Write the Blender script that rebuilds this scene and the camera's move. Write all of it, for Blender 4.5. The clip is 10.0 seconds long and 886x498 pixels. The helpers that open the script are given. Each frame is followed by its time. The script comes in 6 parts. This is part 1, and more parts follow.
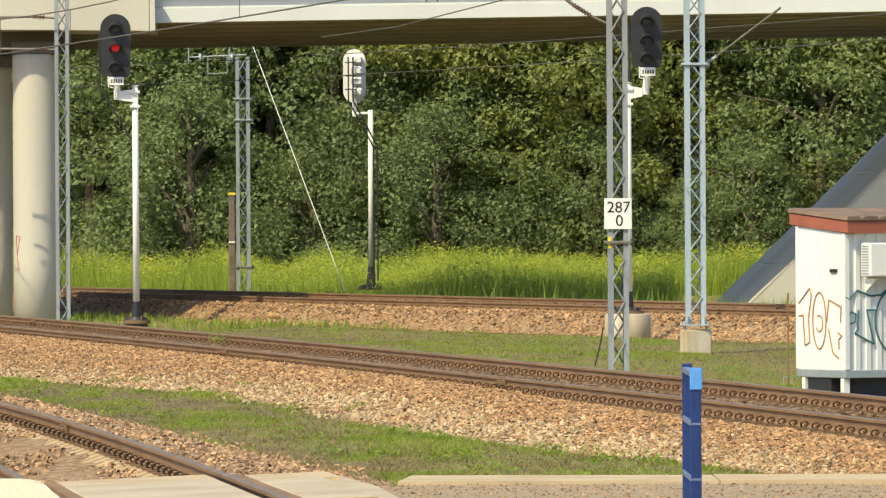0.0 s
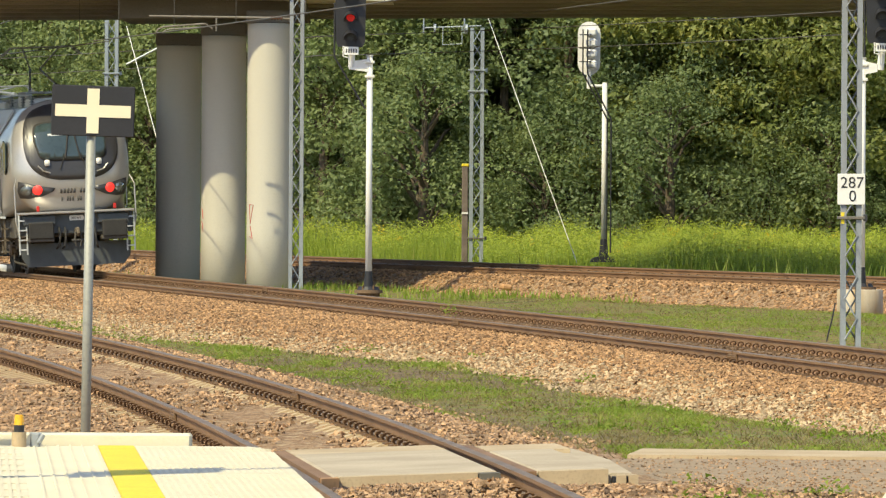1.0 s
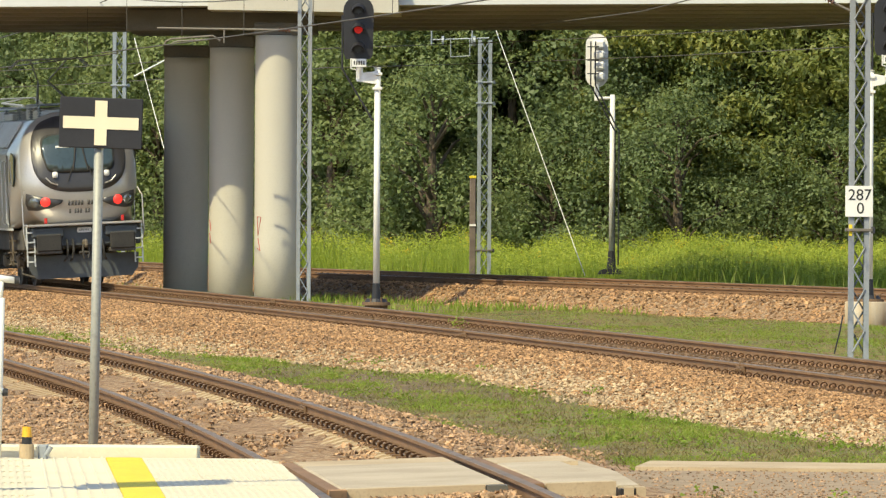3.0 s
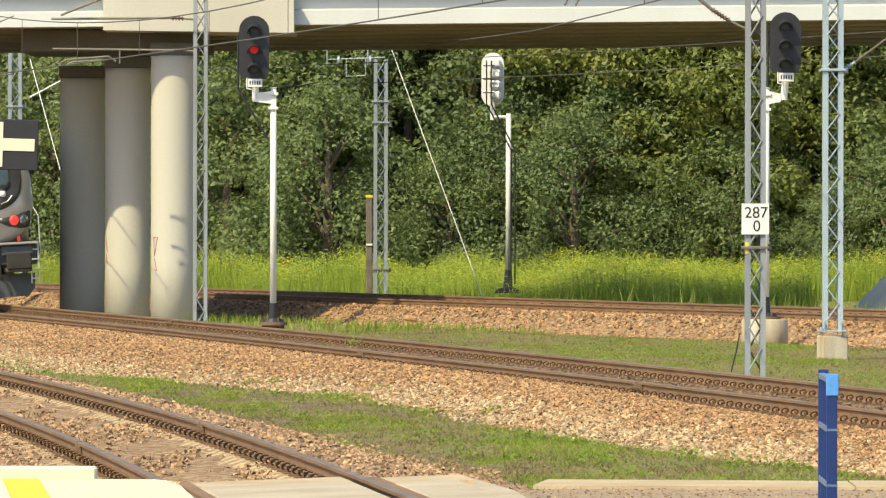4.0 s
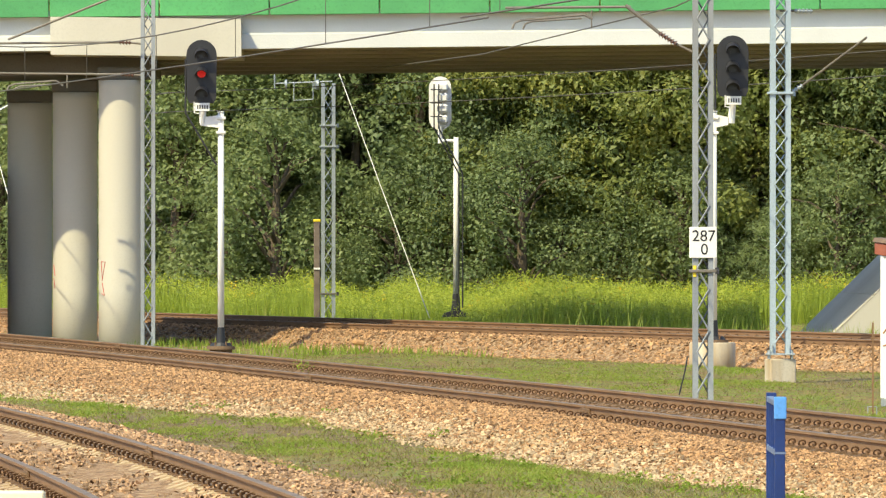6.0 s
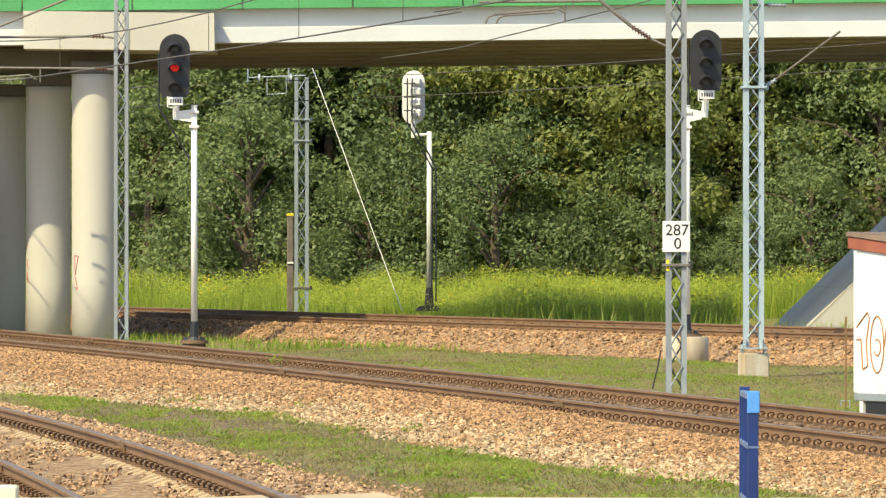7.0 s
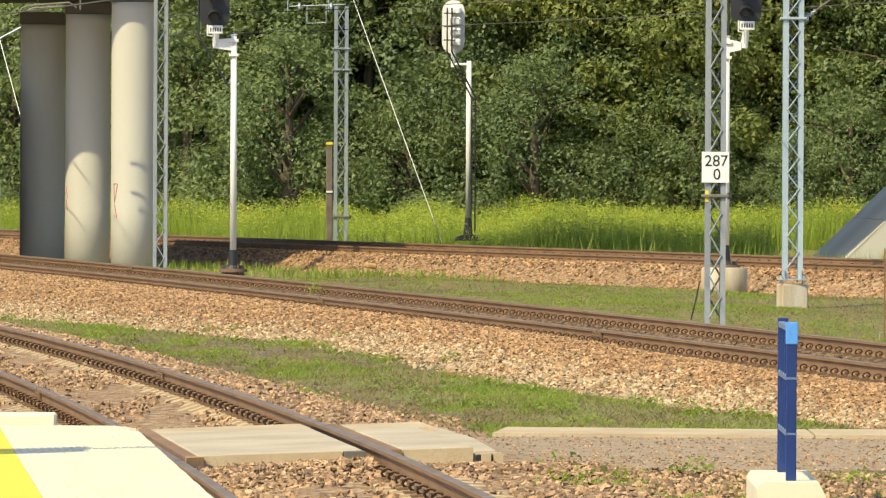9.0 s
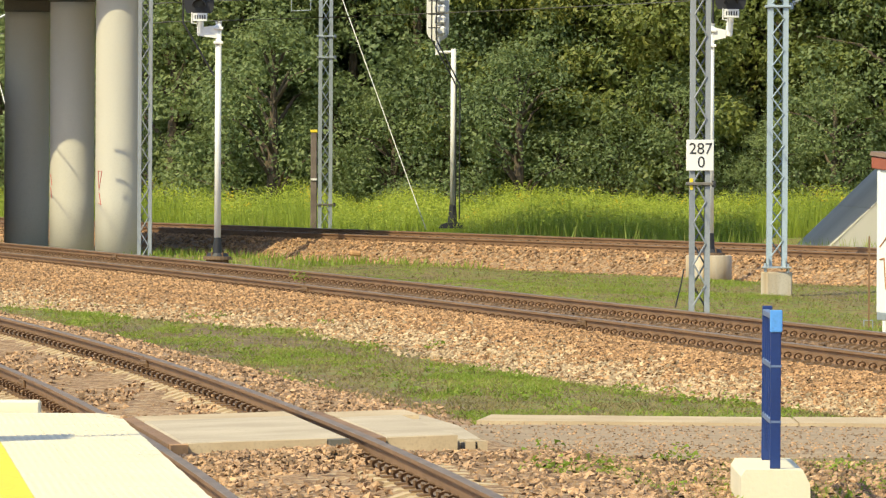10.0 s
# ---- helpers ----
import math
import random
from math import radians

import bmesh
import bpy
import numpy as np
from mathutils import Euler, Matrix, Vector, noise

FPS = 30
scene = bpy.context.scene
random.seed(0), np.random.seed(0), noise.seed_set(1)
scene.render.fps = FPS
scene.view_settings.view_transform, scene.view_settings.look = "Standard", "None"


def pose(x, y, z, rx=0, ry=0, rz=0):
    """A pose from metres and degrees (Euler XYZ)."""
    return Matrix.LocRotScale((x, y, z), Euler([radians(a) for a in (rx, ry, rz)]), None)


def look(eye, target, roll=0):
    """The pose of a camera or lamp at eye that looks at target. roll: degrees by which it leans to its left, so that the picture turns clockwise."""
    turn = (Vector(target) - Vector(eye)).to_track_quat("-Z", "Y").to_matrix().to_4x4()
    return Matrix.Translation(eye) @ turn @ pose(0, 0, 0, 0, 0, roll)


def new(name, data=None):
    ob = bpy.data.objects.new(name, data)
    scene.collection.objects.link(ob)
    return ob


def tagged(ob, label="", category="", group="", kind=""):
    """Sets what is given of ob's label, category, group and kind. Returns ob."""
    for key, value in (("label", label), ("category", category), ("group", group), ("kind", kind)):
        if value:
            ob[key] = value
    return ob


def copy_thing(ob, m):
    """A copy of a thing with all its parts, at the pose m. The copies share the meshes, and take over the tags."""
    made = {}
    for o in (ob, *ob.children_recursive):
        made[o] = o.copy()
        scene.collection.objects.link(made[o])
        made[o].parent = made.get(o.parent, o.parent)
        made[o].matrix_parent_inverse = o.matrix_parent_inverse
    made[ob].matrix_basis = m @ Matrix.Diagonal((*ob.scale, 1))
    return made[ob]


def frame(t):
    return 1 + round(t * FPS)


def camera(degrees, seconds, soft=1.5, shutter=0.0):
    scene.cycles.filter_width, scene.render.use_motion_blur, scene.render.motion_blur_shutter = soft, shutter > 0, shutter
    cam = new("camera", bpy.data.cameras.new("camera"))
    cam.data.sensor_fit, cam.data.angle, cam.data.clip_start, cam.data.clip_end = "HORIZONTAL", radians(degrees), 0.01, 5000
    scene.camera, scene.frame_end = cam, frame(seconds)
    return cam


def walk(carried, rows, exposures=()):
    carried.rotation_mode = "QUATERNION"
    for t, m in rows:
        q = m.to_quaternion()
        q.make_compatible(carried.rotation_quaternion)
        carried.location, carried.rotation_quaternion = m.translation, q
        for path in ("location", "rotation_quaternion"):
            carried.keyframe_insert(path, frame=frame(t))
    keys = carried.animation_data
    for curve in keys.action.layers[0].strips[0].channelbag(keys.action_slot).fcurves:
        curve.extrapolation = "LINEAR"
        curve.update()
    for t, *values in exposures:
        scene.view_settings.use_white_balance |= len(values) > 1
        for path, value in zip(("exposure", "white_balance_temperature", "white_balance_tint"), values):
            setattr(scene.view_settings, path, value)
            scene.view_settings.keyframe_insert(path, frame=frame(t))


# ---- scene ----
# ---- camera and its way: it stands on the platform and turns ----
EYE = (0.0, 0.0, 2.13)
AIM = [  # seconds, aim at 100 m (x, z), lean in degrees
    (0.0, 1.8285, 1.7109, -0.320),
    (0.2, 1.1853, 1.6591, -0.181),
    (0.5, -0.1205, 1.6574, -0.349),
    (0.7, -0.7157, 1.5734, 0.030),
    (1.0, -1.1100, 1.3567, 0.352),
    (1.5, -1.6553, 1.1862, 0.588),
    (2.0, -1.5828, 1.2609, 0.625),
    (2.2, -1.6228, 1.3134, 0.544),
    (3.3, -0.9421, 1.5334, 0.299),
    (3.5, -0.6030, 1.5141, 0.302),
    (4.0, 0.0961, 1.7591, 0.099),
    (4.5, -0.0000, 1.9300, -0.001),
    (5.0, -0.1236, 2.0265, 0.056),
    (5.5, 0.0500, 2.0748, -0.005),
    (6.0, 0.7565, 2.0604, 0.004),
    (6.2, 1.1107, 2.0530, 0.033),
    (7.3, 1.0439, 1.9069, -0.023),
    (7.5, 0.5415, 1.8269, 0.072),
    (8.0, 0.2624, 1.5440, 0.285),
    (8.5, 0.5087, 1.2407, 0.244),
    (9.0, 0.6035, 1.0953, 0.273),
    (9.5, 0.8120, 1.0347, 0.321),
    (10.0, 0.8016, 0.9407, 0.311),
]
cam = camera(2 * math.degrees(math.atan(784 / 14000)), 10.0, soft=1.3)
EXPOSURE = [(0.0, 0.46), (1.0, 0.42), (2.2, 0.37), (3.5, 0.52), (4.5, 0.64), (5.5, 0.7), (7.5, 0.66), (8.5, 0.56), (10.0, 0.54)]      # seconds, stops: the camera's own metering
walk(cam, [(t, look(EYE, (ax, 100.0, az), roll)) for t, ax, az, roll in AIM], EXPOSURE)

# ---- world, sun, exposure ----
SUN_TO = Vector((-0.439, -0.487, 0.755)).normalized()      # towards the sun: high, behind the camera and to the left
world = bpy.data.worlds.new("sky")
scene.world = world
world.use_nodes = True
sky = world.node_tree.nodes.new("ShaderNodeTexSky")
sky.sky_type, sky.sun_disc = "NISHITA", False
sky.sun_elevation, sky.sun_rotation = math.asin(SUN_TO.z), radians(222)
background = world.node_tree.nodes["Background"]
background.inputs["Strength"].default_value = 0.15
world.node_tree.links.new(sky.outputs[0], background.inputs["Color"])
sun = new("sun", bpy.data.lights.new("sun", "SUN"))
sun.data.energy, sun.data.angle, sun.data.color = 3.9, radians(0.5), (1.0, 0.9, 0.57)
sun.matrix_world = look(SUN_TO * 100, (0, 0, 0))

# ---- materials ----
def material(name, base, second=None, scale=3.0, fine=40.0, rough=0.7, metal=0.0, bump=0.2, third=None, streak=1.0, vary=0.0, coat=0.0):
    """Two scales of variation between two or three colours, fine relief; streak > 1 draws the marks out downwards."""
    m = bpy.data.materials.new(name)
    m.use_nodes = True
    n, link = m.node_tree.nodes, m.node_tree.links.new
    shader = n["Principled BSDF"]
    second = second or tuple(c * 0.75 for c in base)
    place = n.new("ShaderNodeTexCoord")
    stretch = n.new("ShaderNodeMapping")
    stretch.inputs["Scale"].default_value = (1, 1, 1 / streak)
    link(place.outputs["Object"], stretch.inputs[0])
    coarse, grain = n.new("ShaderNodeTexNoise"), n.new("ShaderNodeTexNoise")
    coarse.inputs["Scale"].default_value, coarse.inputs["Detail"].default_value = scale, 6
    grain.inputs["Scale"].default_value, grain.inputs["Detail"].default_value = fine, 3
    link(stretch.outputs[0], coarse.inputs["Vector"])
    link(place.outputs["Object"], grain.inputs["Vector"])
    ramp = n.new("ShaderNodeValToRGB")
    ramp.color_ramp.elements[0].position, ramp.color_ramp.elements[1].position = 0.35, 0.68
    ramp.color_ramp.elements[0].color, ramp.color_ramp.elements[1].color = (*second, 1), (*base, 1)
    link(coarse.outputs["Fac"], ramp.inputs[0])
    speck = n.new("ShaderNodeMix")
    speck.data_type = "RGBA"
    speck.inputs["B"].default_value = (*(third or tuple(c * 0.6 for c in base)), 1)
    sharp = n.new("ShaderNodeMapRange")
    sharp.inputs["From Min"].default_value, sharp.inputs["From Max"].default_value = 0.5, 0.75
    sharp.inputs["To Max"].default_value = 0.6
    link(grain.outputs["Fac"], sharp.inputs["Value"])
    link(sharp.outputs[0], speck.inputs["Factor"])
    link(ramp.outputs[0], speck.inputs["A"])
    colour = speck.outputs["Result"]
    if vary:
        who, island = n.new("ShaderNodeObjectInfo"), n.new("ShaderNodeNewGeometry")
        add, hsv, span = n.new("ShaderNodeMath"), n.new("ShaderNodeHueSaturation"), n.new("ShaderNodeMapRange")
        add.operation = "ADD"
        wrap = n.new("ShaderNodeMath")
        wrap.operation = "FRACT"
        link(who.outputs["Random"], add.inputs[0])
        link(island.outputs["Random Per Island"], add.inputs[1])
        link(add.outputs[0], wrap.inputs[0])
        span.inputs["To Min"].default_value, span.inputs["To Max"].default_value = 1 - vary, 1 + vary
        link(wrap.outputs[0], span.inputs["Value"])
        link(span.outputs[0], hsv.inputs["Value"])
        link(colour, hsv.inputs["Color"])
        colour = hsv.outputs[0]
    link(colour, shader.inputs["Base Color"])
    shader.inputs["Roughness"].default_value, shader.inputs["Metallic"].default_value = rough, metal
    shader.inputs["Coat Weight"].default_value = coat
    if bump:
        relief = n.new("ShaderNodeBump")
        relief.inputs["Strength"].default_value, relief.inputs["Distance"].default_value = bump, 0.02
        link(grain.outputs["Fac"], relief.inputs["Height"])
        link(relief.outputs[0], shader.inputs["Normal"])
    return m


def lit(name, colour, strength):
    m = bpy.data.materials.new(name)
    m.use_nodes = True
    s = m.node_tree.nodes["Principled BSDF"]
    s.inputs["Base Color"].default_value = (*colour, 1)
    s.inputs["Emission Color"].default_value, s.inputs["Emission Strength"].default_value = (*colour, 1), strength
    return m


def leafy(name, a, b, c):
    """Leaves: each leaf its own shade of three, some light passes through."""
    m = bpy.data.materials.new(name)
    m.use_nodes = True
    n, link = m.node_tree.nodes, m.node_tree.links.new
    s, out = n["Principled BSDF"], n["Material Output"]
    island, who = n.new("ShaderNodeNewGeometry"), n.new("ShaderNodeObjectInfo")
    patch, place = n.new("ShaderNodeTexNoise"), n.new("ShaderNodeTexCoord")
    patch.inputs["Scale"].default_value = 0.45
    link(place.outputs["Object"], patch.inputs["Vector"])
    add, scaled, third = n.new("ShaderNodeMath"), n.new("ShaderNodeMath"), n.new("ShaderNodeMath")
    third.operation, third.inputs[1].default_value = "MULTIPLY_ADD", 0.5
    scaled.operation, scaled.inputs[1].default_value, scaled.inputs[2].default_value = "MULTIPLY_ADD", 0.45, -0.1
    link(island.outputs["Random Per Island"], third.inputs[0])
    link(who.outputs["Random"], scaled.inputs[0])
    link(scaled.outputs[0], third.inputs[2])
    link(third.outputs[0], add.inputs[0])
    soft = n.new("ShaderNodeMath")
    soft.operation, soft.inputs[1].default_value, soft.inputs[2].default_value = "MULTIPLY_ADD", 1.2, -0.5
    link(patch.outputs["Fac"], soft.inputs[0])
    link(soft.outputs[0], add.inputs[1])
    ramp = n.new("ShaderNodeValToRGB")
    ramp.color_ramp.elements[0].color, ramp.color_ramp.elements[1].color = (*a, 1), (*c, 1)
    ramp.color_ramp.elements.new(0.5).color = (*b, 1)
    link(add.outputs[0], ramp.inputs[0])
    link(ramp.outputs[0], s.inputs["Base Color"])
    s.inputs["Roughness"].default_value = 0.55
    through_light, mix = n.new("ShaderNodeBsdfTranslucent"), n.new("ShaderNodeMixShader")
    mix.inputs[0].default_value = 0.5
    link(ramp.outputs[0], through_light.inputs["Color"])
    link(s.outputs[0], mix.inputs[1])
    link(through_light.outputs[0], mix.inputs[2])
    link(mix.outputs[0], out.inputs["Surface"])
    return m


def ground_material():
    """Earth, grass, pinkish ballast and worn asphalt, by what lies where."""
    m = bpy.data.materials.new("ground_cover")
    m.use_nodes = True
    n, link = m.node_tree.nodes, m.node_tree.links.new
    s = n["Principled BSDF"]
    place = n.new("ShaderNodeNewGeometry")

    def noisy(scale, detail=4):
        t = n.new("ShaderNodeTexNoise")
        t.inputs["Scale"].default_value, t.inputs["Detail"].default_value = scale, detail
        link(place.outputs["Position"], t.inputs["Vector"])
        return t.outputs["Fac"]

    def ramp(fac, *stops):
        r = n.new("ShaderNodeValToRGB")
        while len(r.color_ramp.elements) < len(stops):
            r.color_ramp.elements.new(0.5)
        for e, (at, col) in zip(r.color_ramp.elements, stops):
            e.position, e.color = at, (*col, 1)
        link(fac, r.inputs[0])
        return r.outputs[0]

    def mix(fac, a, b):
        x = n.new("ShaderNodeMix")
        x.data_type = "RGBA"
        link(fac, x.inputs["Factor"]), link(a, x.inputs["A"]), link(b, x.inputs["B"])
        return x.outputs["Result"]

    def worn(name, amount):
        """The share of a cover, its edge broken up."""
        att = n.new("ShaderNodeAttribute")
        att.attribute_name = name
        a = n.new("ShaderNodeMath")
        a.operation, a.inputs[1].default_value = "MULTIPLY_ADD", amount
        link(noisy(1.3, 8), a.inputs[0]), link(att.outputs["Fac"], a.inputs[2])
        r = n.new("ShaderNodeMapRange")
        r.inputs["From Min"].default_value, r.inputs["From Max"].default_value = 0.5 + amount * 0.4, 0.5 + amount * 0.6
        link(a.outputs[0], r.inputs["Value"])
        return r.outputs[0]

    stone = n.new("ShaderNodeTexVoronoi")
    stone.inputs["Scale"].default_value = 16
    link(place.outputs["Position"], stone.inputs["Vector"])
    bw = n.new("ShaderNodeSeparateColor")
    link(stone.outputs["Color"], bw.inputs[0])
    ballast = ramp(bw.outputs[0], (0.0, (0.14, 0.08, 0.04)), (0.4, (0.25, 0.145, 0.07)), (0.75, (0.34, 0.215, 0.11)), (1.0, (0.42, 0.31, 0.19)))
    earth = ramp(noisy(2.2, 8), (0.3, (0.1, 0.066, 0.032)), (0.55, (0.17, 0.115, 0.052)), (0.75, (0.26, 0.18, 0.085)))
    grass = ramp(noisy(2.2, 9), (0.36, (0.21, 0.128, 0.05)), (0.5, (0.175, 0.14, 0.034)), (0.62, (0.14, 0.18, 0.022)))
    tar = ramp(noisy(6, 8), (0.3, (0.23, 0.165, 0.1)), (0.7, (0.35, 0.26, 0.165)))
    colour = mix(worn("grass", 0.9), earth, grass)
    clods = n.new("ShaderNodeMix")
    clods.data_type, clods.blend_type = "RGBA", "MULTIPLY"
    clods.inputs["Factor"].default_value = 1.0
    link(colour, clods.inputs["A"]), link(ramp(noisy(11, 9), (0.38, (0.45, 0.42, 0.38)), (0.5, (0.95, 0.95, 0.95)), (0.64, (1.35, 1.35, 1.3))), clods.inputs["B"])
    colour = mix(worn("stones", 0.5), clods.outputs["Result"], ballast)
    colour = mix(worn("tar", 0.25), colour, tar)
    link(colour, s.inputs["Base Color"])
    s.inputs["Roughness"].default_value = 0.9
    relief = n.new("ShaderNodeBump")
    relief.inputs["Strength"].default_value, relief.inputs["Distance"].default_value = 0.7, 0.04
    rough_only = n.new("ShaderNodeMath")
    rough_only.operation = "MULTIPLY"
    cover = n.new("ShaderNodeAttribute")
    cover.attribute_name = "stones"
    link(stone.outputs["Distance"], rough_only.inputs[0]), link(cover.outputs["Fac"], rough_only.inputs[1])
    link(rough_only.outputs[0], relief.inputs["Height"])
    link(relief.outputs[0], s.inputs["Normal"])
    return m


GROUND = ground_material()
STONE = material("ballast_stone", (0.375, 0.214, 0.098), (0.275, 0.15, 0.068), 1.0, 60, 0.9, vary=0.6, third=(0.44, 0.33, 0.2))
GREY_STONE = material("grey_ballast_stone", (0.39, 0.235, 0.12), (0.27, 0.16, 0.085), 1.2, 60, 0.9, vary=0.6, third=(0.42, 0.36, 0.28))
RUSTY_STONE = material("rust_stained_ballast_stone", (0.21, 0.13, 0.072), (0.14, 0.085, 0.05), 1.2, 60, 0.9, vary=0.5)
PALE_STONE = material("pale_ballast_stone", (0.48, 0.36, 0.22), (0.37, 0.265, 0.15), 1.2, 60, 0.9, vary=0.4)
RUST = material("rusty_rail_steel", (0.28, 0.16, 0.08), (0.2, 0.112, 0.055), 1.2, 60, 0.75, 0.2, third=(0.26, 0.15, 0.08))
BRIGHT_RAIL = material("worn_rail_top", (0.26, 0.19, 0.135), (0.18, 0.13, 0.09), 2, 80, 0.6, 0.45, 0.05)
CLIP = material("rusty_fastening", (0.19, 0.112, 0.058), (0.14, 0.082, 0.043), 5, 60, 0.8, 0.2)
DARK_SLEEPER = material("rust_stained_sleeper", (0.17, 0.105, 0.058), (0.12, 0.075, 0.042), 1.5, 30, 0.9)
SLEEPER = material("weathered_concrete_sleeper", (0.52, 0.4, 0.24), (0.38, 0.27, 0.15), 1.5, 30, 0.9)
CONCRETE = material("pale_concrete", (0.56, 0.53, 0.45), (0.46, 0.43, 0.36), 0.35, 25, 0.85, bump=0.12, streak=5, third=(0.46, 0.43, 0.37))
FOUNDATION = material("stained_foundation_concrete", (0.54, 0.49, 0.4), (0.38, 0.26, 0.13), 2.5, 40, 0.9, streak=6)
# darker than the pier concrete: the soffit's shade is in the colour
DARK_CONCRETE = material("shade_darkened_soffit", (0.3, 0.265, 0.2), (0.24, 0.21, 0.155), 0.5, 20, 0.9)
WHITE_GIRDER = material("pale_girder_paint", (0.58, 0.59, 0.575), (0.48, 0.48, 0.46), 0.3, 20, 0.6, streak=4, third=(0.55, 0.55, 0.52))
GREEN_PAINT = material("green_parapet_paint", (0.09, 0.36, 0.12), (0.07, 0.29, 0.1), 0.8, 20, 0.5)
SLAB = material("crossing_slab_concrete", (0.48, 0.4, 0.29), (0.37, 0.3, 0.21), 1.2, 45, 0.9)
KERB = material("worn_kerb_concrete", (0.5, 0.39, 0.25), (0.4, 0.3, 0.18), 1.5, 45, 0.9)
PAVING = material("cream_platform_paving", (0.7, 0.63, 0.455), (0.64, 0.57, 0.41), 1.2, 30, 0.85, vary=0.04, third=(0.66, 0.6, 0.47))
# paving a little darker, in place of the shading of very low ribs
PAVING_RIB = material("shade_toned_paving_rib", (0.675, 0.6, 0.43), (0.62, 0.545, 0.39), 1.6, 30, 0.85)
YELLOW = material("yellow_platform_line", (0.8, 0.62, 0.03), (0.72, 0.55, 0.03), 2, 40, 0.7)
GALV = material("galvanised_steel", (0.42, 0.46, 0.48), (0.34, 0.38, 0.4), 1.5, 30, 0.5, 0.5, 0.05, streak=6)
DULL_STEEL = material("dull_olive_grey_steel", (0.38, 0.38, 0.34), (0.3, 0.3, 0.26), 1.5, 30, 0.6, 0.3, 0.05, streak=6)
BLUEGREY = material("pale_blue_grey_mast_paint", (0.42, 0.5, 0.56), (0.34, 0.41, 0.46), 1.5, 30, 0.5, 0.2, 0.05, streak=6)
DARKGREY = material("aged_grey_mast_paint", (0.33, 0.36, 0.39), (0.24, 0.25, 0.26), 1.5, 30, 0.6, 0.2, 0.05, streak=6)
WHITE = material("white_paint", (0.8, 0.79, 0.76), (0.72, 0.7, 0.65), 1.5, 30, 0.5, bump=0.03, streak=4, third=(0.7, 0.68, 0.62))
BLACK = material("matt_black_paint", (0.02, 0.02, 0.024), (0.014, 0.014, 0.017), 3, 40, 0.55, bump=0.03)
CREAM = material("cream_reflective_sheet", (0.8, 0.7, 0.5), (0.77, 0.67, 0.47), 3, 40, 0.5, bump=0.0, third=(0.78, 0.68, 0.48))
WIRE = material("grey_copper_wire", (0.12, 0.11, 0.09), (0.09, 0.08, 0.065), 3, 20, 0.6, 0.2, 0)
INSULATOR = material("brown_insulator", (0.12, 0.06, 0.04), (0.09, 0.045, 0.03), 3, 20, 0.25, bump=0)
TUBE = material("weathered_cantilever_tube", (0.22, 0.2, 0.17), (0.16, 0.14, 0.115), 2, 30, 0.6, 0.3, 0.05)
# under-deck shade put into the colour; also serves a dark crossing block
DARKENED_CONCRETE = material("darkened_concrete", (0.15, 0.135, 0.11), (0.11, 0.1, 0.08), 0.6, 20, 0.9)
GRAFFITI_RED = material("red_spray_paint", (0.5, 0.1, 0.08), (0.42, 0.09, 0.07), 3, 20, 0.8, bump=0)
BLUE = material("blue_fence_paint", (0.009, 0.034, 0.16), (0.007, 0.026, 0.13), 3, 40, 0.4, bump=0.03)
ROOF_RED = material("red_brown_roof_edge", (0.36, 0.11, 0.06), (0.28, 0.08, 0.045), 2, 30, 0.6)
CABIN = material("white_corrugated_cabin_panel", (0.74, 0.76, 0.75), (0.66, 0.67, 0.64), 0.8, 25, 0.55, bump=0.04, streak=4, third=(0.64, 0.65, 0.63))
BARK = material("grey_brown_bark", (0.13, 0.095, 0.065), (0.08, 0.06, 0.04), 1.5, 15, 0.95, bump=0.8, streak=5)
# a darker bark for the slender trees
DARK_BARK = material("dark_tree_bark", (0.055, 0.045, 0.036), (0.035, 0.03, 0.025), 1.5, 15, 0.95, bump=0.8, streak=5)
LEAF = leafy("woodland_leaves", (0.14, 0.19, 0.078), (0.215, 0.275, 0.108), (0.3, 0.34, 0.118))
LEAF_WARM = leafy("yellowing_leaves", (0.14, 0.18, 0.052), (0.24, 0.275, 0.072), (0.37, 0.355, 0.085))
HERB = leafy("goldenrod_leaves", (0.24, 0.31, 0.04), (0.35, 0.43, 0.05), (0.48, 0.5, 0.07))
HERB_TOP = leafy("goldenrod_buds", (0.29, 0.37, 0.04), (0.4, 0.47, 0.05), (0.5, 0.52, 0.06))
GRASS = leafy("grass_blades", (0.15, 0.22, 0.02), (0.265, 0.36, 0.036), (0.45, 0.4, 0.12))
DRY = leafy("withered_tufts", (0.15, 0.118, 0.045), (0.28, 0.23, 0.08), (0.44, 0.34, 0.15))
FLOWER = leafy("yellow_flower_heads", (0.6, 0.45, 0.03), (0.7, 0.52, 0.03), (0.78, 0.6, 0.05))

# ---- small tools ----
def part(name, bm, mat, parent=None, label="", smooth=False):
    """Links a bmesh as one mesh object, under a thing or a part."""
    data = bpy.data.meshes.new(name)
    bm.to_mesh(data)
    bm.free()
    mats = mat if isinstance(mat, (list, tuple)) else [mat]
    for one in mats:
        data.materials.append(one)
    if smooth:
        data.polygons.foreach_set("use_smooth", [True] * len(data.polygons))
    ob = new(name, data)
    ob.parent = parent
    return tagged(ob, label)


def thing(name, m, label, category, group="", kind=""):
    ob = new(name)
    ob.empty_display_size = 0.2
    ob.matrix_world = m
    return tagged(ob, label, category, group, kind)


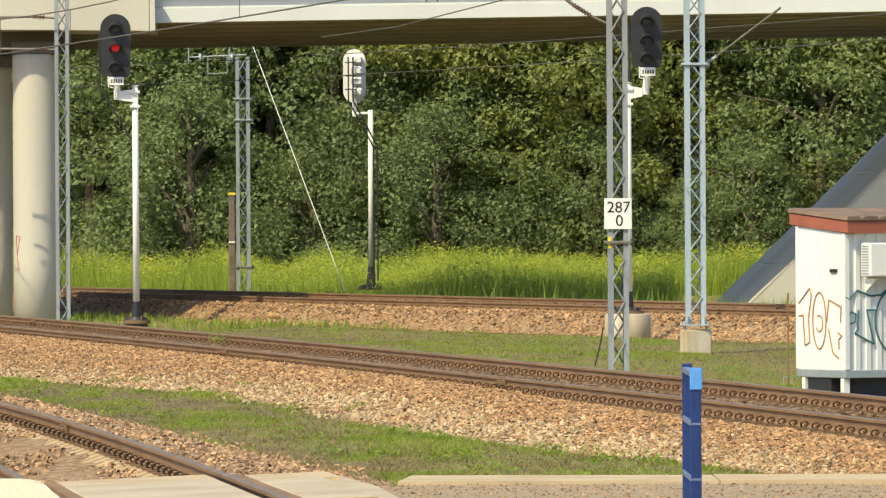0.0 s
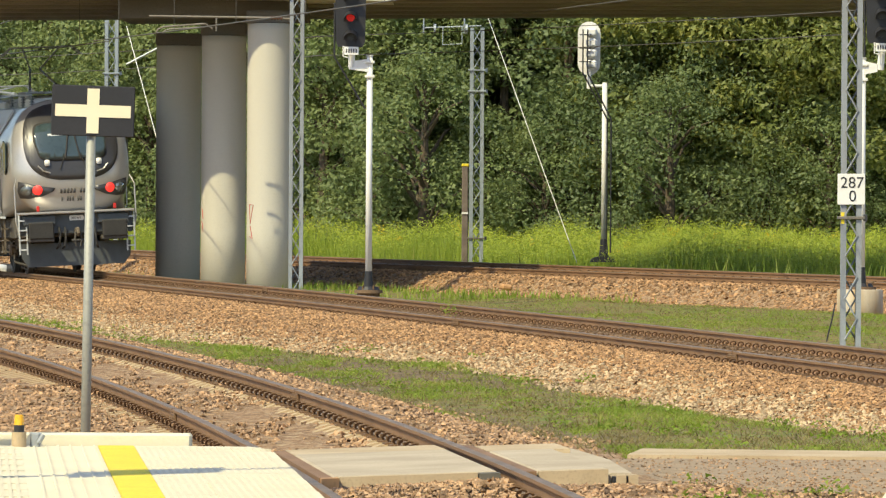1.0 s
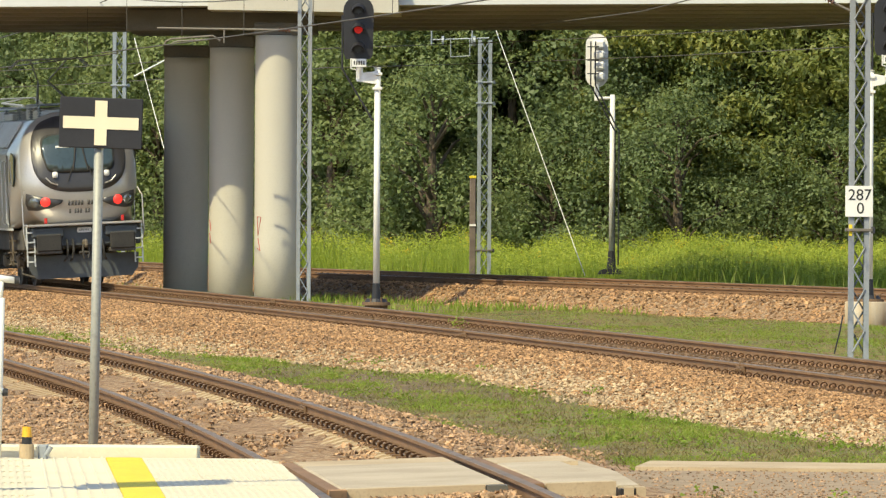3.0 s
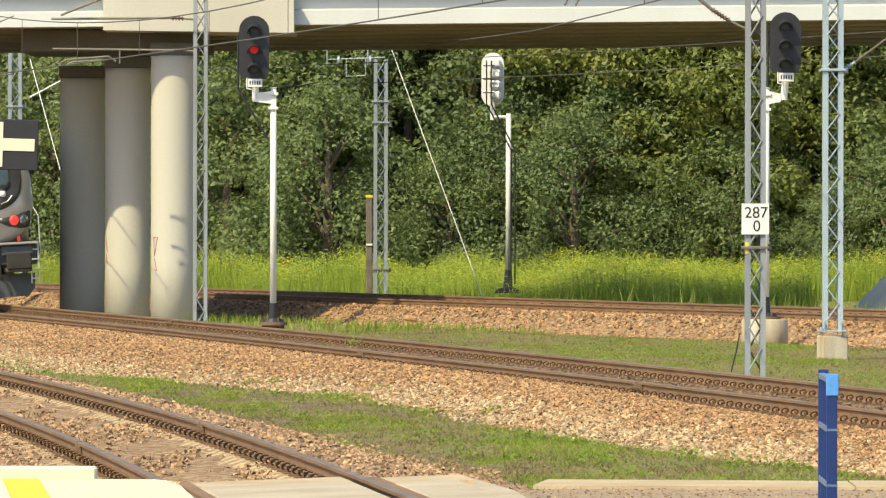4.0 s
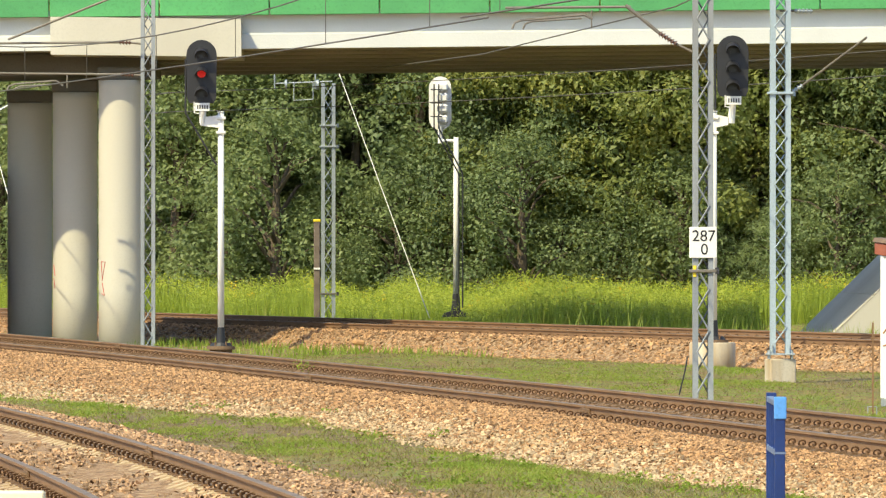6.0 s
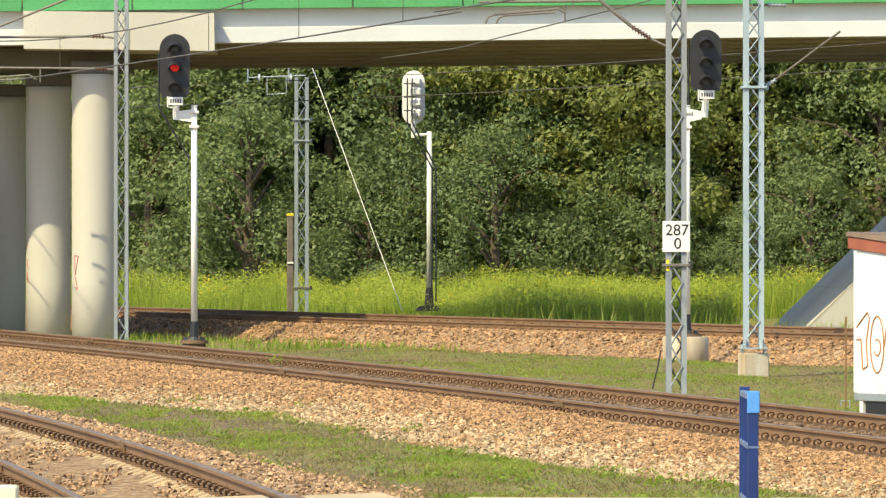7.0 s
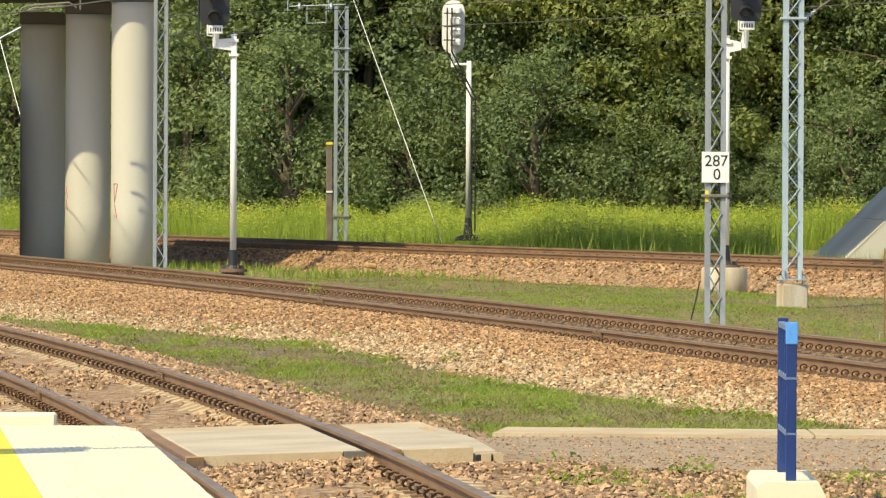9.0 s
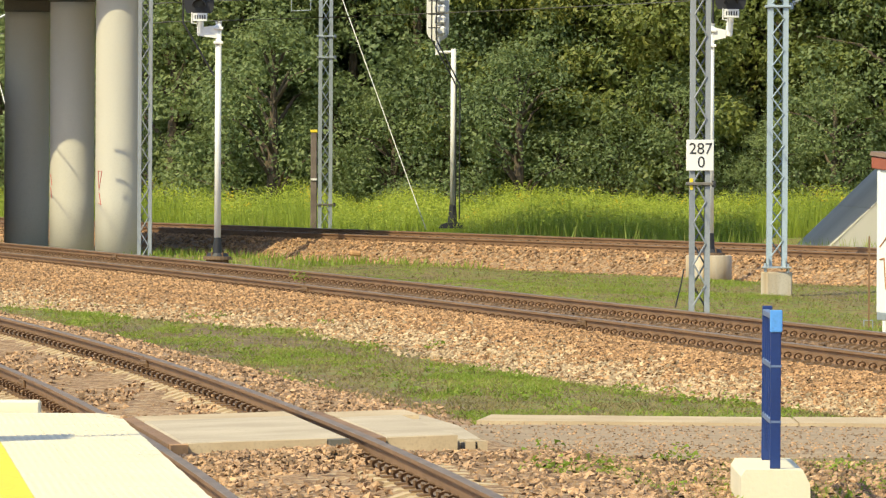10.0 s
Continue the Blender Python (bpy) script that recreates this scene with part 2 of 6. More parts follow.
def box(bm, centre, size, m=None, bevel=0.0, index=0):
    t = Matrix.LocRotScale(Vector(centre), None, Vector(size))
    made = bmesh.ops.create_cube(bm, size=1, matrix=(m or Matrix()) @ t)
    faces = {f for v in made["verts"] for f in v.link_faces}
    for f in faces:
        f.material_index = index
    if bevel:
        edges = list({e for f in faces for e in f.edges})
        bmesh.ops.bevel(bm, geom=edges, offset=bevel, segments=1, affect="EDGES")
    return bm


def rod(bm, a, b, r, r2=None, seg=8, index=0):
    a, b = Vector(a), Vector(b)
    turn = (b - a).to_track_quat("Z", "Y").to_matrix().to_4x4()
    made = bmesh.ops.create_cone(bm, cap_ends=True, segments=seg, radius1=r, radius2=r if r2 is None else r2, depth=(b - a).length,
                                 matrix=Matrix.Translation((a + b) / 2) @ turn)
    for f in {f for v in made["verts"] for f in v.link_faces}:
        f.material_index = index
    return bm


def tube(bm, points, r, seg=6, index=0):
    """One bent bar of round section through the points."""
    pts = [Vector(p) for p in points]
    rings, axis = [], None
    for i, p in enumerate(pts):
        d = (pts[min(i + 1, len(pts) - 1)] - pts[max(i - 1, 0)]).normalized()
        if axis is None:
            axis = d.orthogonal().normalized()
        axis = (axis - d * axis.dot(d)).normalized()
        other = d.cross(axis)
        rings.append([p + (axis * math.cos(a) + other * math.sin(a)) * r for a in [k * math.tau / seg for k in range(seg)]])
    return loft(bm, rings, index=index)


def prism(bm, outline, axis, low, high, m=None, index=0):
    """An outline of (u, v) drawn out along an axis: 'x' takes (y, z), 'y' takes (x, z), 'z' takes (x, y)."""
    def at(u, v, w):
        p = {"x": (w, u, v), "y": (u, w, v), "z": (u, v, w)}[axis]
        return (m @ Vector(p)) if m else Vector(p)
    a = [bm.verts.new(at(u, v, low)) for u, v in outline]
    b = [bm.verts.new(at(u, v, high)) for u, v in outline]
    faces = [bm.faces.new(a), bm.faces.new(b[::-1])]
    for i in range(len(a)):
        j = (i + 1) % len(a)
        faces.append(bm.faces.new((a[j], a[i], b[i], b[j])))
    for f in faces:
        f.material_index = index
    bmesh.ops.recalc_face_normals(bm, faces=faces)
    return bm


def loft(bm, rings, close=True, index=0, caps=True):
    """Skins rings of equal length, in order."""
    rows = [[bm.verts.new(p) for p in ring] for ring in rings]
    n = len(rows[0])
    faces = []
    for a, b in zip(rows, rows[1:]):
        for i in range(n if close else n - 1):
            j = (i + 1) % n
            faces.append(bm.faces.new((a[i], a[j], b[j], b[i])))
    if caps and close:
        faces += [bm.faces.new(rows[0][::-1]), bm.faces.new(rows[-1])]
    for f in faces:
        f.material_index = index
    bmesh.ops.recalc_face_normals(bm, faces=faces)
    return bm


def raw(name, verts, faces, mat, parent=None, label=""):
    """A mesh from numpy arrays of vertices and equal-sided faces."""
    data = bpy.data.meshes.new(name)
    verts, faces = np.asarray(verts, dtype=np.float32), np.asarray(faces, dtype=np.int32)
    k = faces.shape[1]
    data.vertices.add(len(verts))
    data.vertices.foreach_set("co", verts.ravel())
    data.loops.add(faces.size)
    data.loops.foreach_set("vertex_index", faces.ravel())
    data.polygons.add(len(faces))
    data.polygons.foreach_set("loop_start", np.arange(0, faces.size, k, dtype=np.int32))
    data.update(calc_edges=True)
    data.polygons.foreach_set("use_smooth", np.zeros(len(faces), dtype=bool))
    data.materials.append(mat)
    ob = new(name, data)
    ob.parent = parent
    return tagged(ob, label)


# ---- the lie of the land ----
def main_x(y):
    return 16.60 - 0.1014 * y - 0.000235 * y * y


def near_x(y):
    return 2.10 - 0.0133 * y - 0.000624 * y * y


def far_x(y):
    return 8.5 - 0.3265 * (np.asarray(y) - 162.7)


def aside(fn, x, y):
    """Signed distance from a track's middle, right of it positive."""
    slope = (fn(y + 0.5) - fn(y - 0.5))
    return (x - fn(y)) / np.sqrt(1 + slope * slope)


def step(a, b, v):
    t = np.clip((v - a) / (b - a), 0, 1)
    return t * t * (3 - 2 * t)


def path_low(x):
    """The near and far edge of the worn path that crosses the near track."""
    return 61.6 - 0.12 * (x - 0.5) + 0.3 * np.sin(x * 2.1), np.minimum(66.6 + 1.4 * x, 68.1 - 0.13 * (x - 0.9))


def toe(y):
    """How far the main track's ballast reaches on the near side."""
    return 2.8 + 2.2 * step(112, 136, y)


def land(x, y):
    """Height of the ground and the shares of ballast, grass and tar."""
    x, y = np.asarray(x, dtype=float), np.asarray(y, dtype=float)
    dm, dn, df = aside(main_x, x, y), aside(near_x, x, y), aside(far_x, x, y)
    roll = 0.03 * np.sin(x * 0.9 + 0.3 * y) + 0.025 * np.sin(0.23 * y - 0.7 * x)
    between = step(0.0, 2.0, dn) * step(0.0, 2.0, -dm)
    z = np.full_like(x, -0.58) + roll + between * (0.15 - 0.4 * roll)
    z = z + 0.25 * step(2.5, 5.0, dm) * (df < 0) * step(124, 134, y)
    close = step(-98, -80, -y)
    z = z + (0.07 * close + 0.14 * step(-84, -70, -y) * step(57.5, 61, y)) * between
    z = z + (0.1 + 0.45 * step(0, 30, df)) * step(3.0, 9.0, df)
    bed_n = -0.205 + 0.066 * np.clip(dn, -1.2, 1.2) + 0.02 * np.sin(3.1 * x + 1.7 * y) * np.sin(0.9 * y) + 0.012 * np.sin(7.3 * x - 2.9 * y) - 0.2 * step(1.5, 2.6, -dn) - 0.14 * step(1.5, 2.6, dn) * step(62, 70, y)
    z = np.where(np.abs(dn) < 3.2, bed_n + (z - bed_n) * step(2.0, 3.2, np.abs(dn)), z)
    bed_m = np.where(dm < 0, -0.2 + 0.06 * step(0.82, 0.98, -dm) * step(92, 112, y) - (0.32 - 0.03 * close) * step(1.35, toe(y) + 0.4, -dm), -0.14 - 0.4 * step(1.6, 2.8, dm))
    reach = np.where(dm < 0, toe(y) + 1.4, 4.2)
    z = np.where(np.abs(dm) < reach, bed_m + (z - bed_m) * step(reach - 1.5, reach, np.abs(dm)), z)
    bed_f = 0.06 - 0.42 * step(1.5, 2.5, -df) - 0.15 * step(1.5, 3.2, df)
    z = np.where((df > -4.5) & (df < 4.5), bed_f + (z - bed_f) * step(2.9, 4.5, np.abs(df)), z)
    low, high = path_low(x)
    on_path = step(-0.6, 0.2, y - low) * step(-0.5, 0.3, high - y) * step(1.9, 2.4, dn) * (y < 140)
    z = z * (1 - on_path) + -0.17 * on_path
    edge = 0.5 * np.sin(y * 0.37) + 0.3 * np.sin(y * 1.3 + x)
    stones = np.maximum.reduce([1.1 - 0.8 * step(1.9, 3.2, np.abs(dn)), 1.15 - 1.15 * step(0.0, 1.0, np.where(dm < 0, -dm + 0.25 * edge - toe(y) + 0.3, dm - 2.0)),
                                1.1 - 1.1 * step(2.2, 3.1, np.where(df < 0, -df, df + 1.0)), 0.7 * step(-61, -58, -y)])
    grass = 0.35 + 0.45 * np.sin(x * 0.55 + y * 0.11) * np.sin(y * 0.13) + 0.35 * step(-9, -4, dm) * (dm < 0) + 0.35 * (dm > 3) + 0.5 * (df > 2) - 0.7 * step(-69, -63, -y)
    return z, np.clip(stones, 0, 1.1), np.clip(grass, -0.2, 1.1), np.clip(on_path * 1.2, 0, 1.2)


# ---- ground ----
def build_ground():
    u = np.concatenate([[-60, -20, -6, -2, -0.8, -0.35, -0.2, -0.14], np.linspace(-0.105, 0.105, 280), [0.14, 0.2, 0.35, 0.8, 2, 6, 20, 60]])
    ys = np.concatenate([[-3000, -400, -100, -30, 0, 15, 25, 32], np.arange(36, 262, 0.7), [270, 290, 330, 400, 600, 1200, 4000]])
    yy, uu = np.meshgrid(ys, u, indexing="ij")
    xx = uu * np.maximum(np.abs(yy), 45)
    z, stones, grass, tar = land(xx, yy)
    v = np.stack([xx, yy, z], -1).reshape(-1, 3)
    r, c = len(ys), len(u)
    i = (np.arange(r - 1)[:, None] * c + np.arange(c - 1)[None]).ravel()
    ob = raw("ground", v, np.stack([i, i + 1, i + c + 1, i + c], 1), GROUND)
    for key, values in (("stones", stones), ("grass", grass), ("tar", tar)):
        layer = ob.data.attributes.new(key, "FLOAT", "POINT")
        layer.data.foreach_set("value", values.ravel().astype(np.float32))
    ob.data.polygons.foreach_set("use_smooth", [True] * len(ob.data.polygons))
    tagged(ob, "railway land of pinkish ballast, patchy grass and worn asphalt", "ground", kind="structure")


build_ground()

RAIL = [(-0.075, 0), (0.075, 0), (0.075, 0.012), (0.012, 0.035), (0.012, 0.125), (0.036, 0.14), (0.036, 0.168), (0.028, 0.172),
        (-0.028, 0.172), (-0.036, 0.168), (-0.036, 0.14), (-0.012, 0.125), (-0.012, 0.035), (-0.075, 0.012)]


def track_frames(fn, y0, y1, pitch, head, cant):
    """Poses along a track: x to its right, y along it, z up from the rail foot, leaning by the cant."""
    out, y = [], y0
    while y < y1:
        slope = float(fn(y + 0.5) - fn(y - 0.5))
        turn = Matrix.Rotation(-math.atan(slope), 4, "Z") @ Matrix.Rotation(-math.asin(cant / 1.5), 4, "Y")
        out.append(Matrix.Translation((float(fn(y)), y, head - 0.172 + cant / 2)) @ turn)
        y += pitch / math.sqrt(1 + slope * slope)
    return out


def build_track(fn, y0, y1, head, cant, label, block_mat=SLEEPER, joints=()):
    top = thing("railway_track", Matrix(), label, "railway track", "railway tracks")
    poses = track_frames(fn, y0, y1, 0.6, head, cant)
    for side in (-0.7535, 0.7535):
        bm = bmesh.new()
        loft(bm, [[m @ Vector((side + u, 0, w)) for u, w in RAIL] for m in poses[::3] + [poses[-1]]])
        for f in bm.faces:
            if f.normal.z > 0.8 and len(f.verts) == 4 and max((m.z for m in [f.calc_center_median()])) > head - 0.06:
                f.material_index = 1
        part("rail", bm, [RUST, BRIGHT_RAIL], top, "rusty steel rail with a worn bright top")
    bm = bmesh.new()
    block = [(-1.3, -0.2), (1.3, -0.2), (1.3, -0.04), (0.95, 0.0), (0.55, 0.0), (0.35, -0.05), (-0.35, -0.05), (-0.55, 0.0), (-0.95, 0.0), (-1.3, -0.04)]
    prism(bm, block, "y", -0.13, 0.13)
    first = part("sleeper", bm, block_mat, top, "weathered concrete sleeper")
    first.matrix_world = poses[0]
    for m in poses[1:][:290]:
        o = new("sleeper", first.data)
        o.parent, o.matrix_world = top, m
    # spring fastenings on both sides of both rails, far too many to count
    clip = bmesh.new()
    tube(clip, [(0.08 + 0.043 * math.cos(a), 0.02 * math.sin(a) - 0.03, 0.043 + 0.036 * math.sin(a)) for a in [k * math.tau / 8 for k in range(9)]], 0.0125, 3)
    rod(clip, (0.078, 0, 0.01), (0.078, 0, 0.05), 0.014, seg=4)
    box(clip, (0.1, 0, 0.006), (0.13, 0.2, 0.018))
    bmesh.ops.triangulate(clip, faces=clip.faces)
    cv = np.array([v.co for v in clip.verts])
    clip.verts.index_update()
    cf = np.array([[v.index for v in f.verts] for f in clip.faces])
    clip.free()
    vs, fs, k = [], [], 0
    for m in poses:
        for side in (-0.7535, 0.7535):
            for flip in (-1, 1):
                a = np.array(m @ Matrix.Translation((side, 0, 0)) @ Matrix.Rotation(0 if flip > 0 else math.pi, 4, "Z"))
                vs.append(cv @ a[:3, :3].T + a[:3, 3])
                fs.append(cf + k)
                k += len(cv)
    for side, yj in joints:
        m = min(poses, key=lambda p: abs(p.translation.y - yj))
        bm = bmesh.new()
        for q in (-1, 1):
            box(bm, (side + q * 0.028, 0.3, 0.085), (0.03, 0.62, 0.1), bevel=0.008)
            for k in range(4):
                rod(bm, (side + q * 0.04, 0.08 + 0.15 * k, 0.085), (side + q * 0.065, 0.08 + 0.15 * k, 0.085), 0.02, seg=6)
        box(bm, (side, 0.3, 0.12), (0.08, 0.05, 0.11))
        part("joint_bar", bm, CLIP, top, "dark bolted rail joint").matrix_world = m
    tagged(raw("fastening", np.concatenate(vs), np.concatenate(fs), CLIP, top, "rusty spring rail fastenings"), kind="stuff")
    return poses


build_track(main_x, 78.0, 226.0, 0.0, 0.075, "curved main railway track with rusty rails on pinkish ballast", DARK_SLEEPER, [(-0.7535, 129.0), (0.7535, 163.0), (-0.7535, 104.0)])
build_track(near_x, 40.0, 142.0, -0.06, 0.1, "side track beside the platform with rusty rails on sandy sleepers", SLEEPER, [(0.7535, 81.3), (-0.7535, 77.8)])
build_track(far_x, 150.0, 268.0, 0.23, 0.07, "far railway track on its own raised ballast bed", DARK_SLEEPER)

# ---- road bridge over the tracks ----
def build_bridge():
    grade = Matrix(((1, 0, 0, 0), (0, 1, 0, 0), (0.021, 0, 1, 0), (0, 0, 0, 1)))
    grade = Matrix.Translation((0, 0, 0.02)) @ grade
    top = thing("road_bridge", grade, "pale concrete road bridge with a green parapet crossing above the tracks", "bridge")
    bm = bmesh.new()
    # edge girder with a sloping lower lip that catches the sun
    prism(bm, [(187.0, 7.55), (187.5, 7.55), (187.5, 6.74), (186.75, 6.74), (186.78, 7.07), (187.0, 7.12)], "x", -70, 60)
    part("edge_girder", bm, WHITE_GIRDER, top, "pale painted edge girder of the deck")
    # beams under the deck, their shade partly painted by the darker concrete
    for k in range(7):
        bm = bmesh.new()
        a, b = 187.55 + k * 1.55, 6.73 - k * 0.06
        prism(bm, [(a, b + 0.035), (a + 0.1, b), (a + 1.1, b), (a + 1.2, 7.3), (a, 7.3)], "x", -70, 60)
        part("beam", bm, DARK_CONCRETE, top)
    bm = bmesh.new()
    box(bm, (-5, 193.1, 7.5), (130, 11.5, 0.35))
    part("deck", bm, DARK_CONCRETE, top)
    for k in range(-16, 16):
        bm = bmesh.new()
        box(bm, (k * 2.6 + 1.3, 186.76, 8.225), (2.57, 0.08, 1.39), bevel=0.015)
        part("parapet_panel", bm, GREEN_PAINT, top, "green parapet panel")
    bm = bmesh.new()
    box(bm, (-5, 187.15, 7.615), (130, 0.68, 0.12))
    part("cornice", bm, WHITE_GIRDER, top)
    bm = bmesh.new()
    prism(bm, [(-7.76, 6.64), (-3.27, 6.54), (-3.27, 7.43), (-7.76, 7.53)], "y", 186.3, 190.5)
    part("pier_cap", bm, CONCRETE, top, "beige concrete end of the pier cap")
    # cap beam: the deck's shade is painted in as darker concrete
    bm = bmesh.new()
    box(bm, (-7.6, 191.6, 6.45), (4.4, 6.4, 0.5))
    part("cap_beam", bm, DARKENED_CONCRETE, top, "cap beam, its colour darkened for the shade under the deck")
    return top


def build_pier(x, y, z_top, r):
    top = thing("bridge_pier", pose(x, y, -0.7), "round concrete bridge pier standing between the tracks", "bridge pier", "bridge piers")
    bm = bmesh.new()
    rings = []
    for h, q in ((0, r), (z_top * 0.3, r), (z_top * 0.6, r), (z_top + 0.5, r), (z_top + 0.7, r)):
        rings.append([(q * math.cos(a), q * math.sin(a), h) for a in [k * math.tau / 48 for k in range(48)]])
    loft(bm, rings)
    part("column", bm, CONCRETE, top, smooth=True)
    # bearing: darker colour stands in for shade below the deck
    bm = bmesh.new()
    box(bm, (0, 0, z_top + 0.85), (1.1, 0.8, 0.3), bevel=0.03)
    part("bearing", bm, DARKENED_CONCRETE, top)
    return top


build_bridge()
PIERS = [(320, 187.5, 6.0), (239, 190.0, 5.75), (159, 192.6, 5.55)]
for px, d, zt in PIERS:
    pier = build_pier((px - 784) / 14000 * d, d, zt, 39.5 / 14000 * d)
    r = 39.5 / 14000 * d + 0.004
    if px > 200:
        wrap = lambda u, z: (u, -math.sqrt(max(0.0, r * r - u * u)), z + 0.7)
        for marks in ([(-0.45, 1.7), (-0.36, 1.7), (-0.43, 1.25), (-0.45, 1.7)], [(-0.43, 1.2), (-0.38, 0.9), (-0.44, 0.95)]) if px > 300 else ([(-0.5, 1.62), (-0.47, 1.35)], [(-0.5, 1.3), (-0.47, 1.05)]):
            bm = bmesh.new()
            tube(bm, [wrap(u, z) for u, z in marks], 0.012, 5)
            part("graffiti", bm, GRAFFITI_RED, pier, "small red sprayed scrawl")

# paved slope under the bridge's end, a little askew to the deck
SKEW = Matrix(((1, -0.03, 0, 0.03 * 199.6), (0, 1, 0, 0), (0, 0, 1, 0), (0, 0, 0, 1)))
bm = bmesh.new()
prism(bm, [(10.4, -0.6), (10.4, -0.24), (24.0, 12.99), (24.0, -0.6)], "y", 190.5, 199.6, SKEW)
slope_ob = tagged(part("embankment_slope", bm, CONCRETE), "grey concrete-paved embankment slope below the bridge end", "embankment", kind="structure")
for k in range(9):
    for j in range(7):
        a, b = 10.4 + k * 1.15, 190.5 + j * 1.3
        bm = bmesh.new()
        h = lambda x: -0.2 + (x - 10.4) * 0.973
        prism(bm, [(a, h(a)), (a + 1.125, h(a + 1.125)), (a + 1.125, h(a + 1.125) - 0.06), (a, h(a) - 0.06)], "y", b, b + 1.285, SKEW)
        part("slab", bm, CONCRETE, slope_ob)

# ---- lattice masts, wires, signals ----
def at(px, d):
    return (px - 784) / 14000 * d


def up(py, d):
    return 2.13 - (py - 413) / 14000 * d


def words(text, size, mat, parent, m, name="lettering"):
    """Raised flat letters in the built-in font, as a mesh; they face -y."""
    curve = bpy.data.curves.new(name, "FONT")
    curve.body, curve.size, curve.align_x, curve.align_y, curve.extrude = text, size, "CENTER", "CENTER", 0.002
    tmp = bpy.data.objects.new(name, curve)
    data = bpy.data.meshes.new_from_object(tmp)
    bpy.data.objects.remove(tmp)
    data.materials.append(mat)
    ob = new(name, data)
    ob.parent, ob.matrix_local = parent, m @ Matrix.Rotation(math.pi / 2, 4, "X")
    return ob


def insulator(bm, a, b, discs=5, r=0.055):
    a, b = Vector(a), Vector(b)
    rod(bm, a, b, 0.022, seg=8)
    for k in range(discs):
        c = a + (b - a) * ((k + 0.5) / discs)
        w = (b - a) / discs * 0.28
        rod(bm, c - w, c + w, r, r * 0.55, seg=12)
    return bm


def mast(x, y, z, height, w, paint, label, pitch=0.62, band=None):
    top = thing("catenary_mast", pose(x, y, z), label, "catenary mast", "catenary masts")
    depth = w * 0.9
    fl = w * 0.26
    for side in (-1, 1):
        bm = bmesh.new()
        o, h2, t = w / 2, depth / 2, 0.012
        ring = [(o, -h2), (o, h2), (o - fl, h2), (o - fl, h2 - t), (o - t, h2 - t), (o - t, -h2 + t), (o - fl, -h2 + t), (o - fl, -h2)]
        prism(bm, [(side * u, v) for u, v in ring], "z", 0, height)
        part("leg", bm, paint, top)
    for face in (-1, 1):
        bm = bmesh.new()
        k, q, pts = 0.2, face, []
        while k < height:
            pts.append((q * (w / 2 - fl * 0.8), face * (depth / 2 + 0.008), k))
            k, q = k + pitch / 2, -q
        tube(bm, pts, 0.016, 5)
        part("lacing", bm, paint, top, "zigzag lacing bar")
    for h in (band or []):
        bm = bmesh.new()
        box(bm, (0, 0, h), (w + 0.1, depth + 0.08, 0.045), bevel=0.008)
        box(bm, (w / 2 + 0.06, 0, h), (0.06, 0.05, 0.1))
        part("clamp", bm, TUBE if h < 2.5 else paint, top, "steel clamp")
    return top


def local(top, px, py, d):
    """A point seen on a sight line, in a thing's own frame."""
    return Vector((at(px, d), d, up(py, d))) - top.matrix_world.translation


# the mast with the kilometre plate
m1 = mast(at(1350, 118), 118, -0.3, 8.9, 0.305, DARKGREY, "aged grey lattice catenary mast carrying a kilometre plate", band=[2.02])
bm = bmesh.new()
box(bm, (0, 0, 0), (0.41, 0.012, 0.46), bevel=0.004)
plate = part("kilometre_plate", bm, WHITE, m1, "white kilometre plate with black figures")
plate.matrix_local = pose(-0.005, -0.17, up(411, 118) + 0.3)
words("287", 0.235, BLACK, plate, pose(0.01, -0.009, 0.09))
words("0", 0.235, BLACK, plate, pose(0.02, -0.009, -0.11))
bm = bmesh.new()
box(bm, (-0.13, -0.145, up(462, 118) + 0.3), (0.05, 0.006, 0.17))
part("marking", bm, YELLOW, m1, "small yellow warning sticker")
bm = bmesh.new()
tube(bm, [local(m1, 1323, 612, 118), local(m1, 1318, 640, 118), local(m1, 1308, 681, 118)], 0.012, 5)
part("earth_cable", bm, BLACK, m1)
E1 = local(m1, 1334, 75, 118)
bm = bmesh.new()
rod(bm, E1, local(m1, 1303, 60, 118), 0.02)
part("cantilever_tube", bm, TUBE, m1, "galvanised tube cantilever")
bm = bmesh.new()
rod(bm, local(m1, 1272, 40, 118), local(m1, 1213, -9, 118), 0.028)
part("cantilever_tube", bm, TUBE, m1, "galvanised tube cantilever")
bm = bmesh.new()
rod(bm, local(m1, 1222, -6, 118), local(m1, 1000, -4, 118), 0.02)
part("cantilever_tube", bm, TUBE, m1, "galvanised tube cantilever")
bm = bmesh.new()
rod(bm, local(m1, 1153, 0, 118), local(m1, 1153, 32, 118), 0.012)
part("cantilever_tube", bm, TUBE, m1, "galvanised tube cantilever")
bm = bmesh.new()
tube(bm, [local(m1, 1012, 34, 118), local(m1, 1017, 22, 118), local(m1, 1028, 18, 118), local(m1, 1140, 8, 118), local(m1, 1155, 16, 118)], 0.019)
part("registration_arm", bm, TUBE, m1, "galvanised tube cantilever")
bm = bmesh.new()
tube(bm, [local(m1, 1031, 34, 117), local(m1, 1036, 24, 117), local(m1, 1046, 20, 117), local(m1, 1135, 14, 117)], 0.016)
part("registration_arm", bm, TUBE, m1, "galvanised tube cantilever")
bm = bmesh.new()
insulator(bm, local(m1, 1303, 60, 118), local(m1, 1272, 40, 118), 6, 0.05)
part("insulator", bm, INSULATOR, m1)

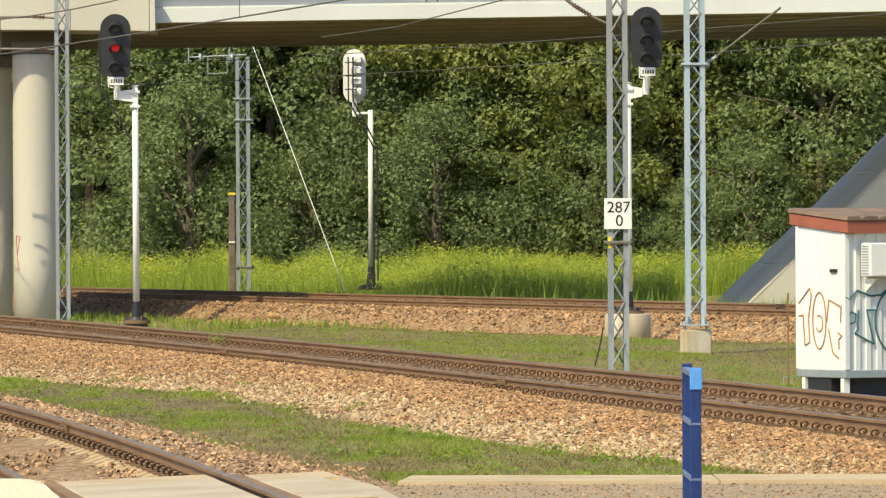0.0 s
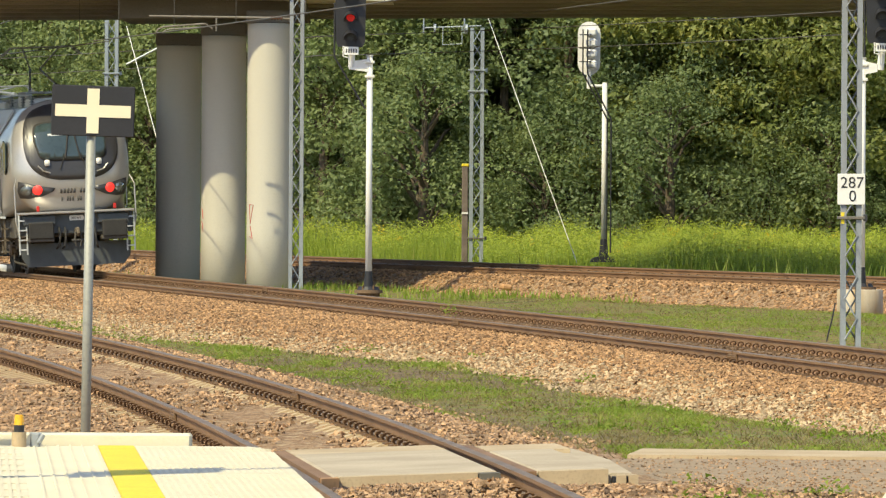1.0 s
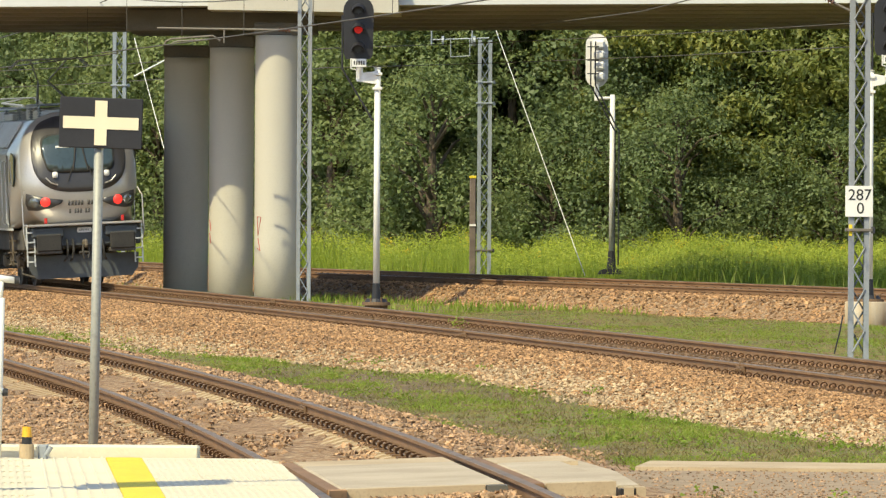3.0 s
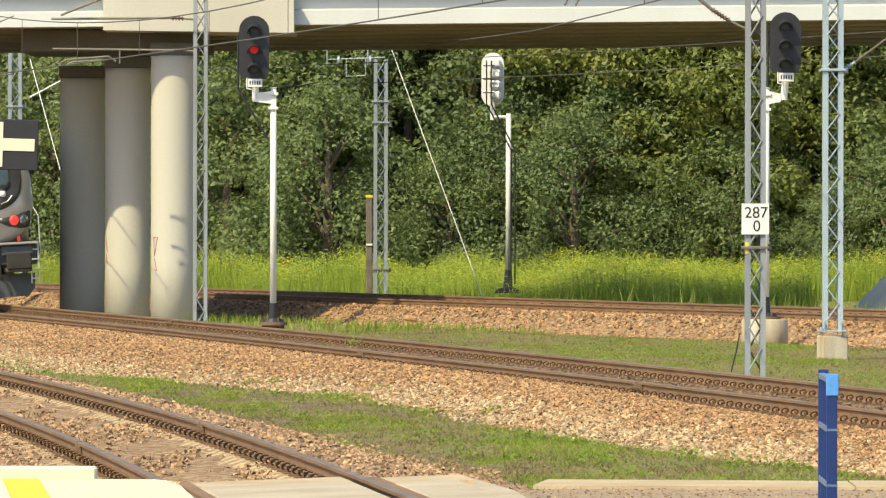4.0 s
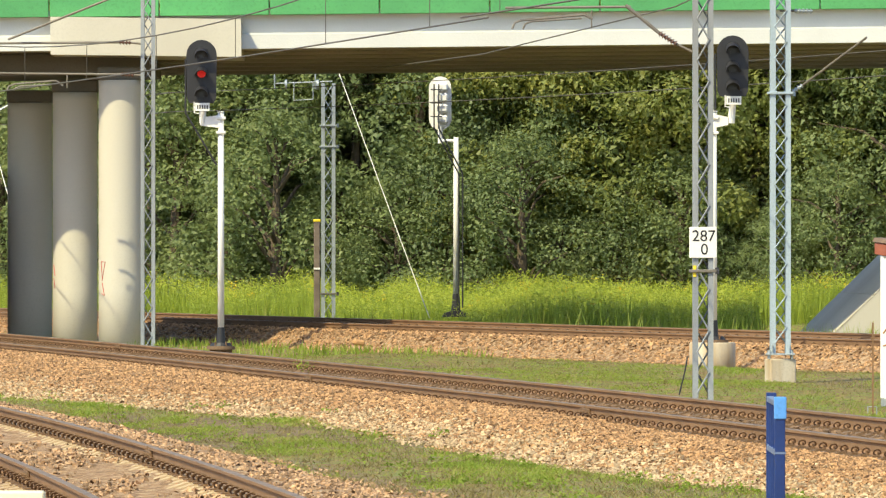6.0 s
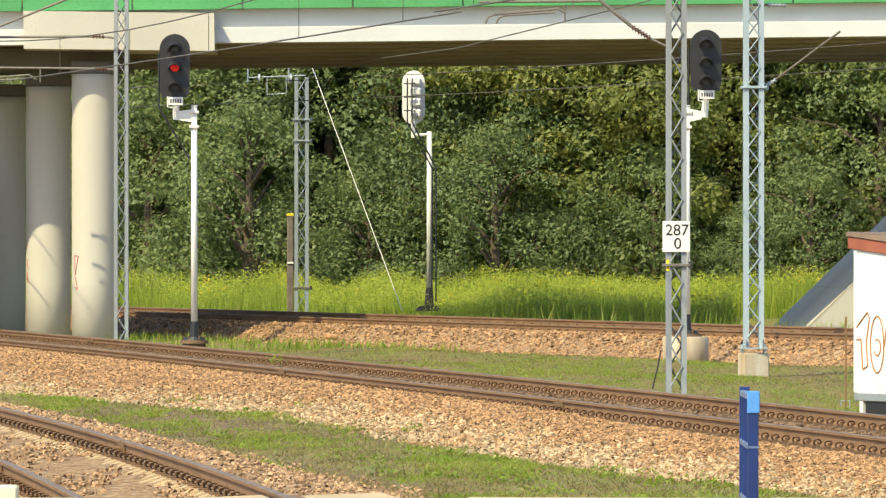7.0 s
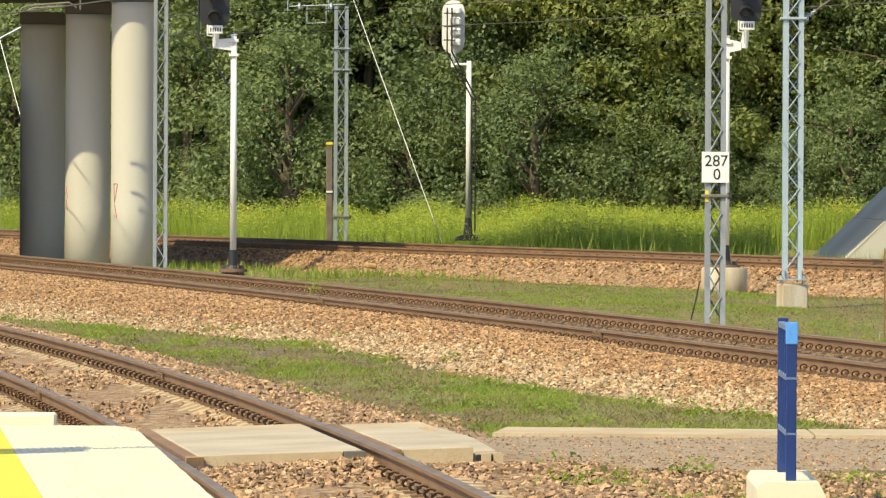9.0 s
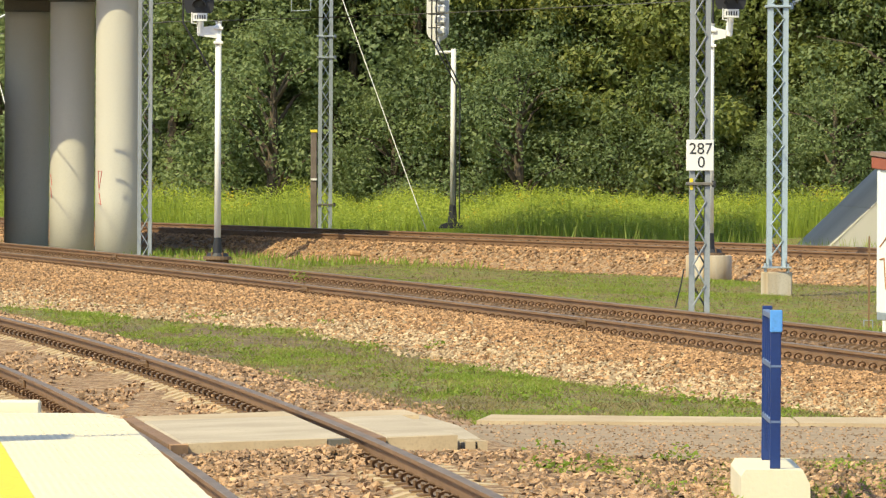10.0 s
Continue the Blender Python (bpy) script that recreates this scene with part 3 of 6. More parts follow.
# the blue-grey mast on its block
bz = up(617, 140)
m2 = mast(at(1487, 140), 140, bz + 0.08, 8.6, 0.36, BLUEGREY, "pale blue-grey lattice catenary mast bolted to a stained concrete block", pitch=0.56, band=[bz * 0 + 4.62])
bm = bmesh.new()
box(bm, (0, 0, 0.0), (0.5, 0.5, 0.03), bevel=0.005)
for sx in (-1, 1):
    box(bm, (sx * 0.15, -0.12, 0.09), (0.02, 0.2, 0.16))
    for sy in (-1, 1):
        rod(bm, (sx * 0.2, sy * 0.2, -0.08), (sx * 0.2, sy * 0.2, 0.07), 0.02, seg=6)
part("base_plate", bm, GALV, m2)
bm = bmesh.new()
rod(bm, local(m2, 1486, 1, 140), local(m2, 1514, 1, 140), 0.02)
part("cantilever_tube", bm, TUBE, m2, "galvanised tube cantilever")
bm = bmesh.new()
rod(bm, local(m2, 1525, 134, 140), local(m2, 1640, 48, 139), 0.022)
part("cantilever_tube", bm, TUBE, m2, "galvanised tube cantilever")
bm = bmesh.new()
rod(bm, local(m2, 1500, 150, 140), local(m2, 1514, 142, 140), 0.025)
part("cantilever_tube", bm, TUBE, m2, "galvanised tube cantilever")
for a, b in (((1512, 1), (1545, 2)), ((1503, 148), (1528, 132))):
    bm = bmesh.new()
    insulator(bm, local(m2, *a, 140), local(m2, *b, 140), 5, 0.05)
    part("insulator", bm, GALV, m2)
bm = bmesh.new()
box(bm, (0, 0, 0), (0.47, 0.42, 0.75), bevel=0.02)
block = part("foundation_block", bm, FOUNDATION)
block.matrix_world = pose(at(1487, 140), 140, bz - 0.375, 0, 0, 12)
tagged(block, "rust-stained concrete foundation block under the mast", "foundation")

# the mast beside the pier, with its cantilever over the main track
m3 = mast(at(368, 184), 184, -0.55, 9.0, 0.335, DARKGREY, "grey lattice catenary mast standing beside the bridge pier", pitch=0.66)
bm = bmesh.new()
rod(bm, local(m3, 360, 60, 184), local(m3, 338, 58, 184), 0.025)
part("cantilever_tube", bm, TUBE, m3, "grey tube cantilever with registration arms")
bm = bmesh.new()
rod(bm, local(m3, 318, 57, 184), local(m3, 104, 59, 184), 0.028)
part("cantilever_tube", bm, TUBE, m3, "grey tube cantilever with registration arms")
bm = bmesh.new()
rod(bm, local(m3, 121, 52, 184), local(m3, 300, -20, 183), 0.028)
part("cantilever_tube", bm, TUBE, m3, "grey tube cantilever with registration arms")
bm = bmesh.new()
rod(bm, local(m3, 360, 116, 184), local(m3, 342, 115, 184), 0.025)
part("cantilever_tube", bm, TUBE, m3, "grey tube cantilever with registration arms")
bm = bmesh.new()
rod(bm, local(m3, 322, 114, 184), local(m3, 106, 112, 184), 0.026)
part("cantilever_tube", bm, TUBE, m3, "grey tube cantilever with registration arms")
bm = bmesh.new()
rod(bm, local(m3, 225, 113, 184), local(m3, 225, 138, 184), 0.02)
part("cantilever_tube", bm, TUBE, m3, "grey tube cantilever with registration arms")
bm = bmesh.new()
tube(bm, [local(m3, 118, 143, 184), local(m3, 122, 135, 184), local(m3, 132, 131, 184), local(m3, 205, 125, 184), local(m3, 218, 134, 184)], 0.024)
part("registration_arm", bm, TUBE, m3, "grey tube cantilever with registration arms")
bm = bmesh.new()
tube(bm, [local(m3, 130, 143, 183), local(m3, 134, 138, 183), local(m3, 142, 135, 183), local(m3, 205, 131, 183)], 0.02)
part("registration_arm", bm, TUBE, m3, "grey tube cantilever with registration arms")
for a, b in (((338, 58), (316, 57)), ((343, 115), (320, 114))):
    bm = bmesh.new()
    insulator(bm, local(m3, *a, 184), local(m3, *b, 184), 4, 0.06)
    part("insulator", bm, INSULATOR, m3)

# masts of the far track
m4 = mast(at(687, 206), 206, 0.1, 6.2, 0.37, GALV, "galvanised lattice catenary mast with a guy beside the far track", pitch=0.7, band=[0.72, 4.55, 5.1])
bm = bmesh.new()
rod(bm, local(m4, 706, 112, 206), local(m4, 866, 545, 203), 0.011, seg=6)
part("guy", bm, WHITE, m4, "taut steel guy wire")
bm = bmesh.new()
for px in (604, 676):
    rod(bm, local(m4, px - 12, 112, 206), local(m4, px - 12, 140, 206), 0.02)
rod(bm, local(m4, 594, 130, 206), local(m4, 694, 126, 206), 0.018)
tube(bm, [local(m4, 626, 128, 206), local(m4, 626, 160, 206), local(m4, 660, 158, 206), local(m4, 660, 127, 206)], 0.018)
part("cross_arm", bm, GALV, m4)
for px in (612, 668):
    bm = bmesh.new()
    for k in (-1, 1):
        rod(bm, local(m4, px, 132, 206) + Vector((-0.03, 0.05 * k, 0)), local(m4, px, 132, 206) + Vector((0.03, 0.05 * k, 0)), 0.13, seg=14)
    part("pulley", bm, GALV, m4)
m5 = mast(at(40, 216), 216, 0.1, 6.6, 0.37, GALV, "galvanised lattice catenary mast with a guy standing behind the piers", pitch=0.7, band=[0.72, 4.55, 5.1])
bm = bmesh.new()
rod(bm, local(m5, 66, 130, 216), local(m5, 140, 400, 213), 0.011, seg=6)
part("guy", bm, WHITE, m5, "taut steel guy wire")
bm = bmesh.new()
rod(bm, local(m5, 66, 198, 216), local(m5, 130, 164, 216), 0.03)
part("strut", bm, GALV, m5)


def wire(points, r, label):
    bm = bmesh.new()
    tube(bm, points, r, 5)
    tagged(part("overhead_wire", bm, WIRE), label, "wire", "overhead wires")


def hung(fn, y0, y1, z, sag, offs=0.0, n=14):
    out = []
    a, b = (float(fn(y0)) + offs, y0), (float(fn(y1)) - offs, y1)
    for k in range(n + 1):
        t = k / n
        out.append((a[0] + (b[0] - a[0]) * t, a[1] + (b[1] - a[1]) * t, z - sag * 4 * t * (1 - t)))
    return out


span = [(70, 118), (118, 184), (184, 250)]
for y0, y1 in span:
    wire(hung(main_x, y0, y1, 5.5, 0.05, 0.2), 0.014, "grey copper contact wire above the main track")
    wire(hung(main_x, y0, y1, 6.85, 0.75, 0.2), 0.013, "thin messenger wire above the main track")
for y0, y1 in span:
    for p, q in list(zip(hung(main_x, y0, y1, 5.5, 0.05, 0.2), hung(main_x, y0, y1, 6.85, 0.75, 0.2)))[1:-1:2]:
        bm = bmesh.new()
        rod(bm, p, q, 0.007, seg=4)
        tagged(part("dropper_wire", bm, WIRE), "thin dropper between contact and messenger wire", "wire", "dropper wires")
wire([(at(702, 206), 206, up(112, 206)), (at(960, 170), 170, up(78, 170)), (at(1300, 135), 135, up(-6, 135)), (at(1700, 100), 100, up(-190, 100))], 0.013, "steel anchor wire running up from the far mast")
for za, zb in ((5.55, 5.55), (6.05, 5.95)):
    for y0, y1 in ((150, 206), (206, 262)):
        wire(hung(far_x, y0, y1, za, 0.12, 0.1), 0.01, "overhead wire above the far track")


def head_outline(w, h, n=10):
    r = w / 2
    pts = [(r * math.cos(a), h - r + r * math.sin(a)) for a in [math.pi * k / n for k in range(n + 1)]]
    pts += [(-r * 0.96, r * 0.35), (-r * 0.8, 0.0), (r * 0.8, 0.0), (r * 0.96, r * 0.35)]
    return pts


def oval_outline(w, h, n=10):
    r = w / 2
    return [(r * math.cos(a), h - r + r * math.sin(a)) for a in [math.pi * k / n for k in range(n + 1)]] + \
           [(r * math.cos(a), r + r * math.sin(a)) for a in [math.pi + math.pi * k / n for k in range(n + 1)]]


RED_LIGHT = lit("red_signal_lens", (0.75, 0.02, 0.015), 0.22)
LENS = material("dark_signal_lens", (0.014, 0.016, 0.017), (0.01, 0.011, 0.012), 3, 30, 0.3, bump=0)


def signal(px, d, base, pole_top, head, label, red=False, foot="flange", swap=1):
    """A colour-light signal facing the camera. head: (x of its middle, top, bottom) on the sight lines."""
    top = thing("railway_signal", pose(at(px, d), d, up(base, d)), label, "railway signal", "railway signals")
    p = lambda x, y, back=0.0: local(top, x, y, d) + Vector((0, back, 0))
    h = p(px, pole_top).z
    bm = bmesh.new()
    rod(bm, (0, 0, 0.1), (0, 0, h), 0.07, 0.062, 20)
    rod(bm, (0, 0, h), (0, 0, h + 0.02), 0.075, seg=20)
    part("pole", bm, WHITE, top, "white painted steel pole", True)
    bm = bmesh.new()
    rod(bm, (0, 0, 0), (0, 0, 0.42), 0.1, 0.075, 16)
    rod(bm, (0, 0, 0), (0, 0, 0.1), 0.26, 0.2, 20)
    foot_ob = part("base", bm, BLACK, top, "black cast base")
    bm = bmesh.new()
    rod(bm, (0, 0, -0.04), (0, 0, 0.03), 0.3, 0.29, 24)
    rod(bm, (0, 0, -0.6), (0, 0, -0.04), 0.21, seg=20)
    part("footing", bm, DARK_SLEEPER, foot_ob, "rust-stained round footing")
    for k in range(6):
        a = k * math.tau / 6
        bm = bmesh.new()
        rod(bm, (0.22 * math.cos(a), 0.22 * math.sin(a), -0.3), (0.22 * math.cos(a), 0.22 * math.sin(a), 0.12), 0.02, seg=6)
        part("bolt", bm, CLIP, foot_ob)
    hx, ht, hb = head
    c, w = p(hx, hb), 54 / 14000 * 165 if d < 170 else 0.55
    hh = p(hx, ht).z - c.z
    bm = bmesh.new()
    prism(bm, head_outline(w, hh), "y", -0.012, 0.012)
    board = part("background_board", bm, BLACK, top, "matt black rounded background board")
    board.matrix_local = Matrix.Translation(c + Vector((0, -0.2, 0)))
    bm = bmesh.new()
    box(bm, (0, 0.14, hh * 0.5), (w * 0.55, 0.2, hh * 0.85), bevel=0.03)
    part("housing", bm, BLACK, board)
    for k, f in enumerate((0.78, 0.47, 0.17)):
        z = hh * f
        bm = bmesh.new()
        rod(bm, (0, -0.03, z), (0, 0.012, z), 0.09, seg=20)
        part("lens", bm, RED_LIGHT if red and k == 1 else LENS, board, "lit red lens" if red and k == 1 else "dark lens")
        bm = bmesh.new()
        n = 14
        ring = lambda r, y0: [(r * math.cos(a), y0 - 0.0, z + r * math.sin(a)) for a in [math.radians(-10 + 200 * q / n) for q in range(n + 1)]]
        inner, outer = ring(0.125, 0), ring(0.14, 0)
        lip = lambda zz: -0.32 + 0.12 * (1 - (zz - z) / 0.14)
        rows = [[(x, 0.0, zz) for x, _, zz in outer], [(x, lip(zz), zz - 0.075) for x, _, zz in outer],
                [(x, lip(zz), zz - 0.075) for x, _, zz in inner], [(x, 0.0, zz) for x, _, zz in inner]]
        loft(bm, rows, close=False)
        part("hood", bm, BLACK, board, "black sun hood")
    bm = bmesh.new()
    elbow = p(hx + swap * 2, pole_top + 18)
    rod(bm, c + Vector((0.02, -0.05, 0.02)), elbow + Vector((0, 0, -0.02)), 0.07, seg=14)
    prism(bm, [(elbow.x - 0.06, elbow.z + 0.1), (elbow.x - 0.06, elbow.z - 0.06), (0, elbow.z - 0.12), (0, elbow.z + 0.16)], "y", -0.06, 0.06)
    box(bm, (0, 0, h - 0.12), (0.2, 0.2, 0.06), bevel=0.01)
    box(bm, (0, 0, h - 0.42), (0.2, 0.2, 0.06), bevel=0.01)
    part("bracket", bm, WHITE, top, "white steel bracket")
    bm = bmesh.new()
    box(bm, (c.x + 0.02, -0.24, c.z - 0.08), (0.3, 0.012, 0.17), bevel=0.003)
    tag = part("name_plate", bm, WHITE, top, "white name plate with dark marks")
    for k in range(5):
        bm = bmesh.new()
        box(bm, (c.x - 0.08 + 0.05 * k, -0.25, c.z - 0.08), (0.025, 0.004, 0.08))
        part("mark", bm, BLACK, tag)
    bm = bmesh.new()
    tube(bm, [(c.x - 0.15, -0.22, c.z + 0.02), (c.x - 0.15, -0.22, c.z - 0.2), (c.x - 0.05, -0.22, c.z - 0.22)], 0.014)
    part("plate_frame", bm, WHITE, top)
    bm = bmesh.new()
    side = -w / 2 - 0.02
    tube(bm, [(c.x + side, 0, c.z + hh * 0.7), (c.x + side, 0.02, c.z - 0.2), (-0.09, 0.02, h - 1.1)], 0.022)
    part("conduit", bm, BLACK, top, "dark cable conduit")
    return top


signal(497, 165, 597, 181, (463, 53, 165), "three-lamp railway signal on a white pole showing red", True)
signal(1369, 158, 586, 180, (1402, 45, 153), "three-lamp railway signal on a white pole behind the kilometre mast", swap=-1)
bm = bmesh.new()
rings = [[(r * math.cos(a), r * math.sin(a), z) for a in [k * math.tau / 32 for k in range(32)]] for r, z in ((0.46, -0.9), (0.46, -0.02), (0.44, 0.0), (0.36, 0.0), (0.36, -0.1))]
loft(bm, rings)
ring_base = part("concrete_ring", bm, FOUNDATION, smooth=True)
ring_base.matrix_world = pose(at(1367, 158), 158, up(588, 158))
tagged(ring_base, "pale concrete ring foundation under the signal", "foundation")


def signal_back(px, d, base, pole_top, head, label):
    """A signal seen from behind: the white back of its oval head, ladder rails down one side."""
    top = thing("railway_signal", pose(at(px, d), d, up(base, d)), label, "railway signal", "railway signals")
    h = local(top, px, pole_top, d).z
    bm = bmesh.new()
    rod(bm, (0, 0, 0.35), (0, 0, h), 0.075, 0.065, 18)
    part("pole", bm, WHITE, top, "white painted steel pole", True)
    bm = bmesh.new()
    rod(bm, (0, 0, 0), (0, 0, 0.5), 0.13, 0.09, 14)
    prism(bm, [(-0.36, -0.1), (0.36, -0.1), (0.3, 0.0), (0.1, 0.06), (-0.1, 0.06), (-0.3, 0.0)], "y", -0.3, 0.3)
    part("base", bm, BLACK, top, "black cast base")
    if head:
        hx, ht, hb = head
        c = local(top, hx, hb, d)
        hh = local(top, hx, ht, d).z - c.z
        w = 40 / 14000 * d
        bm = bmesh.new()
        prism(bm, oval_outline(w, hh), "y", 0.12, 0.15)
        back = part("head_board", bm, WHITE, top, "white back of an oval signal head")
        back.matrix_local = Matrix.Translation(c)
        for k in range(4):
            bm = bmesh.new()
            box(bm, (0.06, 0.02, hh * (0.2 + 0.2 * k)), (w * 0.5, 0.2, hh * 0.16), bevel=0.05)
            part("lamp_case", bm, WHITE, back)
        bm = bmesh.new()
        rod(bm, (0, 0.05, -0.35), (0, 0.05, 0.1), 0.06, seg=12)
        rod(bm, (0, 0.05, -0.28), (-c.x, 0, -0.28), 0.04, seg=10)
        part("arm", bm, WHITE, back)
        bm = bmesh.new()
        for k in (-1, 1):
            tube(bm, [(c.x - 0.1 + 0.06 * k, -0.16, c.z + hh * 0.85), (c.x - 0.1 + 0.06 * k, -0.16, c.z + 0.05), (0.12 + 0.05 * k, -0.12, h - 0.95), (0.12 + 0.05 * k, -0.1, 0.1)], 0.02)
        for k in range(3):
            box(bm, (c.x - 0.1, -0.15, c.z + hh * (0.25 + 0.25 * k)), (0.3, 0.03, 0.03))
        part("cable_ladder", bm, BLACK, top, "black cable rails")
    return top


signal_back(913, 205, 536, 225, (885, 117, 212), "white-backed railway signal with an oval head beside the far track")
signal_back(-221, 172, 601, 195, (-262, 110, 205), "white signal pole beyond the main track")


def marker_post(px, d, y_top, y_bottom, label):
    top = thing("marker_post", pose(at(px, d), d, up(y_bottom, d)), label, "post", "marker posts")
    h = (y_bottom - y_top) / 14000 * d
    bm = bmesh.new()
    box(bm, (0, 0, h / 2 - 0.3), (0.17, 0.17, h + 0.5), bevel=0.02)
    part("shaft", bm, FOUNDATION_DARK, top)
    bm = bmesh.new()
    box(bm, (0, 0, h - 0.02), (0.19, 0.19, 0.07), bevel=0.01)
    part("cap", bm, YELLOW, top, "yellow painted cap")
    bm = bmesh.new()
    box(bm, (0, -0.1, h * 0.42), (0.17, 0.03, 0.05))
    part("band", bm, WHITE, top, "narrow white band")


FOUNDATION_DARK = material("weathered_brown_concrete", (0.2, 0.16, 0.13), (0.13, 0.1, 0.085), 3, 18, 0.95, bump=0.6)
marker_post(667, 209, 371, 520, "weathered brown post with a yellow cap beside the mast")
marker_post(24, 219, 371, 520, "weathered brown post with a yellow cap behind the piers")

# ---- platform and what stands on it ----
PZ = 0.56      # platform level
def edge_x(y):
    return -0.85 - 0.0702 * (y - 37.4)


def build_platform():
    bm = bmesh.new()
    outline = [(-30, -40), (edge_x(-40), -40), (edge_x(46.6), 46.6), (edge_x(47.5) - 0.05, 47.5), (edge_x(47.8) - 0.12, 47.8), (-30, 48.0)]
    prism(bm, outline, "z", -0.7, PZ - 0.009)
    ob = part("platform", bm, CONCRETE)
    tagged(ob, "cream paved station platform end with a yellow safety line", "platform", kind="structure")
    # kerb stones along the edge, then rows of small cream flags and ribbed guiding strips
    for k in range(36):
        y0, y1 = 29.8 + k * 0.5, 30.3 + k * 0.5 - 0.003
        cut = 0.0 if y1 < 47.2 else 0.05
        for j in range(3):
            bm = bmesh.new()
            o0, o1 = 0.81 - j * 0.27, 0.81 - (j + 1) * 0.27 + 0.002
            c = cut if j == 2 else 0
            prism(bm, [(edge_x(y0) - o0, y0), (edge_x(y0) - o1, y0), (edge_x(y1) - o1 - c * 2.2, y1), (edge_x(y1) - o0, y1)], "z", PZ - 0.029, PZ - 0.0015 * ((k * 5 + j * 3) % 3))
            part("edge_flag", bm, PAVING, ob)
    for k in range(26):
        y0 = 39.9 + k * 0.3025
        for j in range(11):
            x1 = edge_x(y0) - 1.5 - j * 0.3025
            bm = bmesh.new()
            prism(bm, [(x1 - 0.298, y0), (x1, y0), (x1 - 0.02, y0 + 0.297), (x1 - 0.318, y0 + 0.297)], "z", PZ - 0.029, PZ - 0.001 - 0.002 * ((k * 7 + j * 3) % 3))
            part("flag", bm, PAVING, ob)
    bm = bmesh.new()
    prism(bm, [(edge_x(-40) - 6.3, -40), (edge_x(-40) - 1.035, -40), (edge_x(39.8) - 1.035, 39.8), (edge_x(39.8) - 6.3, 39.8)], "z", PZ - 0.029, PZ - 0.003)
    part("paving", bm, PAVING, ob)
    bm = bmesh.new()
    prism(bm, [(edge_x(-40) - 1.03, -40), (edge_x(-40) - 0.814, -40), (edge_x(47.78) - 0.814, 47.78), (edge_x(47.78) - 1.03, 47.78)], "z", PZ - 0.029, PZ + 0.001)
    part("safety_line", bm, YELLOW, ob, "yellow painted safety line")
    bm = bmesh.new()
    prism(bm, [(edge_x(39.8) - 1.5, 39.8), (edge_x(39.8) - 1.035, 39.8), (edge_x(47.78) - 1.035, 47.78), (edge_x(47.78) - 1.5, 47.78)], "z", PZ - 0.029, PZ - 0.004)
    part("guiding_strip", bm, PAVING, ob)
    for j in range(6):
        bm = bmesh.new()
        a = 1.05 + j * 0.0725
        prism(bm, [(edge_x(20) - a - 0.012, 20), (edge_x(20) - a, 20), (edge_x(47.78) - a, 47.78), (edge_x(47.78) - a - 0.012, 47.78)], "z", PZ - 0.02, PZ + 0.003)
        part("guiding_rib", bm, PAVING, ob)
    # fine ribs of the paving on both sides of the line, their faint shading given by a darker tone
    for a in [0.05 + 0.0422 * j for j in range(18)] + [1.54 + 0.0422 * j for j in range(52)]:
        bm = bmesh.new()
        prism(bm, [(edge_x(33) - a - 0.02, 33), (edge_x(33) - a, 33), (edge_x(47.6) - a, 47.6), (edge_x(47.6) - a - 0.02, 47.6)], "z", PZ - 0.02, PZ + 0.0006)
        part("rib", bm, PAVING_RIB, ob)
    return ob


build_platform()

# low cream end wall behind the platform end
bm = bmesh.new()
box(bm, (-5.05, 47.97, PZ - 0.25), (6.0, 0.2, 0.64), pose(0, 0, 0), bevel=0.012)
end_wall = tagged(part("end_wall", bm, PAVING), "low cream concrete kerb wall closing the platform end", "wall", kind="structure")


def px15(x, y, d):
    """A place d metres off on a sight line towards the platform end."""
    r = radians(0.588)
    dx, dy = x - 1016.8, y - 339.2
    return Vector((at(784 + math.cos(r) * dx + math.sin(r) * dy, d), d, up(441 - math.sin(r) * dx + math.cos(r) * dy, d)))


def plus_sign():
    d = 57.0
    base = px15(222, 790, d)
    top = thing("trackside_sign", Matrix.Translation((base.x, d, -0.55)), "black trackside board with a cream cross on a grey pole", "sign")
    o = top.matrix_world.translation
    bm = bmesh.new()
    a, b = Vector((0, 0.05, 0)), px15(239, 150, d) - o + Vector((0, 0.05, 0))
    rod(bm, a, b, 0.036, 0.034, 20)
    part("pole", bm, DULL_STEEL, top, "dull grey steel pole", True)
    c = px15(242, 171, d) - o
    tilt = Matrix.Translation(c) @ Matrix.Rotation(radians(1.6), 4, "Y")
    bm = bmesh.new()
    box(bm, (0, 0, 0), (0.6, 0.014, 0.365), bevel=0.006)
    board = part("board", bm, BLACK, top, "matt black board")
    board.matrix_local = tilt
    bm = bmesh.new()
    box(bm, (0, -0.011, 0), (0.545, 0.006, 0.088))
    box(bm, (0, -0.011, 0.044 + 0.0585), (0.088, 0.006, 0.117))
    box(bm, (0, -0.011, -0.044 - 0.0585), (0.088, 0.006, 0.117))
    part("cross", bm, CREAM, board, "cream reflective cross")
    bm = bmesh.new()
    for z in (-0.1, 0.1):
        box(bm, (0, 0.04, z), (0.14, 0.07, 0.03), bevel=0.005)
    part("clamp", bm, GALV, board)


plus_sign()


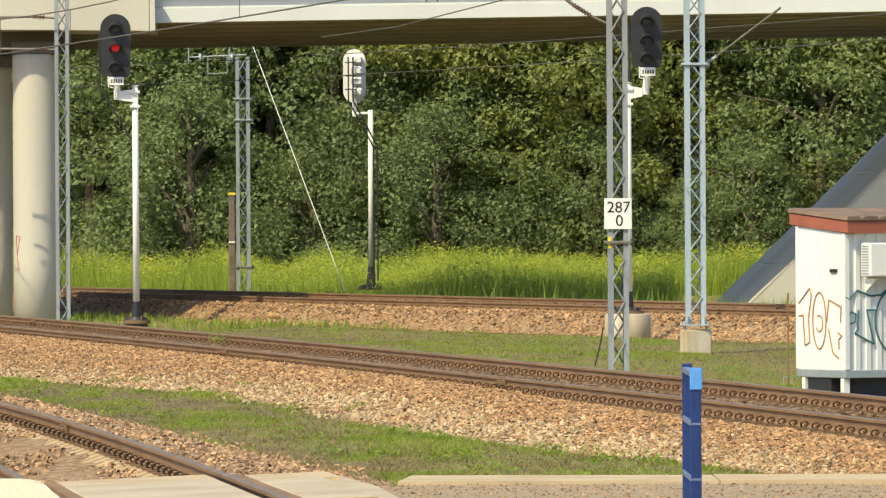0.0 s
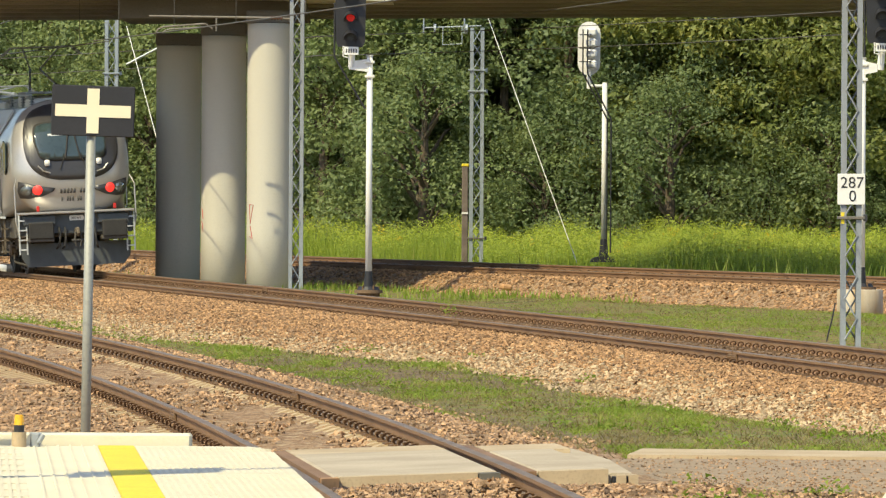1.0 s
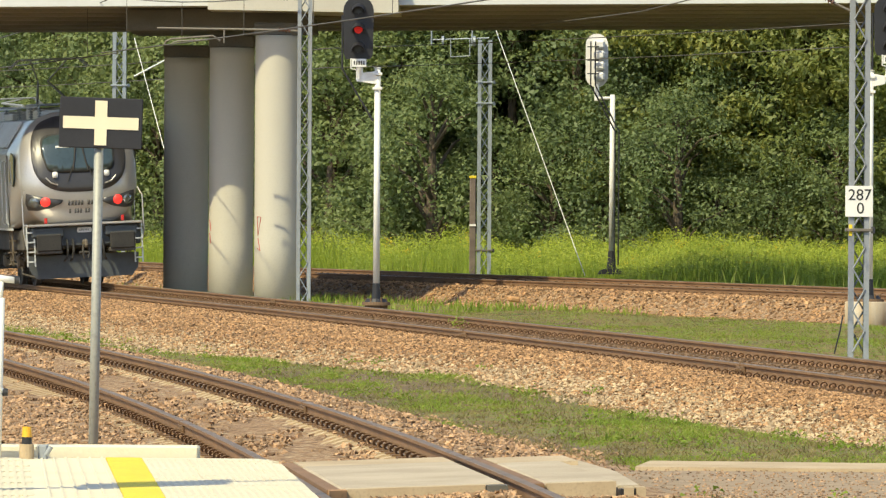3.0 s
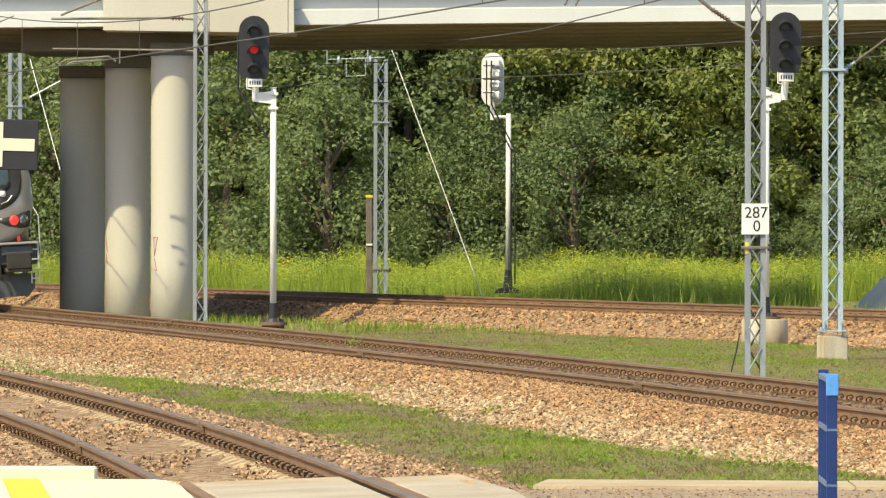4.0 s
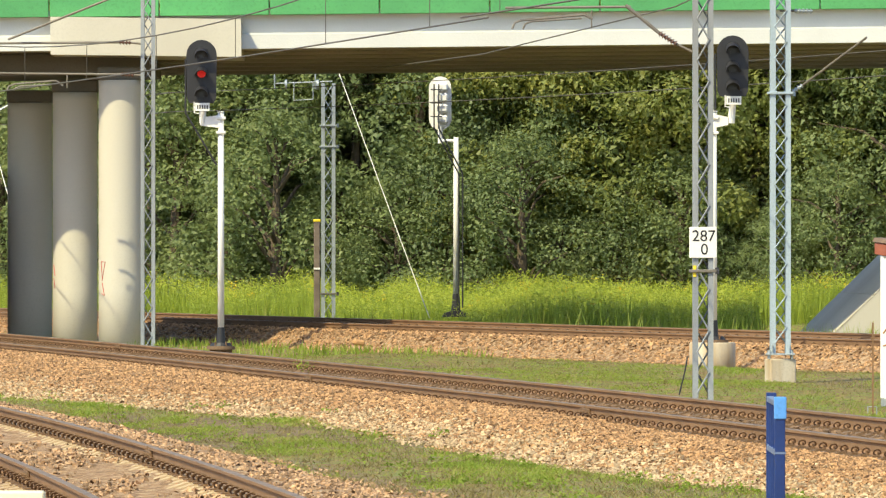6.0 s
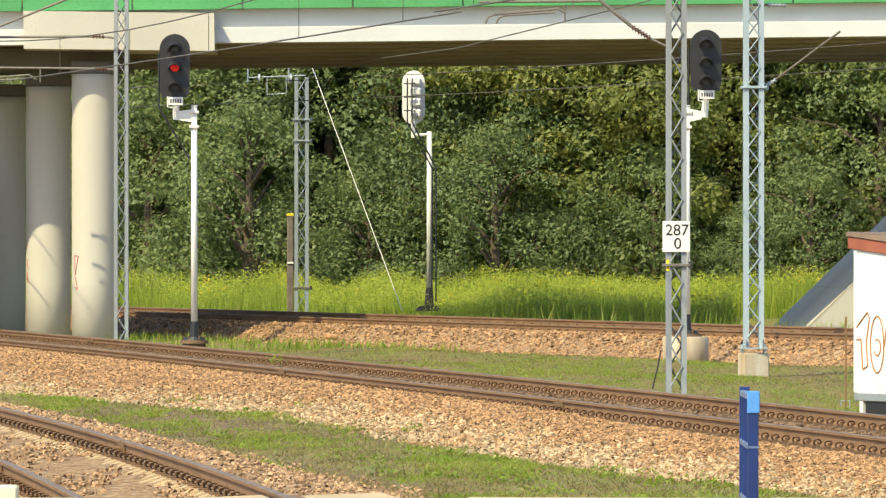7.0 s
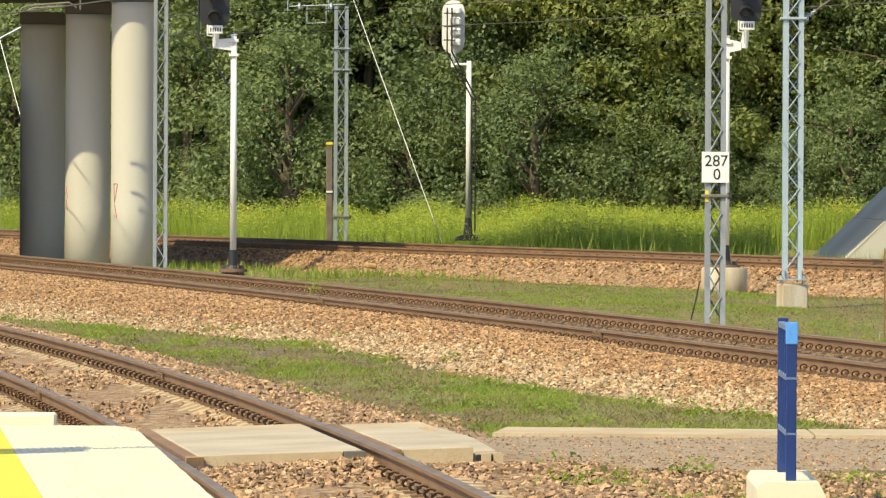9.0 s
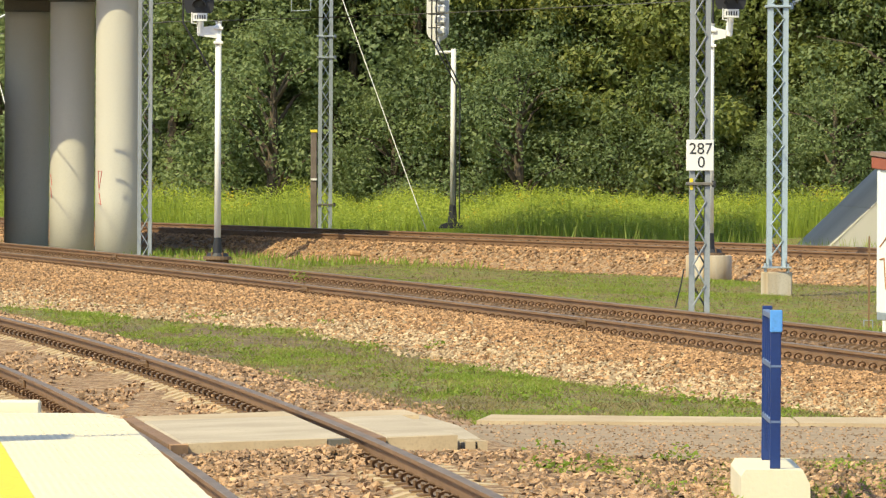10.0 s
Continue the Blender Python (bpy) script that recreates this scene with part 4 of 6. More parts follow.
def platform_gate():
    d = 47.6
    base = px15(55, 766, d)
    top = thing("platform_gate", Matrix.Translation((base.x, d, PZ - 0.03)), "white tubular gate at the platform end with a bent handle", "gate")
    o = top.matrix_world.translation
    q = lambda x, y, back=0.0: px15(x, y, d) - o + Vector((0, back, 0))
    bm = bmesh.new()
    tube(bm, [Vector((0, 0, 0)), q(63, 480)], 0.026, 14)
    tube(bm, [q(63, 480), q(65, 448)], 0.014, 10)
    part("post", bm, WHITE, top, "white post", True)
    for ya, yb in ((451, 449), (644, 647)):
        bm = bmesh.new()
        tube(bm, [q(-150, ya - 4), q(20, ya - 3), q(60, ya - 6), q(88 if ya < 500 else 66, yb)], 0.021, 12)
        rail = part("rail", bm, WHITE, top, "white rail with a black end cap", True)
        bm = bmesh.new()
        e = q(88 if ya < 500 else 66, yb)
        rod(bm, e, e + Vector((0.03, 0, 0)), 0.023, seg=12)
        part("end_cap", bm, BLACK, rail)
    bm = bmesh.new()
    tube(bm, [q(-100, 503), q(25, 503), q(36, 512), q(38, 528), q(36, 555), q(24, 568), q(-100, 570)], 0.02, 12)
    part("handle", bm, WHITE, top, "white bent tube handle", True)
    bm = bmesh.new()
    tube(bm, [q(-100, 520, 0.1), q(50, 517, 0.1)], 0.015, 10)
    tube(bm, [q(-100, 590, 0.1), q(60, 588, 0.1)], 0.015, 10)
    part("latch_rail", bm, GALV, top)


platform_gate()


def blue_barrier(x, y, z, h, turn, label, foot=True, length=1.6):
    top = thing("barrier_fence", pose(x, y, z, 0, 0, turn), label, "fence", "blue barrier fences")
    for py in (0.0, length):
        bm = bmesh.new()
        box(bm, (0, py, h / 2), (0.075, 0.05, h), bevel=0.006)
        part("post", bm, BLUE, top, "dark blue square post")
    for pz in (0.355, 0.775, 1.15):
        bm = bmesh.new()
        box(bm, (-0.01, length / 2, h * pz / 1.2), (0.05, length, 0.045), bevel=0.006)
        rail = part("rail", bm, FADED_BLUE, top, "faded grey-blue rail")
        if pz < 1:
            bm = bmesh.new()
            box(bm, (0, 0, h * pz / 1.2), (0.081, 0.056, 0.016))
            part("weld_band", bm, FADED_BLUE, rail)
    k = 0.4
    while k < length - 0.05:
        bm = bmesh.new()
        box(bm, (-0.02, k, h * 0.52), (0.03, 0.022, h * 0.86), bevel=0.004)
        part("bar", bm, BLUE, top)
        k += 0.4
    bm = bmesh.new()
    box(bm, (0.002, -0.004, h - 0.08), (0.088, 0.064, 0.16), bevel=0.006)
    part("sleeve", bm, LIGHT_BLUE, top, "light blue cap of the post")
    return top


FADED_BLUE = material("faded_grey_blue_paint", (0.13, 0.19, 0.33), (0.1, 0.14, 0.25), 3, 40, 0.5, bump=0.03)
LIGHT_BLUE = material("light_blue_paint", (0.1, 0.32, 0.75), (0.08, 0.27, 0.66), 3, 40, 0.4, bump=0.03)
barrier = blue_barrier(2.835, 56.5, -0.1, 1.135, -0.6, "dark blue steel barrier fence set in concrete beside the path")
bm = bmesh.new()
prism(bm, [(-0.25, -0.6), (0.26, -0.6), (0.24, -0.1), (0.19, 0.0), (-0.22, 0.0), (-0.25, -0.05)], "y", -0.24, 2.0)
part("concrete_foot", bm, PAVING, barrier, "cream concrete foot")
blue_barrier(px15(22, 700, 52).x, 52, -0.5, 1.5, 8, "blue steel barrier fence behind the platform gate", length=1.0)


def bollard_lamp():
    d = 47.55
    c = px15(108, 765, d)
    top = thing("bollard_light", Matrix.Translation((c.x, d, PZ - 0.05)), "small grey bollard light with a yellow and black head", "light")
    for name, mat, r0, r1, z0, z1, label in (("stem", KERB, 0.046, 0.044, 0, 0.135, "cream concrete foot"), ("collar", BLACK, 0.031, 0.031, 0.135, 0.178, "black collar"), ("lamp", AMBER, 0.031, 0.026, 0.178, 0.24, "amber lamp head")):
        bm = bmesh.new()
        rod(bm, (0, 0, z0), (0, 0, z1), r0, r1, 16)
        part(name, bm, mat, top, label)


AMBER = material("amber_plastic", (0.85, 0.45, 0.02), (0.75, 0.38, 0.02), 3, 30, 0.3, bump=0)
bollard_lamp()
bm = bmesh.new()
box(bm, (0, 0, 0.06), (0.06, 0.05, 0.1), bevel=0.01)
rod(bm, (0.02, -0.03, 0.05), (0.05, -0.03, 0.1), 0.015)
floodlight = part("edge_light", bm, DARKGREY)
floodlight.matrix_world = pose(px15(137, 765, 47.6).x, 47.6, PZ - 0.03)
tagged(floodlight, "small dark lamp fitting on the platform end", "light")

# a post with a board, whose shadow lies over the platform
post = thing("platform_board", pose(-4.0, 41.28, PZ - 0.03), "grey post carrying an information board on the platform", "sign")
bm = bmesh.new()
rod(bm, (0, 0, 0), (0, 0, 2.0), 0.09, 0.075, seg=16)
rod(bm, (0, 0, 2.0), (0, 0, 4.9), 0.06, 0.05, seg=16)
part("pole", bm, GALV, post)
bm = bmesh.new()
box(bm, (0, 0, 3.3), (0.06, 0.8, 1.3), bevel=0.01)
part("board", bm, BLUE, post)

# ---- crossing over the near track, path edge ----
def lean(bm):
    """Tips a level piece to the side track's cant."""
    for v in bm.verts:
        v.co.z += 0.04 * (v.co.x - float(near_x(v.co.y)))
    return bm


def crossing_slab(outline, z, thick, label):
    bm = bmesh.new()
    prism(bm, outline, "z", z - thick, z)
    lean(bm)
    bmesh.ops.bevel(bm, geom=[e for e in bm.edges if e.calc_length() > 0.3], offset=0.015, segments=1, affect="EDGES")
    return tagged(part("crossing_slab", bm, SLAB), label, "concrete slab", "crossing slabs")


def strip(o0, o1, y0, y1, k=1):
    """A slab between two distances from the near track's middle."""
    return [(float(near_x(y0)) + o0, y0), (float(near_x(y0)) + o1, y0), (float(near_x(y1)) + o1, y1), (float(near_x(y1)) + o0, y1)]


KERB_ORANGE = material("orange_stained_block", (0.55, 0.3, 0.12), (0.4, 0.22, 0.1), 4, 40, 0.9)
inner = crossing_slab(strip(-0.6, 0.63, 59.1, 63.9), -0.008, 0.2, "worn grey concrete crossing slab between the rails")


def slab_part(name, outline, low, high, mat, parent, label=""):
    bm = bmesh.new()
    prism(bm, outline, "z", low, high)
    part(name, lean(bm), mat, parent, label)


slab_part("border", strip(-0.6, 0.63, 63.93, 65.1), -0.2, -0.012, KERB, inner, "paler concrete border")
slab_part("border", strip(-0.56, 0.47, 59.0, 59.09), -0.2, -0.012, KERB, inner, "paler concrete border")
slab_part("end_block", strip(-0.7, -0.57, 58.86, 59.08), -0.2, -0.014, KERB_ORANGE, inner, "orange end block")
slab_part("end_block", strip(0.48, 0.63, 58.86, 59.08), -0.2, -0.014, DARKENED_CONCRETE, inner, "dark end block")
slab_part("edge_angle", strip(0.80, 0.92, 59.1, 65.0), -0.2, -0.02, RUST, inner, "rusty steel edge angle beside the rail")
slab_part("edge_angle", strip(-0.705, -0.605, 59.1, 65.0), -0.2, -0.016, RUST, inner, "rusty steel edge angle beside the rail")
outer = crossing_slab(strip(0.94, 1.46, 59.25, 63.6), -0.02, 0.2, "worn concrete crossing slab beside the outer rail")
slab_part("border", strip(0.94, 1.6, 63.63, 64.9), -0.2, -0.024, KERB, outer, "paler concrete border")
slab_part("border", strip(0.94, 1.46, 59.14, 59.24), -0.2, -0.024, KERB, outer, "paler concrete border")
ramp_slab = crossing_slab([(float(near_x(59.3)) + 1.48, 59.3), (float(near_x(59.3)) + 1.66, 59.25), (float(near_x(62)) + 1.76, 62.0), (float(near_x(64.8)) + 1.72, 64.8), (float(near_x(63.6)) + 1.48, 63.6)], -0.06, 0.16, "chipped concrete slab at the start of the path")
for u in (1.49, 1.58):
    slab_part("slot", strip(u, u + 0.022, 59.08, 59.2), -0.2, -0.08, BLACK, ramp_slab, "dark gap at the chipped end")
for u in (1.512, 1.602):
    slab_part("end_block", strip(u, u + 0.07, 59.02, 59.24), -0.2, -0.07, KERB, ramp_slab)
for k in range(4):
    bm = bmesh.new()
    x0 = 0.9 + k * 2.7
    f = lambda x: 67.9 - 0.13 * (x - 0.87)
    prism(bm, [(x0 - 0.06 * (k == 0), f(x0)), (x0 + 2.685, f(x0 + 2.685)), (x0 + 2.7, f(x0 + 2.7) + 1.6), (x0 + 0.02 + 0.07 * (k == 0), f(x0) + 1.6)], "z", -0.5, -0.148 + 0.006 * math.sin(k * 2.1))
    tagged(part("kerb_stone", bm, KERB), "worn pale kerb slab along the path", "kerb", "kerb slabs")

# ---- cabin beside the main track ----
def build_cabin():
    turn = 25.0
    top = thing("trackside_cabin", pose(at(1752, 116), 116, -0.17, 0, 0, turn), "white corrugated cabin with a red-brown roof edge and graffiti", "cabin")
    L, D2, H = 3.4, 1.48, 2.02      # across the view, into it, height
    for name, lo, hi, flat in (("front_wall", (0, 0), (L, 0.06), 0), ("back_wall", (0, D2 - 0.06), (L, D2), 0)):
        bm = bmesh.new()
        n = int(L / 0.17)
        pts = []
        for k in range(n):
            x = lo[0] + k * L / n
            w = L / n
            pts += [(x, 0.0), (x + w * 0.42, 0.0), (x + w * 0.5, 0.018), (x + w * 0.92, 0.018)]
        pts += [(L, 0.0), (L, 0.07), (0, 0.07)]
        prism(bm, [(x, lo[1] + y) for x, y in pts], "z", 0, H + 0.072 * lo[1])
        part(name, bm, CABIN, top, "white corrugated sheet wall")
    for name, x in (("side_wall", 0.0), ("end_wall", L - 0.06)):
        bm = bmesh.new()
        prism(bm, [(0.075, 0), (D2 - 0.075, 0), (D2 - 0.075, H + 0.072 * D2), (0.075, H)], "x", x, x + 0.06)
        part(name, bm, CABIN, top, "white sheet wall")
    for x, y in ((0, 0), (0, D2), (L, 0), (L, D2)):
        bm = bmesh.new()
        box(bm, (x + (0.03 if x == 0 else -0.03), y + (0.03 if y == 0 else -0.03), H / 2 + 0.036 * y), (0.09, 0.09, H + 0.002 + 0.072 * y), bevel=0.01)
        part("corner_post", bm, CABIN, top)
    bm = bmesh.new()
    box(bm, (L / 2, D2 / 2, H + 0.09), (L + 0.08, D2 + 0.3, 0.18), bevel=0.01)
    for v in bm.verts:      # the roof falls towards the front
        v.co.z += 0.072 * v.co.y
    fascia = part("fascia", bm, ROOF_RED, top, "red-brown painted roof edge")
    bm = bmesh.new()
    n = 12
    pts = [(-0.06, H + 0.19)]
    for k in range(n):
        x, w = -0.06 + k * (L + 0.12) / n, (L + 0.12) / n
        pts += [(x + w * 0.1, H + 0.25), (x + w * 0.75, H + 0.25), (x + w * 0.85, H + 0.21)]
    pts += [(L + 0.06, H + 0.19)]
    prism(bm, pts, "y", -0.17, D2 + 0.17)
    for v in bm.verts:
        v.co.z += 0.072 * v.co.y
    part("roof", bm, ROOF_SHEET, top, "brown corrugated roof sheet")
    bm = bmesh.new()
    box(bm, (L / 2, D2 / 2, -0.06), (L + 0.02, D2 + 0.02, 0.12), bevel=0.01)
    part("floor_frame", bm, GALV, top, "grey steel floor frame")
    for x, y in ((0.05, 0.1), (L / 2, 0.1), (L - 0.1, 0.1), (0.05, D2 - 0.2), (L - 0.1, D2 - 0.2)):
        bm = bmesh.new()
        box(bm, (x, y, -0.3), (0.1, 0.1, 0.5))
        part("leg", bm, WHITE, top, "white post below the floor")
    bm = bmesh.new()
    box(bm, (0.75, 0.35, -0.3), (1.0, 0.3, 0.46), bevel=0.02)
    box(bm, (0.12, 0.85, -0.3), (0.2, 0.7, 0.46), bevel=0.02)
    part("skirt", bm, BLACK, top, "dark void boards under the floor")
    # air conditioner
    bm = bmesh.new()
    box(bm, (0.62, -0.2, 1.62), (0.78, 0.3, 0.5), bevel=0.02)
    unit = part("air_conditioner", bm, WHITE, top, "white air conditioner on wall brackets")
    bm = bmesh.new()
    rod(bm, (0.72, -0.36, 1.62), (0.72, -0.345, 1.62), 0.2, seg=24)
    part("fan_grille", bm, DARKGREY, unit)
    for k in range(11):
        bm = bmesh.new()
        box(bm, (0.225, -0.2, 1.42 + k * 0.04), (0.01, 0.22, 0.014))
        part("slot", bm, DARKGREY, unit)
    for x in (0.35, 0.9):
        bm = bmesh.new()
        prism(bm, [(-0.35, 1.34), (0, 1.34), (0, 1.15), (-0.03, 1.15)], "x", x - 0.02, x + 0.02)
        part("wall_bracket", bm, WHITE, unit)
    # spray-painted shapes
    def spray(points, r, mat, plane):
        bm = bmesh.new()
        pts = [Vector((a, -0.004, b)) if plane == "front" else Vector((-0.004, a * 0.37, b)) for a, b in points]
        for a, b in zip(pts, pts[1:]):
            rod(bm, a, b, r, seg=6)
        part("graffiti", bm, mat, top, "sprayed outline")
    loop = lambda cx, cz, rx, rz, a0=0, a1=360, n=18: [(cx + rx * math.cos(radians(a0 + (a1 - a0) * k / n)), cz + rz * math.sin(radians(a0 + (a1 - a0) * k / n))) for k in range(n + 1)]
    # along the side wall, a runs from the near corner back
    spray([(3.9, 0.95), (2.9, 1.2), (2.75, 1.1), (3.0, 0.75), (2.9, 0.4), (3.3, 0.35), (3.45, 0.8), (3.9, 0.78)], 0.012, SPRAY_BROWN, "side")
    spray(loop(2.1, 0.72, 0.55, 0.42), 0.012, SPRAY_BROWN, "side")
    spray(loop(2.1, 0.68, 0.28, 0.12, 60, 330), 0.011, SPRAY_BROWN, "side")
    spray([(1.5, 0.7), (1.3, 1.03), (0.3, 0.93), (0.35, 0.7)], 0.012, SPRAY_BROWN, "side")
    spray([(1.35, 0.6), (1.0, 0.25), (0.5, 0.17)], 0.012, SPRAY_BROWN, "side")
    spray([(0.6, 0.55), (0.25, 0.5), (0.5, 0.45), (0.5, 0.3)], 0.011, SPRAY_BROWN, "side")
    spray([(0.0, 1.08), (0.06, 1.035), (0.2, 1.17), (0.42, 1.09), (0.6, 1.1), (0.8, 1.25)], 0.014, SPRAY_TEAL, "front")
    spray(loop(0.9, 0.72, 0.4, 0.5, 60, 300), 0.014, SPRAY_TEAL, "front")
    spray([(0.02, 0.72), (0.06, 0.68), (0.16, 0.7), (0.18, 0.82), (0.1, 0.86), (0.06, 0.8)], 0.012, SPRAY_TEAL, "front")
    spray([(0.22, 0.62), (0.16, 0.54), (0.48, 0.38), (0.36, 0.88), (0.52, 0.88)], 0.013, SPRAY_TEAL, "front")
    spray([(0.2, 0.62), (0.22, 0.88)], 0.012, SPRAY_TEAL, "front")
    bm = bmesh.new()
    box(bm, (-0.015, 0.32, 1.46), (0.03, 0.19, 0.05))
    part("vent", bm, BLACK, top)
    return top


ROOF_SHEET = material("brown_roof_sheet", (0.22, 0.14, 0.09), (0.15, 0.1, 0.07), 2, 30, 0.7)
SPRAY_BROWN = material("faded_brown_spray_paint", (0.42, 0.2, 0.09), (0.34, 0.15, 0.06), 3, 30, 0.8, bump=0)
SPRAY_TEAL = material("teal_spray_paint", (0.03, 0.15, 0.16), (0.02, 0.11, 0.12), 3, 30, 0.8, bump=0)
build_cabin()

# rusty post, marker stone, small concrete box at the pier
post = thing("rusty_post", pose(at(1651, 125), 125, -0.62), "thin rusty steel post standing in the grass", "post")
bm = bmesh.new()
box(bm, (0, 0, 0.75), (0.025, 0.04, 1.5))
part("bar", bm, RUST, post)
bm = bmesh.new()
tube(bm, [(-0.08, 0, 0), (-0.08, 0, 0.17), (0.06, 0, 0.17), (0.06, 0, 0)], 0.012)
part("hoop", bm, GALV, post)
bm = bmesh.new()
box(bm, (0, 0, 0.05), (0.26, 0.2, 0.13), bevel=0.04)
marker = part("survey_marker", bm, KERB_ORANGE)
marker.matrix_world = pose(at(740, 176), 176, -0.12, 4, 6, 20)
tagged(marker, "small orange-topped marker stone on the ballast bank", "marker")
bm = bmesh.new()
box(bm, (0, 0, 0.12), (0.62, 0.4, 0.3), bevel=0.02)
lid = part("cable_pit", bm, FOUNDATION)
lid.matrix_world = pose(at(240, 183), 183, -0.5, 0, 0, 8)
tagged(lid, "low concrete cable pit beside the bridge pier", "cable pit")

# ---- the locomotive on the main track ----
SILVER = material("silver_cab_paint", (0.5, 0.48, 0.46), (0.42, 0.4, 0.38), 0.8, 20, 0.34, 0.55, 0.02, coat=0.3, third=(0.4, 0.38, 0.36))
BODY_GREY = material("dusty_grey_body_paint", (0.3, 0.31, 0.28), (0.22, 0.22, 0.19), 0.9, 12, 0.45, 0.25, 0.03, streak=9, third=(0.25, 0.23, 0.18))
ROOF_LIGHT = material("light_grey_roof_panel", (0.66, 0.68, 0.68), (0.55, 0.56, 0.55), 1.0, 20, 0.5, 0.1, 0.03)
MASK = material("black_front_mask", (0.035, 0.033, 0.036), (0.05, 0.047, 0.047), 0.8, 20, 0.35, bump=0.02, third=(0.03, 0.03, 0.03))
GLASS = material("dark_tinted_windscreen", (0.05, 0.075, 0.08), (0.04, 0.06, 0.065), 0.6, 10, 0.06, bump=0, coat=0.6)
UNDER = material("dirty_underframe_grey", (0.1, 0.095, 0.085), (0.06, 0.055, 0.048), 2, 25, 0.8, 0.1, third=(0.16, 0.12, 0.08))
BEAM = material("dark_grey_buffer_beam", (0.085, 0.095, 0.1), (0.06, 0.066, 0.07), 2, 25, 0.55, 0.1, 0.05)
BOGIE = material("rusty_dusty_bogie_frame", (0.2, 0.16, 0.11), (0.12, 0.1, 0.075), 2.5, 25, 0.85, 0.1, 0.3)
RUBBER = material("black_rubber", (0.025, 0.024, 0.023), (0.04, 0.037, 0.033), 3, 30, 0.85)
RED_LAMP = lit("red_tail_lamp", (0.9, 0.04, 0.03), 0.7)
CLEAR = material("clear_headlamp_glass", (0.3, 0.33, 0.34), (0.2, 0.22, 0.23), 3, 20, 0.08, 0.6, 0)
MARK = material("dark_grey_lettering", (0.09, 0.085, 0.08), (0.07, 0.066, 0.062), 3, 20, 0.6, bump=0)
RED_PAINT = material("red_paint", (0.6, 0.03, 0.02), (0.5, 0.025, 0.02), 3, 20, 0.5, bump=0)

EGG = (1.40, 2.62, 1.56, 1.22, 2.7)      # half width, middle height, rise, drop, power


def egg_q(x, z):
    a, zc, b1, b2, p = EGG
    b = b1 if z > zc else b2
    return (abs(x / a) ** p + abs((z - zc) / b) ** p) ** (1 / p)


def front_y(x, z):
    """How far back the nose lies behind the front beam at a place of the cab's face."""
    q = min(1.0, egg_q(x, z))
    return 0.42 + 0.30 * max(0.0, z - 2.35) ** 1.5 + 0.42 * q ** 5 + 0.05 * (x / 1.4) ** 2


def body_profile(n):
    """The body's section, bottom left over the roof to bottom right, as many points as asked, by angle."""
    shape = [(-1.47, 1.4), (-1.49, 2.4), (-1.47, 3.2), (-1.42, 3.32), (-1.0, 3.95), (-0.9, 4.0), (0.9, 4.0), (1.0, 3.95), (1.42, 3.32), (1.47, 3.2), (1.49, 2.4), (1.47, 1.4)]
    out = []
    for k in range(n):
        a = -math.pi * 0.5 - 0.0001 - k * (math.tau - 0.0002) / (n - 1)
        d = Vector((math.cos(a), math.sin(a)))
        best = None
        ring = shape + [(1.47, 1.4), (-1.47, 1.4)]
        for (x0, z0), (x1, z1) in zip(ring, ring[1:]):
            p, e = Vector((x0, z0 - EGG[1])), Vector((x1 - x0, z1 - z0))
            det = d.x * -e.y + e.x * d.y
            if abs(det) < 1e-9:
                continue
            t = (p.x * -e.y + e.x * p.y) / det
            s = (d.x * p.y - d.y * p.x) / det
            if t > 0 and -1e-6 <= s <= 1 + 1e-6:
                best = t if best is None else max(best, t)
        out.append((d.x * best, d.y * best + EGG[1]))
    return out


def egg_ring(n, scale):
    out = []
    for k in range(n):
        a = -math.pi * 0.5 - 0.0001 - k * (math.tau - 0.0002) / (n - 1)
        c, s = math.cos(a), math.sin(a)
        r = 1 / egg_q(c, EGG[1] + s)
        out.append((c * r * scale, s * r * scale + EGG[1]))
    return out


def face_panel(name, outline, lift, mat, parent, label="", cuts=6, thick=0.012):
    """A panel that follows the nose: an outline of (x, z) laid on the face."""
    bm = bmesh.new()
    face = bm.faces.new([bm.verts.new((x, 0, z)) for x, z in outline])
    bmesh.ops.triangulate(bm, faces=[face])
    for _ in range(cuts):
        long = [e for e in bm.edges if e.calc_length() > 0.22]
        if not long:
            break
        bmesh.ops.subdivide_edges(bm, edges=long, cuts=1)
        bmesh.ops.triangulate(bm, faces=[f for f in bm.faces if len(f.verts) > 3])
    for v in bm.verts:
        v.co.y = front_y(v.co.x, v.co.z) - lift
    made = bmesh.ops.extrude_face_region(bm, geom=list(bm.faces))
    for v in [g for g in made["geom"] if isinstance(g, bmesh.types.BMVert)]:
        v.co.y -= thick
    bmesh.ops.recalc_face_normals(bm, faces=bm.faces)
    return part(name, bm, mat, parent, label, True)


